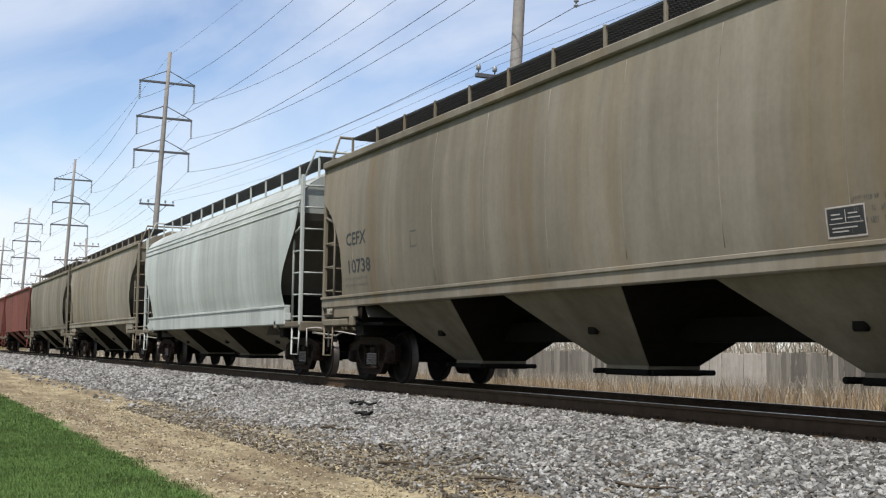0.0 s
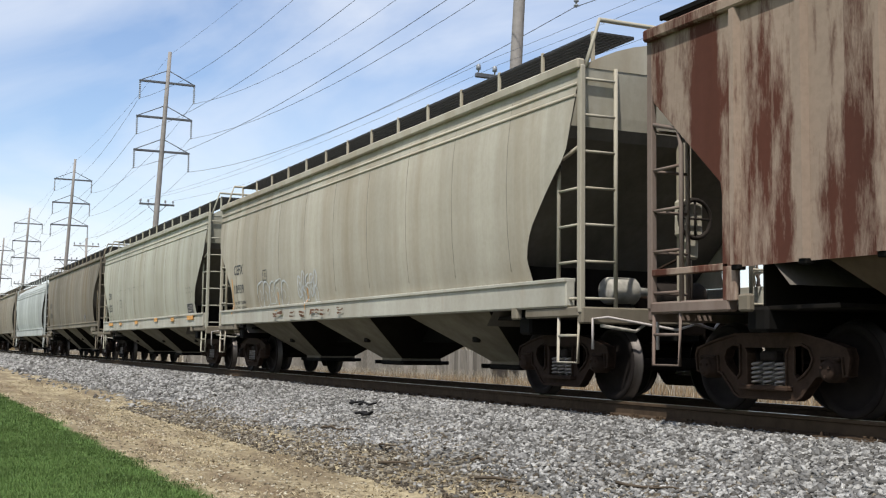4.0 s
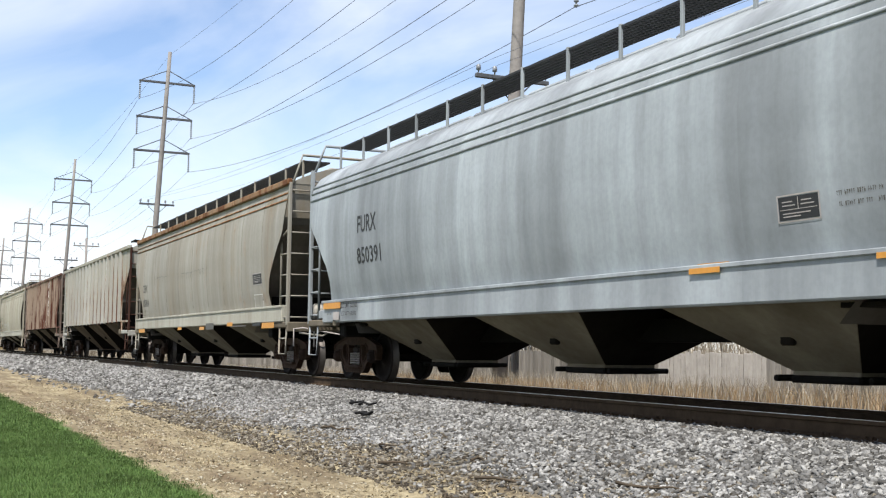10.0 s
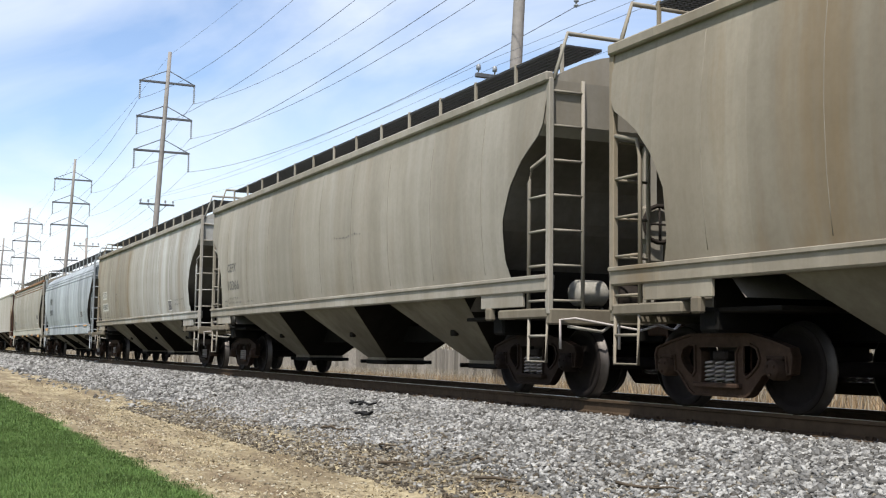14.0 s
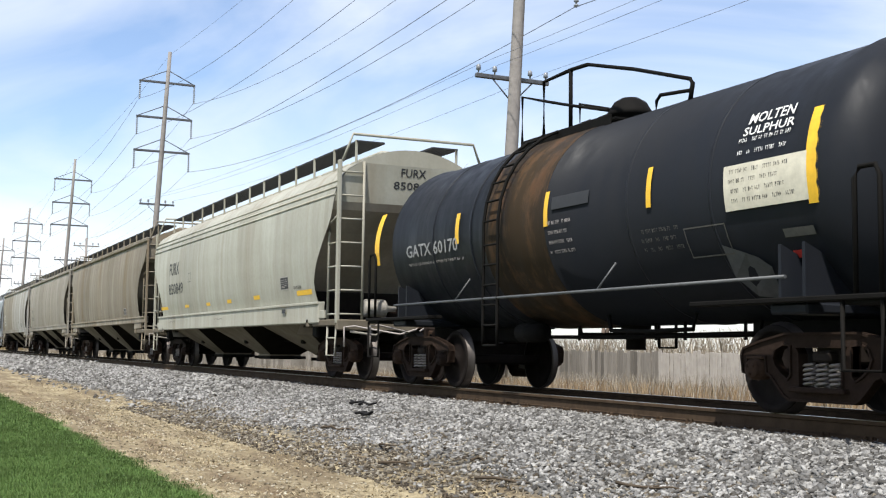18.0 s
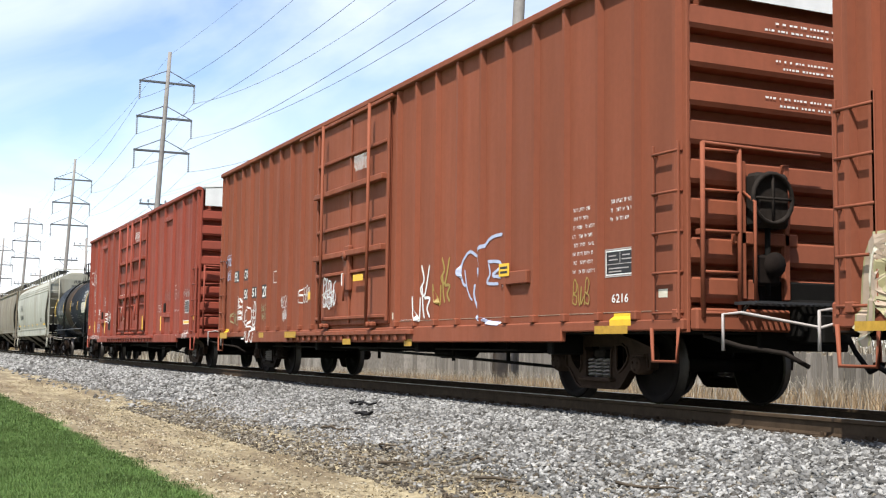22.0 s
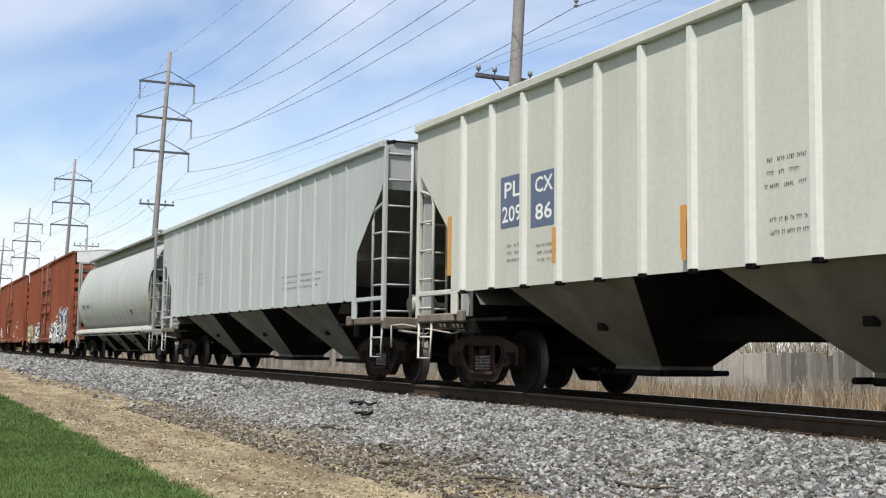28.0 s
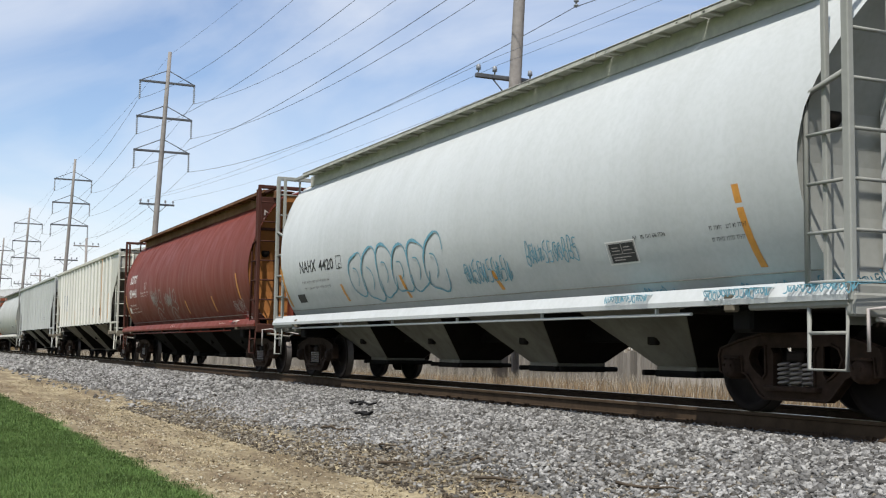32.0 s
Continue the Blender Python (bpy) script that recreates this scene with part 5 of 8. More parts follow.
            for xs2 in (x - s * 0.06, x - s * 0.50):
                part("ladder_stile", Geo().cbox(xs2 - 0.018, xs2 + 0.018, *sorted((yy - q * 0.02, yy + q * 0.005)), 0.93, 2.78, 0.005), mat, car)
            y1, y2 = q * 1.42, q * 0.95
            ladder(car, [[(ex + s * 0.1, y1, 0.95), (ex + s * 0.1, y1, 2.75)], [(ex + s * 0.1, y2, 0.95), (ex + s * 0.1, y2, 2.75)]], [((ex + s * 0.1, y1, z), (ex + s * 0.1, y2, z)) for z in zs], mat, name="end_ladder")
            st = Geo().tube([(x - s * 0.52, yy, sill + 0.05), (x - s * 0.50, yy, 0.50), (x - s * 0.08, yy, 0.50), (x - s * 0.06, yy, sill + 0.05)], 0.021, 6)
            part("stirrup_step", st, mat, car, "steel stirrup step")
        part("end_sill", Geo().cbox(min(x, x + s * 0.12), max(x, x + s * 0.12), -1.5, 1.5, 0.82, 1.05, 0.02), mat, car)
        part("crossover_platform", grating(min(x + s * 0.1, x + s * 0.42), max(x + s * 0.1, x + s * 0.42), -1.0, 1.0, 1.12), M_GRATE, car, "end crossover platform", fix=False)
        coupler(car, x + s * (0.02 + max(0.0, abs((a if s < 0 else b) - (xa if s < 0 else xb)) - 0.74)), s)
        part("draft_sill", Geo().cbox(min(x - s * 2, x + s * 0.5), max(x - s * 2, x + s * 0.5), -0.2, 0.2, 0.70, 1.0, 0.02), M_BLACK, car)
    he = half - 0.14
    g = Geo().lathe([(0, 0.26), (0.03, 0.29), (0.06, 0.26), (0.03, 0.23)], 18, "x", (he + 0.36, -0.62, 2.2), True)
    g.tube([(he + 0.39, -0.62, 1.92), (he + 0.39, -0.62, 2.48)], 0.016, 5).tube([(he + 0.39, -0.90, 2.2), (he + 0.39, -0.34, 2.2)], 0.016, 5)
    part("brake_wheel", g, M_GRIME, car, "round hand brake wheel")
    part("brake_housing", Geo().cbox(he + 0.15, he + 0.36, -0.80, -0.36, 1.90, 2.48, 0.04), M_GRIME, car, "dark hand brake housing")
    part("brake_chain", Geo().tube([(he + 0.28, -0.60, 1.95), (he + 0.27, -0.60, 1.2)], 0.03, 6), M_BLACK, car)
    part("bell_crank", Geo().cbox(he + 0.20, he + 0.30, -0.76, -0.44, 1.30, 1.62, 0.03).lathe([(he + 0.18, 0.0), (he + 0.18, 0.13), (he + 0.34, 0.13), (he + 0.34, 0.0)], 12, "x", (0, -0.54, 1.52)), M_RUSTY, car, "rusty brake bell crank")
    part("brake_bracket", Geo().cbox(he + 0.17, he + 0.24, -1.0, -0.15, 1.72, 1.86, 0.015).cbox(he + 0.17, he + 0.24, -0.92, -0.84, 1.15, 2.60, 0.012).cbox(he + 0.17, he + 0.24, -0.34, -0.26, 1.15, 2.60, 0.012), ends_mat, car)
    # black plate added where the coupler pocket is a dark void
    part("draft_pocket", Geo().cbox(he + 0.10, he + 0.16, -0.62, 0.62, 0.62, 1.36, 0.02), M_BLACK, car, "black plate standing in for the dark void round the coupler")
    part("end_striker", Geo().cbox(he + 0.14, he + 0.42, -0.30, 0.30, 0.74, 1.16, 0.04), M_BLACK, car)
    for q in (-1, 1):
        part("ladder_bracket", Geo().cbox(he + 0.16, he + 0.26, *sorted((q * 1.44, q * 1.40)), 1.8, 1.86, 0.006).cbox(he + 0.16, he + 0.26, *sorted((q * 0.97, q * 0.93)), 1.8, 1.86, 0.006), mat, car)
        part("platform_post", Geo().tube([(he + 0.42, q * 0.88, 1.10), (he + 0.42, q * 0.88, 2.15), (he + 0.19, q * 0.88, 2.30)], 0.019, 6), mat, car, "handrail post of the crossover platform")
    part("air_pipe", Geo().tube([(he + 0.10, -1.30, 0.78), (he + 0.28, -0.95, 0.66), (he + 0.45, -0.55, 0.60), (he + 0.60, -0.35, 0.46)], 0.028, 6), M_GRIME, car, "bent air pipe with a hose")
    for q in (-1, 1):
        part("platform_brace", Geo().tube([(he + 0.42, q * 0.95, 1.12), (he + 0.1, q * 0.95, 0.85)], 0.02, 5), M_GRIME, car)
    part("end_rail", Geo().tube([(he + 0.25, -1.42, 2.75), (he + 0.30, -0.5, 2.72), (he + 0.30, 0.1, 2.72)], 0.02, 6), mat, car)
    part("floor", Geo().cbox(-half + 0.05, half - 0.05, -1.48, 1.48, sill, sill + 0.12, 0.01), M_BLACK, car)
    part("centre_sill", Geo().cbox(-half + 0.5, half - 0.5, -0.22, 0.22, 0.60, sill, 0.02), M_BLACK, car)
    part("brake_pipe", Geo().tube([(-half + 3.2, -1.15, 0.62), (half - 3.6, -1.15, 0.60)], 0.022, 6), M_BLACK, car)
    part("brake_rod", Geo().tube([(-1.5, -0.9, 0.58), (2.0, -0.9, 0.50), (half - 2.8, -0.9, 0.36)], 0.024, 6), M_BLACK, car)
    for x in (-0.5, 2.6, 4.4):
        part("rod_hanger", Geo().tube([(x, -0.9, sill), (x, -0.9, 0.42)], 0.03, 6), M_BLACK, car)
    part("air_reservoir", Geo().lathe([(1.2, 0.0), (1.22, 0.17), (2.3, 0.17), (2.34, 0.0)], 12, "x", (0, -0.45, 0.62)), M_BLACK, car, "black air reservoir under the floor")
    for x in (-half + 2.9, half - 2.9, -2.4, 2.4):
        part("cross_bearer", Geo().cbox(x - 0.08, x + 0.08, -1.45, 1.45, 0.55, sill, 0.02), M_BLACK, car)
    add_trucks(car, (-half + 2.45, half - 2.45))

    def wide(z):
        return W
    return car, wide, half


def tank_car(a, b, label, mat):
    mid, half = (a + b) / 2, (b - a) / 2 - 0.72
    car = thing("tank_car", pose(mid - travel(0), 0, 0), label, "railway wagon", "freight train")
    CARS.append((car, mid))
    R, zc = 1.36, 2.29
    hl = half - 0.25
    prof = [(-hl, 0.0), (-hl + 0.03, 0.35), (-hl + 0.10, 0.75), (-hl + 0.24, 1.10), (-hl + 0.42, 1.30), (-hl + 0.62, 1.385), (-hl + 0.8, R)]
    prof = prof + [(-1.75, R), (-1.75, R + 0.012), (0.15, R + 0.012), (0.15, R)] + [(-x, r) for x, r in reversed(prof)]
    part("tank_shell", Geo().lathe(prof, 56, "x", (0, 0, zc)), mat, car, "black insulated tank jacket")
    M_BAND = paint("tank_stain", (0.013, 0.0115, 0.010), (0.060, 0.040, 0.022), 0.8, 0.2, 0.6, gloss=0.08)
    part("stained_band", Geo().lathe([(-1.65, R + 0.016), (0.05, R + 0.016)], 56, "x", (0, 0, zc)), M_BAND, car, "brown residue stain below the manway", fix=False)
    for x in (-3.4, -2.1, 1.9, 3.4):
        part("jacket_band", Geo().lathe([(x - 0.02, R - 0.01), (x - 0.02, R + 0.008), (x + 0.02, R + 0.008), (x + 0.02, R - 0.01)], 56, "x", (0, 0, zc)), mat, car)
    # stub sills and bolsters
    for s in (-1, 1):
        x = s * half
        part("stub_sill", Geo().cbox(min(x - s * 3.2, x), max(x - s * 3.2, x), -0.2, 0.2, 0.72, 1.08, 0.03), M_BLACK, car)
        bx = s * (half - 1.25)
        g = Geo()
        for dx in (-0.16, 0.16):
            g.loft([[(bx + dx - 0.02, y, z) for y, z in pts] for pts in [[(-1.35, 1.0), (1.35, 1.0), (1.35, 1.62), (0.9, 1.42), (-0.9, 1.42), (-1.35, 1.62)]]] + [[(bx + dx + 0.02, y, z) for y, z in [(-1.35, 1.0), (1.35, 1.0), (1.35, 1.62), (0.9, 1.42), (-0.9, 1.42), (-1.35, 1.62)]]])
        g.cbox(bx - 0.25, bx + 0.25, -1.40, 1.40, 0.96, 1.06, 0.02)
        part("body_bolster", g, mat, car)
        part("end_platform", Geo().cbox(min(x - s * 0.5, x), max(x - s * 0.5, x), -1.45, 1.45, 1.02, 1.10, 0.012), M_BLACK, car)
        for q in (-1, 1):
            y = q * 1.46
            g = Geo().tube([(x - s * 0.05, y, 1.1), (x - s * 0.05, y, 2.10), (x - s * 0.10, y, 2.19), (x - s * 0.28, y, 2.19), (x - s * 0.34, y, 2.10), (x - s * 0.34, y, 1.1)], 0.024, 6)
            part("hand_rail", g, M_BLACK, car, "black tubular hand rail")
            part("side_walk", Geo().cbox(min(x - s * 2.6, x), max(x - s * 2.6, x), min(q * 1.25, q * 1.5), max(q * 1.25, q * 1.5), 1.06, 1.11, 0.01), M_BLACK, car)
            part("stirrup_step", Geo().tube([(x - s * 0.5, y, 1.05), (x - s * 0.5, y, 0.46), (x - s * 0.05, y, 0.46), (x - s * 0.05, y, 1.05)], 0.021, 6), M_BLACK, car)
        coupler(car, x + s * 0.02, s)
    for q in (-1, 1):
        part("running_rail", Geo().tube([(-half + 1.2, q * 1.47, 1.30), (half - 1.2, q * 1.47, 1.30)], 0.02, 6), M_STEEL, car, "thin side grab rail")
        for x in (-2.2, 1.6):
            part("rail_strut", Geo().tube([(x, q * 1.30, 1.62), (x - 0.15, q * 1.47, 1.30)], 0.014, 5), M_STEEL, car)
        # climbing ladder to the top platform
        lx = -1.45
        pts = []
        for k in range(7):
            ang = radians(3 + k * 11.0)
            pts.append((q * (R + 0.11) * math.cos(ang), zc + (R + 0.11) * math.sin(ang)))
        pts = [(q * (R + 0.11), 0.66 + 0.275 * k) for k in range(6)] + pts
        ladder(car, [[(lx + dx, y, z) for y, z in pts] for dx in (0.0, 0.42)], [((lx, y, z), (lx + 0.42, y, z)) for y, z in pts], M_BLACK, 0.019)
    # top platform, rails and fittings
    zt = zc + R - 0.02
    px0, px1, py = -2.12, 0.35, 0.50
    part("top_platform", grating(px0, px1, -py, py, zt), M_BLACK, car, "black grating platform on the tank top", fix=False)
    for q in (-1, 1):
        part("platform_edge", Geo().cbox(px0, 0.3, min(q * py, q * (py + 0.03)), max(q * py, q * (py + 0.03)), zt - 0.18, zt + 0.05, 0.01), M_BLACK, car)
        y = q * py
        if q < 0:
            part("platform_rail", Geo().tube([(-1.48, y, zt), (-1.48, y, 4.46), (-0.74, y, 4.48), (-0.3, y, 4.46), (0.8, y, 4.16), (1.95, y, 3.80), (2.0, y, 3.74), (1.94, y, 3.50)], 0.028, 6), M_BLACK, car, "black tubular safety rail")
            part("platform_rail", Geo().tube([(1.97, y, 3.66), (1.36, y, 3.72), (1.28, y, 3.66), (1.26, y, 3.46)], 0.024, 6), M_BLACK, car)
            part("rail_post", Geo().tube([(-0.74, y, zt), (-0.74, y, 4.48)], 0.03, 6), M_BLACK, car)
        part("mid_rail", Geo().tube([(px0, y, zt), (px0, y, 4.36), (-1.48, y, 4.18), (-0.74, y, 3.98), (0.2, y, 3.74)], 0.024, 6), M_BLACK, car, "black tubular mid rail")
    for k, (xa, xb, y, z) in enumerate(((-2.6, 2.9, -0.25, 0.80), (-1.8, 3.3, 0.30, 0.84), (0.4, 2.2, -0.62, 0.86))):
        part("belly_pipe", Geo().tube([(xa, y, 1.05), (xa + 0.06, y, z), ((xa + xb) / 2, y, z - 0.02), (xb - 0.06, y, z), (xb, y, 1.05)], 0.030, 6), M_BLACK, car, "thin black pipe under the tank")
    for x in (-0.9, 0.9, 1.5, 2.6):
        part("pipe_hanger", Geo().tube([(x, -0.25, 0.98), (x, -0.25, 0.74)], 0.022, 5), M_BLACK, car)
    part("manway", Geo().lathe([(zt - 0.2, 0.27), (zt + 0.10, 0.27), (zt + 0.11, 0.31), (zt + 0.16, 0.31), (zt + 0.20, 0.28), (zt + 0.30, 0.22), (zt + 0.36, 0.12), (zt + 0.38, 0.0)], 20, "z", (-0.03, 0, 0)), M_BLACK, car, "domed manway cover")
    for x in (-0.75, -1.2):
        part("valve", Geo().lathe([(zt - 0.2, 0.07), (zt + 0.18, 0.07), (zt + 0.19, 0.13), (zt + 0.24, 0.13), (zt + 0.28, 0.03), (zt + 0.3, 0.0)], 12, "z", (x, 0.1, 0)), M_BLACK, car, "top valve")
    part("bottom_outlet", Geo().lathe([(0.62, 0.0), (0.62, 0.13), (0.86, 0.13), (0.9, 0.2), (1.15, 0.2)], 12, "z", (0.1, 0, 0)), M_BLACK, car)
    part("brake_cylinder", Geo().lathe([(-1.9, 0.0), (-1.9, 0.14), (-1.3, 0.14), (-1.28, 0.0)], 12, "x", (0, -0.6, 0.85)), M_BLACK, car)
    add_trucks(car, (-half + 1.25, half - 1.25))

    def wide(z):
        return math.sqrt(max(0.05, R * R - (z - zc) ** 2)) + 0.020
    return car, wide, half


# ---- paints ----
P_TAN = paint("hopper_tan", (0.335, 0.30, 0.24), (0.185, 0.152, 0.11), 0.85, 0.25, 0.6, rust_at=0.70, ochre=0.55)
P_TANDARK = paint("hopper_tan_dark", (0.275, 0.245, 0.195), (0.145, 0.122, 0.09), 0.9, 0.0, 0.65, ochre=0.45)
P_CREAM = paint("hopper_cream", (0.49, 0.48, 0.40), (0.31, 0.29, 0.22), 0.7, 0.3, 0.55, rust_at=0.68, ochre=0.3)
P_CREAMRUST = paint("hopper_cream_rust", (0.415, 0.40, 0.355), (0.255, 0.222, 0.175), 0.8, 0.5, 0.6, rust_at=0.64, ochre=0.4)
P_WHITE = paint("hopper_white", (0.54, 0.57, 0.55), (0.30, 0.31, 0.285), 0.75, 0.0, 0.5)
P_GREYBLUE = paint("hopper_grey", (0.47, 0.51, 0.54), (0.19, 0.20, 0.21), 0.85, 0.0, 0.45)
P_PALE = paint("hopper_pale", (0.48, 0.475, 0.41), (0.29, 0.27, 0.21), 0.65, 0.0, 0.5, ochre=0.25)
P_ATRUST = paint("hopper_grey_rusty", (0.45, 0.44, 0.385), (0.29, 0.25, 0.19), 0.65, 1.0, 0.6, rust_at=0.612, spread=(-5.0, 6.5, 0.075, 2.6, 3.7, -0.17, 0.926, 6.88, 0.105))
P_BROWN = paint("hopper_brown", (0.105, 0.038, 0.025), (0.065, 0.030, 0.022), 0.7, 0.0, 0.75, second=(0.40, 0.32, 0.25), spread=(4.0, -6.0, 0.07, 2.0, 3.6, 0.04, 0.926, 6.92, 0.08))
P_BROWNFRAME = paint("frame_brown", (0.075, 0.037, 0.027), (0.05, 0.027, 0.020), 0.6, 0.0, 0.75)
P_BROWNPOST = paint("post_pale_brown", (0.25, 0.205, 0.175), (0.11, 0.062, 0.045), 0.7, 0.0, 0.75)
P_BOXRED = paint("boxcar_red", (0.315, 0.067, 0.042), (0.205, 0.058, 0.039), 0.6, 0.0, 0.6)
P_BOXBROWN = paint("boxcar_brown", (0.295, 0.088, 0.046), (0.195, 0.066, 0.038), 0.65, 0.0, 0.65)
P_ACFWHITE = paint("centreflow_grey", (0.46, 0.465, 0.435), (0.32, 0.31, 0.275), 0.3, 0.0, 0.42, gloss=0.16)
P_ACFPALE = paint("centreflow_white", (0.56, 0.585, 0.585), (0.41, 0.42, 0.405), 0.25, 0.0, 0.42, gloss=0.16)
P_ACFRED = paint("centreflow_red", (0.19, 0.045, 0.030), (0.12, 0.032, 0.022), 0.4, 0.0, 0.5, gloss=0.10)
P_ACFGREY = paint("centreflow_frame_grey", (0.36, 0.37, 0.345), (0.24, 0.235, 0.205), 0.6, 0.0, 0.55)
P_ENDBEIGE = paint("slope_sheet_beige", (0.40, 0.36, 0.295), (0.22, 0.18, 0.135), 0.8, 0.0, 0.7)
P_ACFEND = paint("primer_orange", (0.40, 0.165, 0.045), (0.25, 0.10, 0.035), 0.6, 0.0, 0.7)
P_PLCX = paint("hopper_offwhite", (0.62, 0.615, 0.545), (0.45, 0.43, 0.355), 0.5, 0.0, 0.5)
P_PLRIB = paint("rib_white", (0.72, 0.72, 0.67), (0.52, 0.51, 0.45), 0.35, 0.0, 0.5)
P_PLGREY = paint("hopper_coolgrey", (0.51, 0.53, 0.515), (0.36, 0.365, 0.34), 0.55, 0.0, 0.5)
P_TANK = paint("tank_black", (0.0165, 0.0195, 0.026), (0.023, 0.024, 0.027), 0.6, 0.0, 0.45, gloss=0.09)
P_ROOFGREY = plain("roof_galvanised", (0.74, 0.74, 0.72), 0.5, 0.0, 0.15, 2.0)
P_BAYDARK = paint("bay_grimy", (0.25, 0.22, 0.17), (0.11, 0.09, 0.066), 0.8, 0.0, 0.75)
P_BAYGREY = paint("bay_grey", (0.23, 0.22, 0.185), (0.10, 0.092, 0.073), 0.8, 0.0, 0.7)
P_ACFDARK = paint("frame_dark_red", (0.085, 0.030, 0.021), (0.05, 0.022, 0.016), 0.7, 0.0, 0.7)
P_ACFWALK = paint("walk_rust_brown", (0.30, 0.16, 0.092), (0.13, 0.066, 0.04), 0.8, 0.0, 0.8)
P_ACFSILL = paint("centreflow_sill", (0.50, 0.49, 0.43), (0.34, 0.32, 0.26), 0.5, 0.0, 0.5)
P_ATRIB = paint("rib_grey", (0.46, 0.46, 0.43), (0.29, 0.26, 0.21), 0.6, 0.15, 0.6, rust_at=0.66)
M_WALKPALE = plain("walk_pale_tan", (0.46, 0.45, 0.40), 0.7, 0.0, 0.2, 6.0)
M_WALKGREY = plain("walk_grey", (0.34, 0.335, 0.31), 0.7, 0.0, 0.2, 6.0)
P_BAYBROWN = paint("bay_brown_grey", (0.135, 0.098, 0.064), (0.06, 0.043, 0.030), 0.8, 0.0, 0.75)
P_SILLCREAM = paint("sill_cream", (0.49, 0.475, 0.41), (0.30, 0.27, 0.21), 0.6, 0.35, 0.55, rust_at=0.66)
P_WARMTAN = paint("hopper_warm_tan", (0.51, 0.475, 0.39), (0.325, 0.285, 0.215), 0.75, 0.2, 0.6, rust_at=0.70, ochre=0.35)
P_GREYTAN = paint("hopper_grey_tan", (0.325, 0.295, 0.24), (0.225, 0.19, 0.14), 0.85, 0.3, 0.6, rust_at=0.69, ochre=0.5, along=(-4.5, 5.0, (0.53, 0.53, 0.515)))
P_EAVERUST = paint("eave_rust", (0.33, 0.25, 0.175), (0.20, 0.11, 0.06), 0.9, 0.9, 0.75, rust_at=0.50)
P_GREYBROWN = paint("hopper_grey_brown", (0.385, 0.355, 0.305), (0.225, 0.198, 0.155), 0.8, 0.0, 0.6, ochre=0.2)
P_FARRED = paint("hopper_far_red", (0.22, 0.055, 0.042), (0.12, 0.045, 0.035), 0.7, 0.0, 0.7)

CURVE = dict(prof=CURVED, inset=CURVED_IN, sill=(1.33, 1.52), bays=3)
PULL = dict(prof=PULLMAN, inset=PULLMAN_IN, sill=(1.06, 1.45), sill_in=0.9, bays=3, eave=False, roof=4.36, grooves=(3.44, 3.58, 3.70), walk_z=4.52, walk_y=(0.50, 1.05))
TRIN = dict(prof=CURVED, inset=PULLMAN_IN, sill=(1.12, 1.45), sill_in=0.25, bays=3, grooves=(3.80, 3.66), roof=4.42, walk_z=4.55)
RIB = dict(prof=FLAT, inset=FLAT_IN, bays=3, roof=4.24, walk_y=(0.30, 0.75), walk_z=4.32, rail_ends=False, end_walk=True, bay_size=(4.40, 1.46, 0.46))
PLATE_RIB = dict(RIB, walk_y=(0.98, 1.42), walk_z=4.14)
ACF = dict(prof=ROUND, inset=ROUND_IN, bays=4, eave=False, roof=4.15, bay_shift=-0.40, walk_y=(0.45, 1.20), walk_z=4.24, walk_solid=True, bulkhead=True, rail_ends=False, sill=(1.06, 1.24), hatch=True, bay_size=(3.15, 1.08, 0.36), brackets=2.9, pipe=True)

hopper("covered_hopper", -287.4, -269.2, "dark red ribbed covered hopper far down the track", mat=P_FARRED, **RIB)
hopper("covered_hopper", -269.2, -251.0, "dark red ribbed covered hopper far down the track", mat=P_FARRED, **RIB)
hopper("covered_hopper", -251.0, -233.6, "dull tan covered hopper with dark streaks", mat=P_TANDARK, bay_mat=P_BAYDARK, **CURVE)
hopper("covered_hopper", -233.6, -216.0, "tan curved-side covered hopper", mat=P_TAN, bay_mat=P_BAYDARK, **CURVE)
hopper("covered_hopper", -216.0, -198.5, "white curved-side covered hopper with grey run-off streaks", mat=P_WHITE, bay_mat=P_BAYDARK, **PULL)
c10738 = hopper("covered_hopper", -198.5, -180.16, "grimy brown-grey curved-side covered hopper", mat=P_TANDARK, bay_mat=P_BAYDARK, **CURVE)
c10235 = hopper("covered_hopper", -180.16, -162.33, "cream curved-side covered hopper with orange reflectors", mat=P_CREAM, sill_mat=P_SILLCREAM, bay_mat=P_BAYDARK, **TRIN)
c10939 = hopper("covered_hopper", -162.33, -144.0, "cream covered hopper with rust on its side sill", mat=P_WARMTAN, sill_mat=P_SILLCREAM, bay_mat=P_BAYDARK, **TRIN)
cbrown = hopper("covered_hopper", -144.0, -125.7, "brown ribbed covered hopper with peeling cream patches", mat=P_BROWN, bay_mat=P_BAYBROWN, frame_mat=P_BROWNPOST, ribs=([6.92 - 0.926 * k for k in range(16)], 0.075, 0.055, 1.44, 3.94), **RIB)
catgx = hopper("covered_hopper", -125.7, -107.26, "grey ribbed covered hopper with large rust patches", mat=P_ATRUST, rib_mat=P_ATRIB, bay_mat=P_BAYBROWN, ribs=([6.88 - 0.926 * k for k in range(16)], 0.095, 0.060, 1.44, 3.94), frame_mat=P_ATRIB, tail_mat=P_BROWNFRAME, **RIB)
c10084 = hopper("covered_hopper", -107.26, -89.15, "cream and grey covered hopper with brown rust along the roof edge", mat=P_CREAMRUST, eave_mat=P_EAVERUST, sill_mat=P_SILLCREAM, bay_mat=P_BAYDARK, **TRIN)
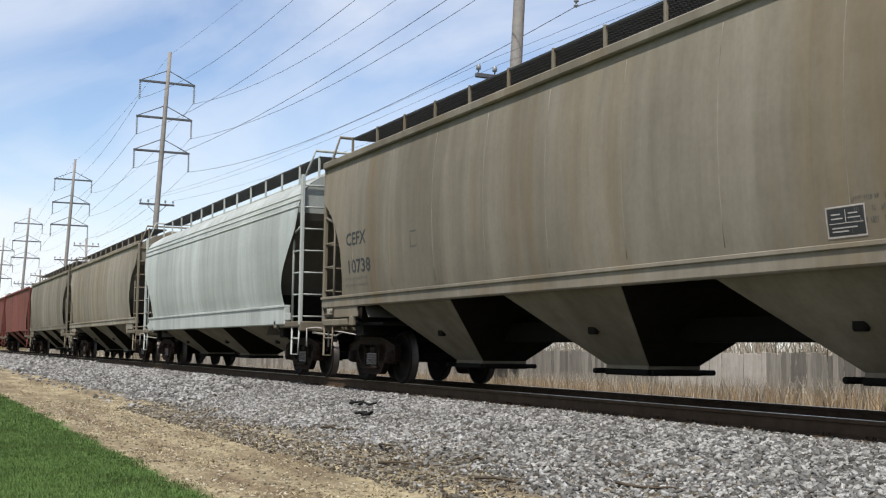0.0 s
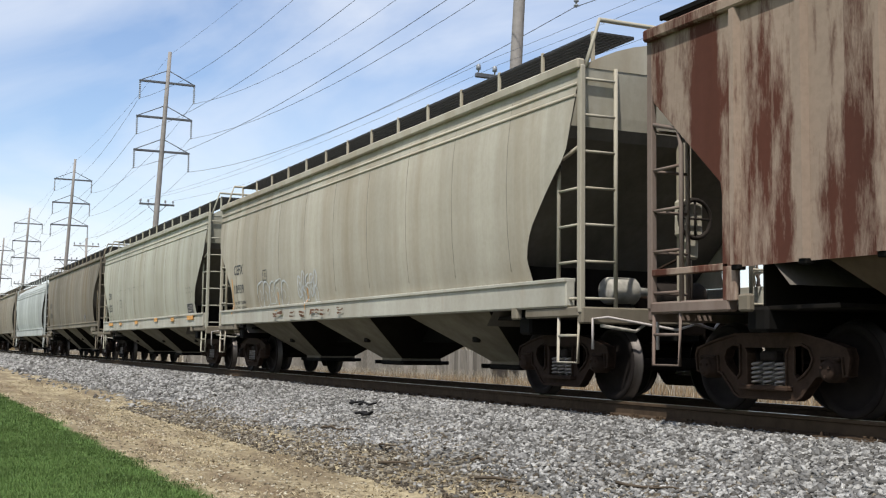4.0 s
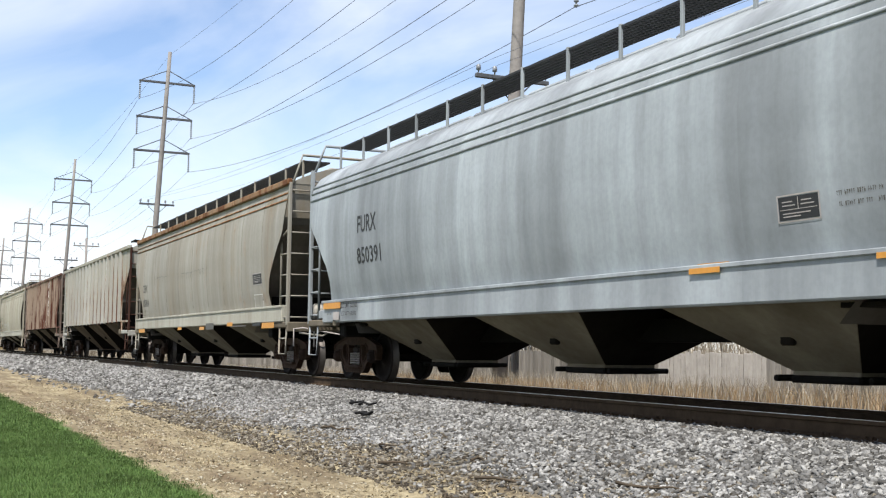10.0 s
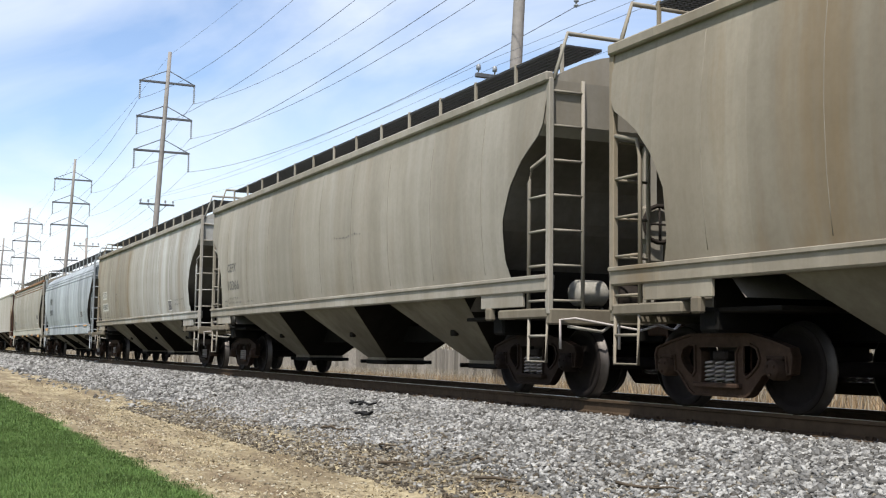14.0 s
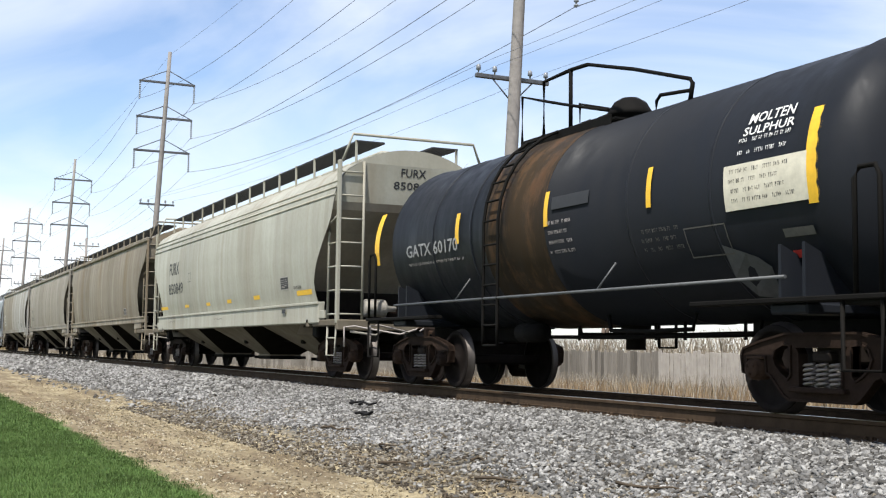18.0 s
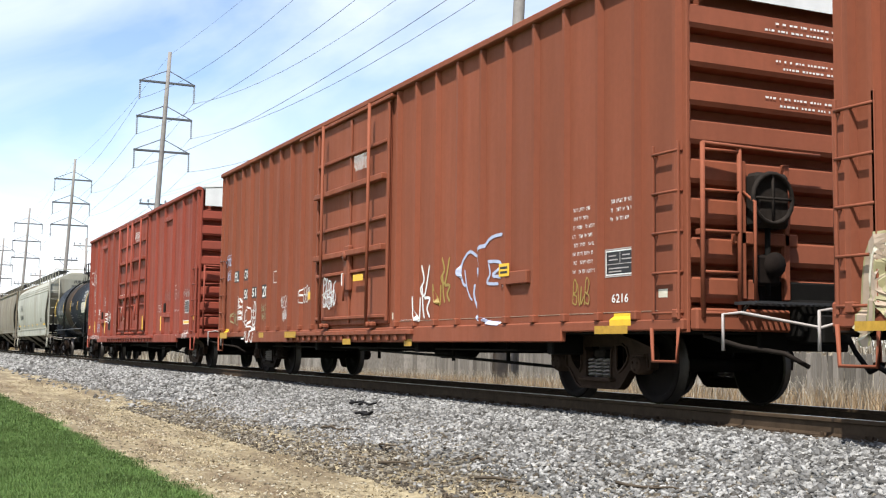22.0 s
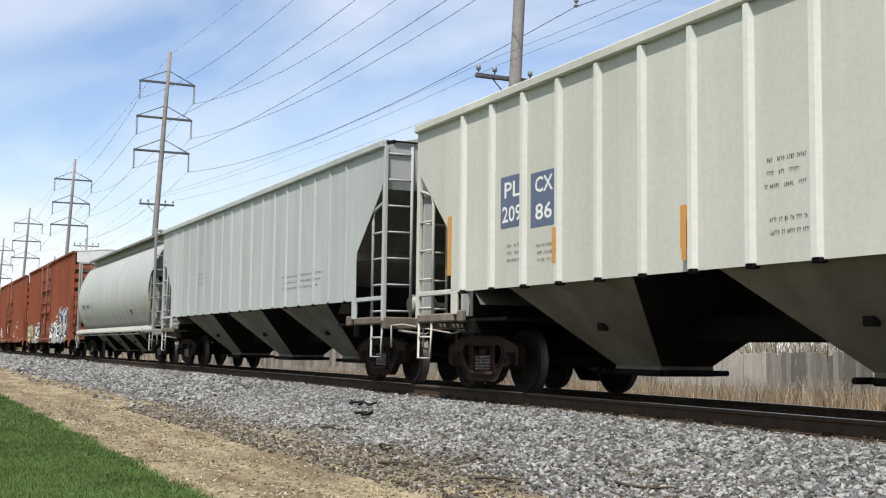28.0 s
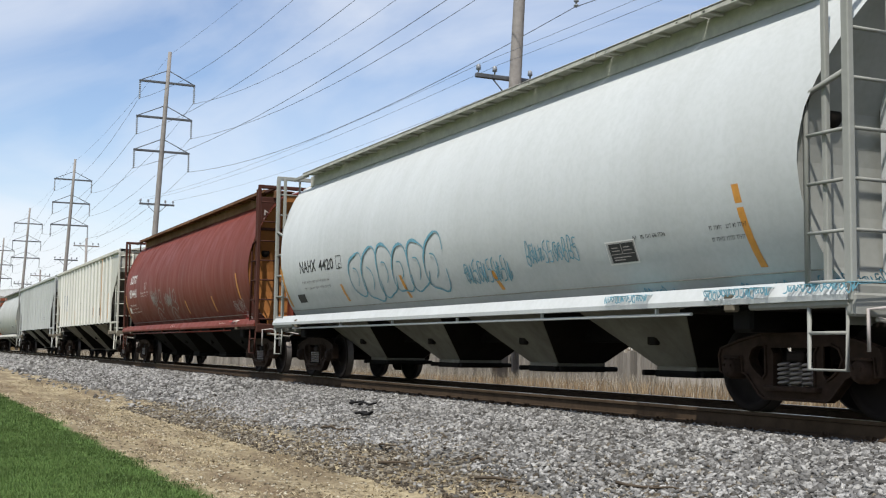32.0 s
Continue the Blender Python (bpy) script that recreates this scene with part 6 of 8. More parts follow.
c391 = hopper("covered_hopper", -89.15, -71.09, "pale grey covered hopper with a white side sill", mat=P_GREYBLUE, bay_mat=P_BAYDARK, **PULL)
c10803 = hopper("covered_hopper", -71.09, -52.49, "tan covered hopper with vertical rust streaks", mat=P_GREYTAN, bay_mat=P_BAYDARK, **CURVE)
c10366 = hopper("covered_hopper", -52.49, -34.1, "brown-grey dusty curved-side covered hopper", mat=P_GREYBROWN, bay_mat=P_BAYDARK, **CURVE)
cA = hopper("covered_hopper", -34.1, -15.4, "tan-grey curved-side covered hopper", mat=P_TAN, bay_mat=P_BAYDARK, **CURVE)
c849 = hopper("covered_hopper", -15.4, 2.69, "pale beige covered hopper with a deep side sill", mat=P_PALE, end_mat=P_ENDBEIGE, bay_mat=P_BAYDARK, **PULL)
ctank = tank_car(2.69, 15.8, "black insulated tank car with yellow reflector stripes", P_TANK)
cLW = boxcar(15.8, 36.99, 16.65, 35.76, "red high-cube boxcar with plug doors and white graffiti", P_BOXRED, [q * (2.73 + 1.22 * k) for q in (-1, 1) for k in range(6)] + [-9.42, 9.42], (0.15, 2.36), P_ROOFGREY, P_BOXRED, plates=(-5.8, 5.78))
cF1 = boxcar(36.99, 58.08, 38.21, 57.03, "rust-brown high-cube boxcar with spray-painted tags", P_BOXBROWN, [-2.32 - 0.745 * k for k in range(10)] + [1.85 + 0.745 * k for k in range(11)] + [-9.3], (-0.25, 1.78), P_ROOFGREY, P_BOXBROWN)
cF2 = boxcar(58.08, 79.05, 59.14, 78.15, "rust-brown boxcar with broad silver graffiti along its lower side", P_BOXBROWN, [-2.32 - 0.745 * k for k in range(10)] + [1.85 + 0.745 * k for k in range(11)] + [-9.3], (-0.25, 1.78), P_ROOFGREY, P_BOXBROWN)
c4424 = hopper("covered_hopper", 79.05, 97.2, "pale grey round-sided covered hopper", sill_mat=P_ACFSILL, mat=P_ACFWHITE, end_mat=P_ACFGREY, frame_mat=P_ACFGREY, bay_mat=P_BAYGREY, walk_mat=M_WALKGREY, **ACF)
cP1 = hopper("covered_hopper", 97.2, 116.3, "light grey ribbed covered hopper", deck_mat=P_BAYDARK, mat=P_PLGREY, bay_mat=P_BAYGREY, ribs=([-7.1 + 0.885 * k for k in range(17)], 0.03, 0.05, 1.44, 3.94), **PLATE_RIB)
cP2 = hopper("covered_hopper", 116.3, 135.13, "off-white ribbed covered hopper with orange reflectors", deck_mat=P_BAYDARK, mat=P_PLCX, rib_mat=P_PLRIB, bay_mat=P_BAYDARK, ribs=([-7.05 + 0.885 * k for k in range(17)], 0.06, 0.06, 1.44, 3.94), **PLATE_RIB)
cND = hopper("covered_hopper", 135.13, 153.27, "dark red round-sided covered hopper with an orange primer end", mat=P_ACFRED, bay_mat=M_BLACK, end_mat=P_ACFEND, walk_mat=P_ACFWALK, frame_mat=P_ACFDARK, **ACF)
c4420 = hopper("covered_hopper", 153.27, 171.3, "white round-sided covered hopper with blue graffiti", sill_mat=P_ACFPALE, mat=P_ACFPALE, end_mat=P_ACFGREY, frame_mat=P_ACFGREY, bay_mat=P_BAYGREY, walk_mat=M_WALKPALE, **ACF)


# ---- lettering, reflectors and graffiti on the near sides ----
M_RUSTMARK = plain("rust_run", (0.15, 0.08, 0.05), 0.85, 0, 0.4, 8.0, 0.2)
M_WHITEPATCH = plain("patch_white", (0.45, 0.43, 0.375), 0.6, 0, 0.12, 6.0, 0)
M_GREYLETTER = plain("lettering_grey", (0.30, 0.30, 0.30), 0.6, 0, 0.2, 14.0, 0)
M_REDMARK = plain("mark_red", (0.60, 0.05, 0.04), 0.5, 0, 0.15, 10.0, 0)
M_BLUETAG = plain("spray_pale_blue", (0.45, 0.50, 0.66), 0.6, 0, 0.2, 12.0, 0)
M_PINKTAG = plain("spray_faded_rose", (0.34, 0.125, 0.10), 0.7, 0, 0.2, 12.0, 0)
M_PALEROSE = plain("spray_pale_rose", (0.56, 0.44, 0.42), 0.7, 0, 0.25, 12.0, 0)
M_LIME = plain("placard_lime", (0.55, 0.70, 0.06), 0.5, 0, 0.15, 12.0, 0)
MARK_RNG = random.Random(99)
LAYER = [0]


def face_of(c, x):
    """The half width of wagon c's near side at height z, near x."""
    car, wide, half = c
    if car.name.startswith("boxcar"):
        lift = 0.135 if any(a < x < b for a, b in ((-2.3, 2.6),)) and c is cLW or (c is not cLW and -2.1 < x < 1.55) else 0.0
        return lambda z: (1.53 + lift) if z > 0.95 else 1.59 + (0.05 if lift else 0.0)
    if car.name.startswith("tank"):
        return wide
    sills = [o for o in car.children if o.name.startswith("side_sill")]
    top = max((v.co.z for v in sills[0].data.vertices), default=0) if sills else 0
    ribbed = 0.0
    return lambda z: 1.588 if z < top - 0.03 else wide(z) + ribbed


def proud():
    LAYER[0] = (LAYER[0] + 1) % 7
    return 0.0015 + 0.0003 * LAYER[0]


def fit_word(c, text, x0, x1, z0, z1, mat):
    v, f = words(text, 1.0)
    ax, bx = min(p[0] for p in v), max(p[0] for p in v)
    az, bz = min(p[1] for p in v), max(p[1] for p in v)
    wide = face_of(c, (x0 + x1) / 2)
    lift = 0.0022 + proud()
    g = Geo().add([(x0 + (p - ax) / (bx - ax) * (x1 - x0), -wide(z0 + (q - az) / (bz - az) * (z1 - z0)) - lift, z0 + (q - az) / (bz - az) * (z1 - z0)) for p, q in v], f)
    part("lettering", g, mat, c[0], fix=False)


def plate(c, x0, x1, z0, z1, mat, name):
    lift = proud()
    if mat in (M_YELLOW, M_ORANGE):
        # reflectors sit on top of a rib or post that they cross
        for o in c[0].children:
            if o.name.startswith(("side_post", "side_rib")) and o.data.vertices[0].co.y < 0:
                xs = [v.co.x for v in o.data.vertices]
                if x0 < max(xs) and x1 > min(xs):
                    lift += max(-v.co.y for v in o.data.vertices) - face_of(c, (x0 + x1) / 2)(max(z0, 1.0))
                    break
    if mat is M_YELLOW and z1 < 0.95:
        mat = M_DULLYELLOW
    part(name, patch(Geo(), x0, x1, z0, z1, face_of(c, (x0 + x1) / 2), lift, 16 if c[0].name.startswith("tank") else 4), mat, c[0], fix=False)
    if name == "consolidated_stencil":
        w, e, dx, dz = face_of(c, (x0 + x1) / 2), 0.012, x1 - x0, z1 - z0
        frame_box(c, x0 - 0.02, x1 + 0.02, z0 - 0.02, z1 + 0.02, M_GREYTAG)
        for u0, u1, v0, v1 in ((0.49, 0.51, 0.45, 0.96), (0.03, 0.97, 0.43, 0.46), (0.56, 0.90, 0.60, 0.65), (0.10, 0.42, 0.60, 0.65), (0.10, 0.36, 0.76, 0.81), (0.58, 0.84, 0.76, 0.81), (0.10, 0.80, 0.25, 0.30), (0.10, 0.55, 0.12, 0.17)):
            bar = patch(Geo(), x0 + dx * u0, x0 + dx * u1, z0 + dz * v0, z0 + dz * v1, w, 0.0048, 1)
            tagged(part("stencil_line", bar, M_GREYTAG, c[0], fix=False), kind="stuff")


def frame_box(c, x0, x1, z0, z1, mat):
    g, w = Geo(), face_of(c, (x0 + x1) / 2)
    e, p = 0.014, 0.0022 + proud()
    patch(g, x0, x1, z0, z0 + e, w, p, 1), patch(g, x0, x1, z1 - e, z1, w, p, 1)
    patch(g, x0, x0 + e, z0 + e, z1 - e, w, p, 2), patch(g, x1 - e, x1, z0 + e, z1 - e, w, p, 2)
    part("outlined_box", g, mat, c[0], fix=False)


def slant_stripe(c, x0, x1, z0, z1, mat):
    part("reflector", patch(Geo(), x0 + 0.12, x0 + 0.22, z0, z1, face_of(c, x0), proud(), 6, slant=-0.12 / max(0.1, z1 - z0)), mat, c[0], fix=False)


def print_block(c, x0, x1, z0, z1, mat):
    rows = max(1, round((z1 - z0) / 0.11))
    small_print(x0, z1 - 0.055, x1 - x0, rows, face_of(c, (x0 + x1) / 2), mat, c[0], MARK_RNG, min(0.042, (z1 - z0) / rows * 0.42), (z1 - z0) / rows)


def scuffs(c, x0, x1, z0, z1, mat):
    """A row of short scratches and drips."""
    g, w = Geo(), face_of(c, (x0 + x1) / 2)
    x = x0
    while x < x1:
        n = MARK_RNG.uniform(0.012, 0.07)
        zc = z0 + MARK_RNG.uniform(0.0, 0.035)
        patch(g, x, x + n, zc, zc + MARK_RNG.uniform(0.008, 0.028), w, 0.006, 1)
        if MARK_RNG.random() < 0.25:
            patch(g, x, x + 0.012, z0 - MARK_RNG.uniform(0.05, 0.16), z0, w, 0.006, 1)
        x += n + MARK_RNG.uniform(0.02, 0.16)
    part("scratches", g, mat, c[0], fix=False)


def rust_run(c, x0, x1, z0, z1, mat):
    """Ragged rust patches along a strip."""
    at, R = skin(c, (x0 + x1) / 2), MARK_RNG
    x = x0
    while x < x1:
        n = R.uniform(0.12, 0.6)
        g = Geo()
        for k in range(R.randint(2, 4)):
            a, b = x + n * R.uniform(0, 0.4), x + n * R.uniform(0.6, 1.1)
            z = z0 + (z1 - z0) * R.uniform(0.35, 1.0)
            ribbon(g, curve([(a, z), ((a + b) / 2, z + R.uniform(-0.02, 0.02)), (b, z + R.uniform(-0.015, 0.015))], 4), R.uniform(0.015, 0.05), at, 0.003 + 0.003 * k, R.uniform(0.005, 0.03))
        part("rust_patch", g, mat, c[0], fix=False)
        x += n + R.uniform(0.02, 0.4)


def stroke(g, pts, w, wide, p):
    """A sprayed line of even width."""
    v = []
    for i, (x, z) in enumerate(pts):
        a, b = pts[max(0, i - 1)], pts[min(len(pts) - 1, i + 1)]
        d = Vector((b[0] - a[0], b[1] - a[1]))
        d = d.normalized() if d.length > 1e-6 else Vector((1, 0))
        for s in (-1, 1):
            q = (x - d.y * w / 2 * s, z + d.x * w / 2 * s)
            v.append((q[0], -wide(q[1]) - p, q[1]))
    g.add(v, [(2 * i, 2 * i + 1, 2 * i + 3, 2 * i + 2) for i in range(len(pts) - 1)])


def skin(c, xm):
    """The half width of a wagon's near side at (x, z), over its posts and sill."""
    base = face_of(c, xm)
    posts = []
    for o in c[0].children:
        if o.name.startswith("side_post") and o.data.vertices[0].co.y < 0:
            xs = [v.co.x for v in o.data.vertices]
            posts.append(sum(xs) / len(xs))

    def at(x, z):
        h = base(z)
        for q in posts:
            d = abs(x - q)
            if d < 0.055:
                h = max(h, 1.53 + (0.087 if z < 1.045 else 0.075 * min(1.0, (0.055 - d) / 0.02)))
        return h
    return at


def curve(path, n=7):
    """A smooth line through the points."""
    p = [path[0]] + list(path) + [path[-1]]
    out = []
    for i in range(1, len(p) - 2):
        for k in range(n):
            t = k / n
            out.append(tuple(0.5 * (2 * p[i][j] + (p[i + 1][j] - p[i - 1][j]) * t + (2 * p[i - 1][j] - 5 * p[i][j] + 4 * p[i + 1][j] - p[i + 2][j]) * t * t + (3 * p[i][j] - p[i - 1][j] - 3 * p[i + 1][j] + p[i + 2][j]) * t ** 3) for j in (0, 1)))
    return out + [tuple(path[-1])]


def ribbon(g, pts, w, at, p, tip=None, low=0.66):
    """A sprayed band along the points, w wide (or narrowing to tip), rounded at its ends."""
    fine = [pts[0]]
    for a, b in zip(pts, pts[1:]):
        m = max(1, math.ceil(math.hypot(b[0] - a[0], b[1] - a[1]) / 0.045))
        fine += [(a[0] + (b[0] - a[0]) * k / m, a[1] + (b[1] - a[1]) * k / m) for k in range(1, m + 1)]
    n, cols = len(fine), max(1, round(w / 0.04))
    v = []
    for i, (x, z) in enumerate(fine):
        a, b = fine[max(0, i - 1)], fine[min(n - 1, i + 1)]
        d = Vector((b[0] - a[0], b[1] - a[1]))
        d = d.normalized() if d.length > 1e-6 else Vector((1, 0))
        u = i / max(1, n - 1)
        ww = w if tip is None else w + (tip - w) * u
        if i == 0 or (i == n - 1 and tip is None):
            ww *= 0.55
        for k in range(cols + 1):
            e = (k / cols - 0.5) * ww
            qx, qz = x - d.y * e, max(low, z + d.x * e)
            v.append((qx, -at(qx, qz) - p - 0.0025 * u, qz))
    g.add(v, [(i * (cols + 1) + k, i * (cols + 1) + k + 1, (i + 1) * (cols + 1) + k + 1, (i + 1) * (cols + 1) + k) for i in range(n - 1) for k in range(cols)])


def tag(c, x0, x1, z0, z1, mat):
    """A scribbled signature of quick looping strokes that spells nothing."""
    at = skin(c, (x0 + x1) / 2)
    R = MARK_RNG
    rows = 2 if z1 - z0 > (x1 - x0) * 0.85 else 1
    if rows == 2:
        zm = z0 + (z1 - z0) * 0.48
        tag(c, x0, x1, zm, z1, mat)
        tag(c, x0 + (x1 - x0) * 0.2, x1, z0, zm - 0.02, mat)
        return
    high = z1 - z0
    n = max(2, round((x1 - x0) / (high * 0.42)))
    cell = (x1 - x0) / n
    w = max(0.012, min(0.034, high * 0.055))
    for i in range(n):
        g = Geo()
        xa = x0 + cell * i
        kind = R.choice((0, 1, 1, 2, 3))
        tilt = R.uniform(0.0, 0.25) * cell
        if kind == 0:
            path = [(0.0, 0.9), (0.25, 0.05), (0.55, 0.75), (0.6, 0.1), (1.05, 0.35)]
        elif kind == 1:
            path = [(0.75, 0.85), (0.2, 0.8), (0.08, 0.4), (0.45, 0.12), (0.85, 0.35), (0.8, 0.7), (0.4, 0.55), (1.1, 0.2)]
        elif kind == 2:
            path = [(0.15, 0.0), (0.3, 1.0), (0.8, 0.85), (0.65, 0.5), (0.25, 0.45), (0.9, 0.35), (0.75, 0.0), (0.2, 0.08)]
        else:
            path = [(0.85, 0.95), (0.3, 0.85), (0.25, 0.55), (0.8, 0.45), (0.75, 0.05), (0.05, 0.1)]
        pts = [(xa + cell * (u + R.uniform(-0.08, 0.08)) + tilt * v, z0 + high * (v + R.uniform(-0.08, 0.08))) for u, v in path]
        ribbon(g, curve(pts), w, at, 0.006 + 0.003 * (i % 3))
        if R.random() < 0.35:
            zc = z0 + high * R.uniform(0.4, 0.6)
            ribbon(g, [(xa - cell * 0.1, zc), (xa + cell * 0.95, zc + high * R.uniform(0.0, 0.12))], w * 0.8, at, 0.015)
        part("graffiti_tag", g, mat, c[0], "sprayed scribble", fix=False)


# bent bars in a unit box, of which the sprayed shapes are made
BENDS = [
    [[(0.05, 0.0), (0.22, 0.95), (0.55, 0.30), (0.98, 1.0), (0.80, 0.05)]],
    [[(0.0, 0.85), (0.85, 1.0), (0.25, 0.50), (0.95, 0.30), (0.15, 0.0)]],
    [[(0.95, 0.80), (0.30, 1.0), (0.05, 0.50), (0.25, 0.05), (1.0, 0.15)], [(0.45, 0.48), (0.95, 0.55)]],
    [[(0.10, 0.0), (0.35, 1.0), (0.90, 0.70), (0.45, 0.45), (1.0, 0.0)]],
    [[(0.0, 0.05), (0.40, 1.0), (0.62, 0.95), (0.95, 0.0)], [(0.30, 0.35), (0.85, 0.30)]],
    [[(0.15, 1.0), (0.05, 0.15), (0.50, 0.0), (0.85, 0.25), (0.90, 1.0)]],
]


def piece(c, x0, x1, z0, z1, za, zb, n, fill, line, halo, bar=0.24, cloud=None, shine=None, seed=1):
    """A sprayed mural: interlocking smooth shapes with dark outlines and pointed tips; the tops rise from za to zb."""
    rng, at = random.Random(seed), skin(c, (x0 + x1) / 2)
    step = (x1 - x0) / n
    if cloud:
        g = Geo()
        for k in range(5):
            u = (k + 0.5) / 5
            row = [(x0 + 0.10 + rng.uniform(0, 0.22) + (x1 - x0 - 0.45) * e, z0 + 0.07 + (za + (zb - za) * e - z0 - 0.16) * u + rng.uniform(-0.05, 0.05)) for e in [j / 7 for j in range(8)]]
            ribbon(g, curve(row, 4), (za - z0) / 5 + 0.07, at, 0.003 + 0.0032 * (k % 2))
        part("graffiti_backing", g, cloud, c[0], "sprayed background cloud", fix=False)
    for k in range(n):
        top = za + (zb - za) * (k + 0.5) / n
        lean, flip = rng.uniform(-0.15, 0.25), rng.random() < 0.4
        xa, hi = x0 + step * k, (top - z0 - bar) * rng.uniform(0.92, 1.04)
        paths = []
        for b in BENDS[(k * 5 + seed) % len(BENDS)]:
            pts = [(xa + bar / 2 + ((1 - u) if flip else u) * (step * 1.15 - bar) + lean * v * hi * 0.4 + rng.uniform(-0.04, 0.04), z0 + bar / 2 + v * hi + rng.uniform(-0.03, 0.03)) for u, v in b]
            paths.append(curve(pts, 5))
        p = 0.010 + 0.011 * (k % 3)
        spikes = []
        for pts in paths:
            for a, b in ((pts[0], pts[2]), (pts[-1], pts[-3])):
                if rng.random() < 0.75:
                    d = Vector((a[0] - b[0], a[1] - b[1]))
                    d = (d.normalized() if d.length > 1e-6 else Vector((0, 1))) + Vector((rng.uniform(-0.4, 0.4), 0.35 if a[1] > (z0 + top) / 2 else 0.0))
                    spikes.append([a, (a[0] + d.x * bar * 0.9, a[1] + d.y * bar * 0.9)])
        for nm, mm, grow, up in (("graffiti_halo", halo, 0.075, 0.0074 + 0.0004 * (k % 3) - p), ("graffiti_outline", line, 0.045, 0.0032), ("graffiti_letter", fill[k % len(fill)], 0.0, 0.0064)):
            if mm is None:
                continue
            g = Geo()
            for pts in paths:
                ribbon(g, pts, bar + grow, at, p + up)
            for sp in spikes:
                ribbon(g, sp, bar * 0.9 + grow, at, p + up + 0.0004, 0.01 + grow)
            part(nm, g, mm, c[0], "sprayed interlocking shape" if nm == "graffiti_letter" else "", fix=False)
        g = Geo()
        for pts in paths:
            o = bar * rng.uniform(0.12, 0.26) * rng.choice((-1, 1))
            m = len(pts)
            ribbon(g, [(x + o, z + o * 0.4) for x, z in pts[m // 8: m * 5 // 8]], 0.022, at, p + 0.0095)
            for _ in range(1):
                x, z = pts[rng.randrange(m)]
                ribbon(g, [(x - bar * rng.uniform(0.2, 0.5), z + rng.uniform(-0.06, 0.06)), (x + bar * rng.uniform(0.2, 0.5), z + rng.uniform(-0.06, 0.06))], 0.020, at, p + 0.0098)
        part("graffiti_line", g, shine or line, c[0], fix=False)


def crown(c, x0, x1, z0, z1, mat):
    g, w = Geo(), face_of(c, (x0 + x1) / 2)
    n = 5
    pts = [(x0, z0)]
    for k in range(n):
        pts += [(x0 + (x1 - x0) * (k + 0.5) / n, z1 + (0.06 if k % 2 else 0.0)), (x0 + (x1 - x0) * (k + 1) / n, z0 + (z1 - z0) * 0.3)]
    stroke(g, pts + [(x1, z0), (x0, z0)], 0.03, w, 0.010 + proud())
    part("graffiti_crown", g, mat, c[0], fix=False)


def mural_faded(c, x0, x1, z0, z1, mat=None):
    piece(c, x0, x1, z0, z1, z1 - 0.25, z1 - 0.05, 5, (M_TANSPRAY, M_CREAM, M_MOSS, M_TANSPRAY), M_OLIVE, None, 0.20, None, M_CREAM, seed=3)


def mural_silver(c, x0, x1, z0, z1, mat=None):
    piece(c, x0, x1 - 0.45, z0, z1, z1 - 0.35, z1 - 0.15, 6, (M_SILVER, M_TEALPALE, M_PIECE, M_SILVER), M_INK, None, 0.16, M_TEALPALE, M_INK, seed=8)


def mural_cream(c, x0, x1, z0, z1, mat=None):
    piece(c, x0, x1, z0, z1, z1 - 0.20, z1 + 0.10, 5, (M_PIECE, M_PIECE, M_WHITEPATCH), M_INK, None, 0.20, M_PIECE, seed=5)
    crown(c, x1 - 0.75, x1 - 0.2, z1 + 0.17, z1 + 0.36, M_WHITE)
    crown(c, x0 + 0.25, x0 + 0.55, z1 - 0.05, z1 + 0.10, M_WHITE)


def mural_blue(c, x0, x1, z0, z1, mat=None):
    piece(c, x0, x1, z0, z1, z1 + 0.02, z1 + 0.10, 6, (M_SILVER, M_TEALPALE, M_PALELIME, M_SILVER), M_DEEPBLUE, M_WHITE, 0.19, M_TEALPALE, M_DEEPBLUE, seed=11)


def ring_tag(c, x0, x1, z0, z1, mat):
    """A loose sprayed ring with a long tail and a hooked sign beside it, thin and overspread at the ends."""
    at, w, h = skin(c, (x0 + x1) / 2), x1 - x0, z1 - z0
    for path, wide_line in (([(0.40, 0.80), (0.22, 0.86), (0.05, 0.76), (0.0, 0.62), (0.07, 0.50), (0.14, 0.47)], 0.045), ([(0.10, 0.66), (0.16, 0.46), (0.24, 0.34), (0.30, 0.30)], 0.03),
                            ([(0.36, 0.48), (0.34, 0.36), (0.44, 0.20), (0.62, 0.06), (1.0, 0.02)], 0.05), ([(0.46, 0.46), (0.54, 0.60), (0.50, 0.76), (0.42, 0.80), (0.56, 0.88), (0.74, 0.98), (1.0, 1.0)], 0.045),
                            ([(0.66, 0.72), (0.92, 0.70), (0.96, 0.64), (0.78, 0.56), (1.0, 0.52), (1.02, 0.42)], 0.045), ([(0.68, 0.70), (0.72, 0.58), (0.66, 0.48), (0.92, 0.46)], 0.04)):
        g = Geo()
        ribbon(g, curve([(x0 + w * u, z0 + h * v) for u, v in path]), wide_line, at, 0.004 + proud())
        part("graffiti_tag", g, mat, c[0], "sprayed open ring with a tail", fix=False)


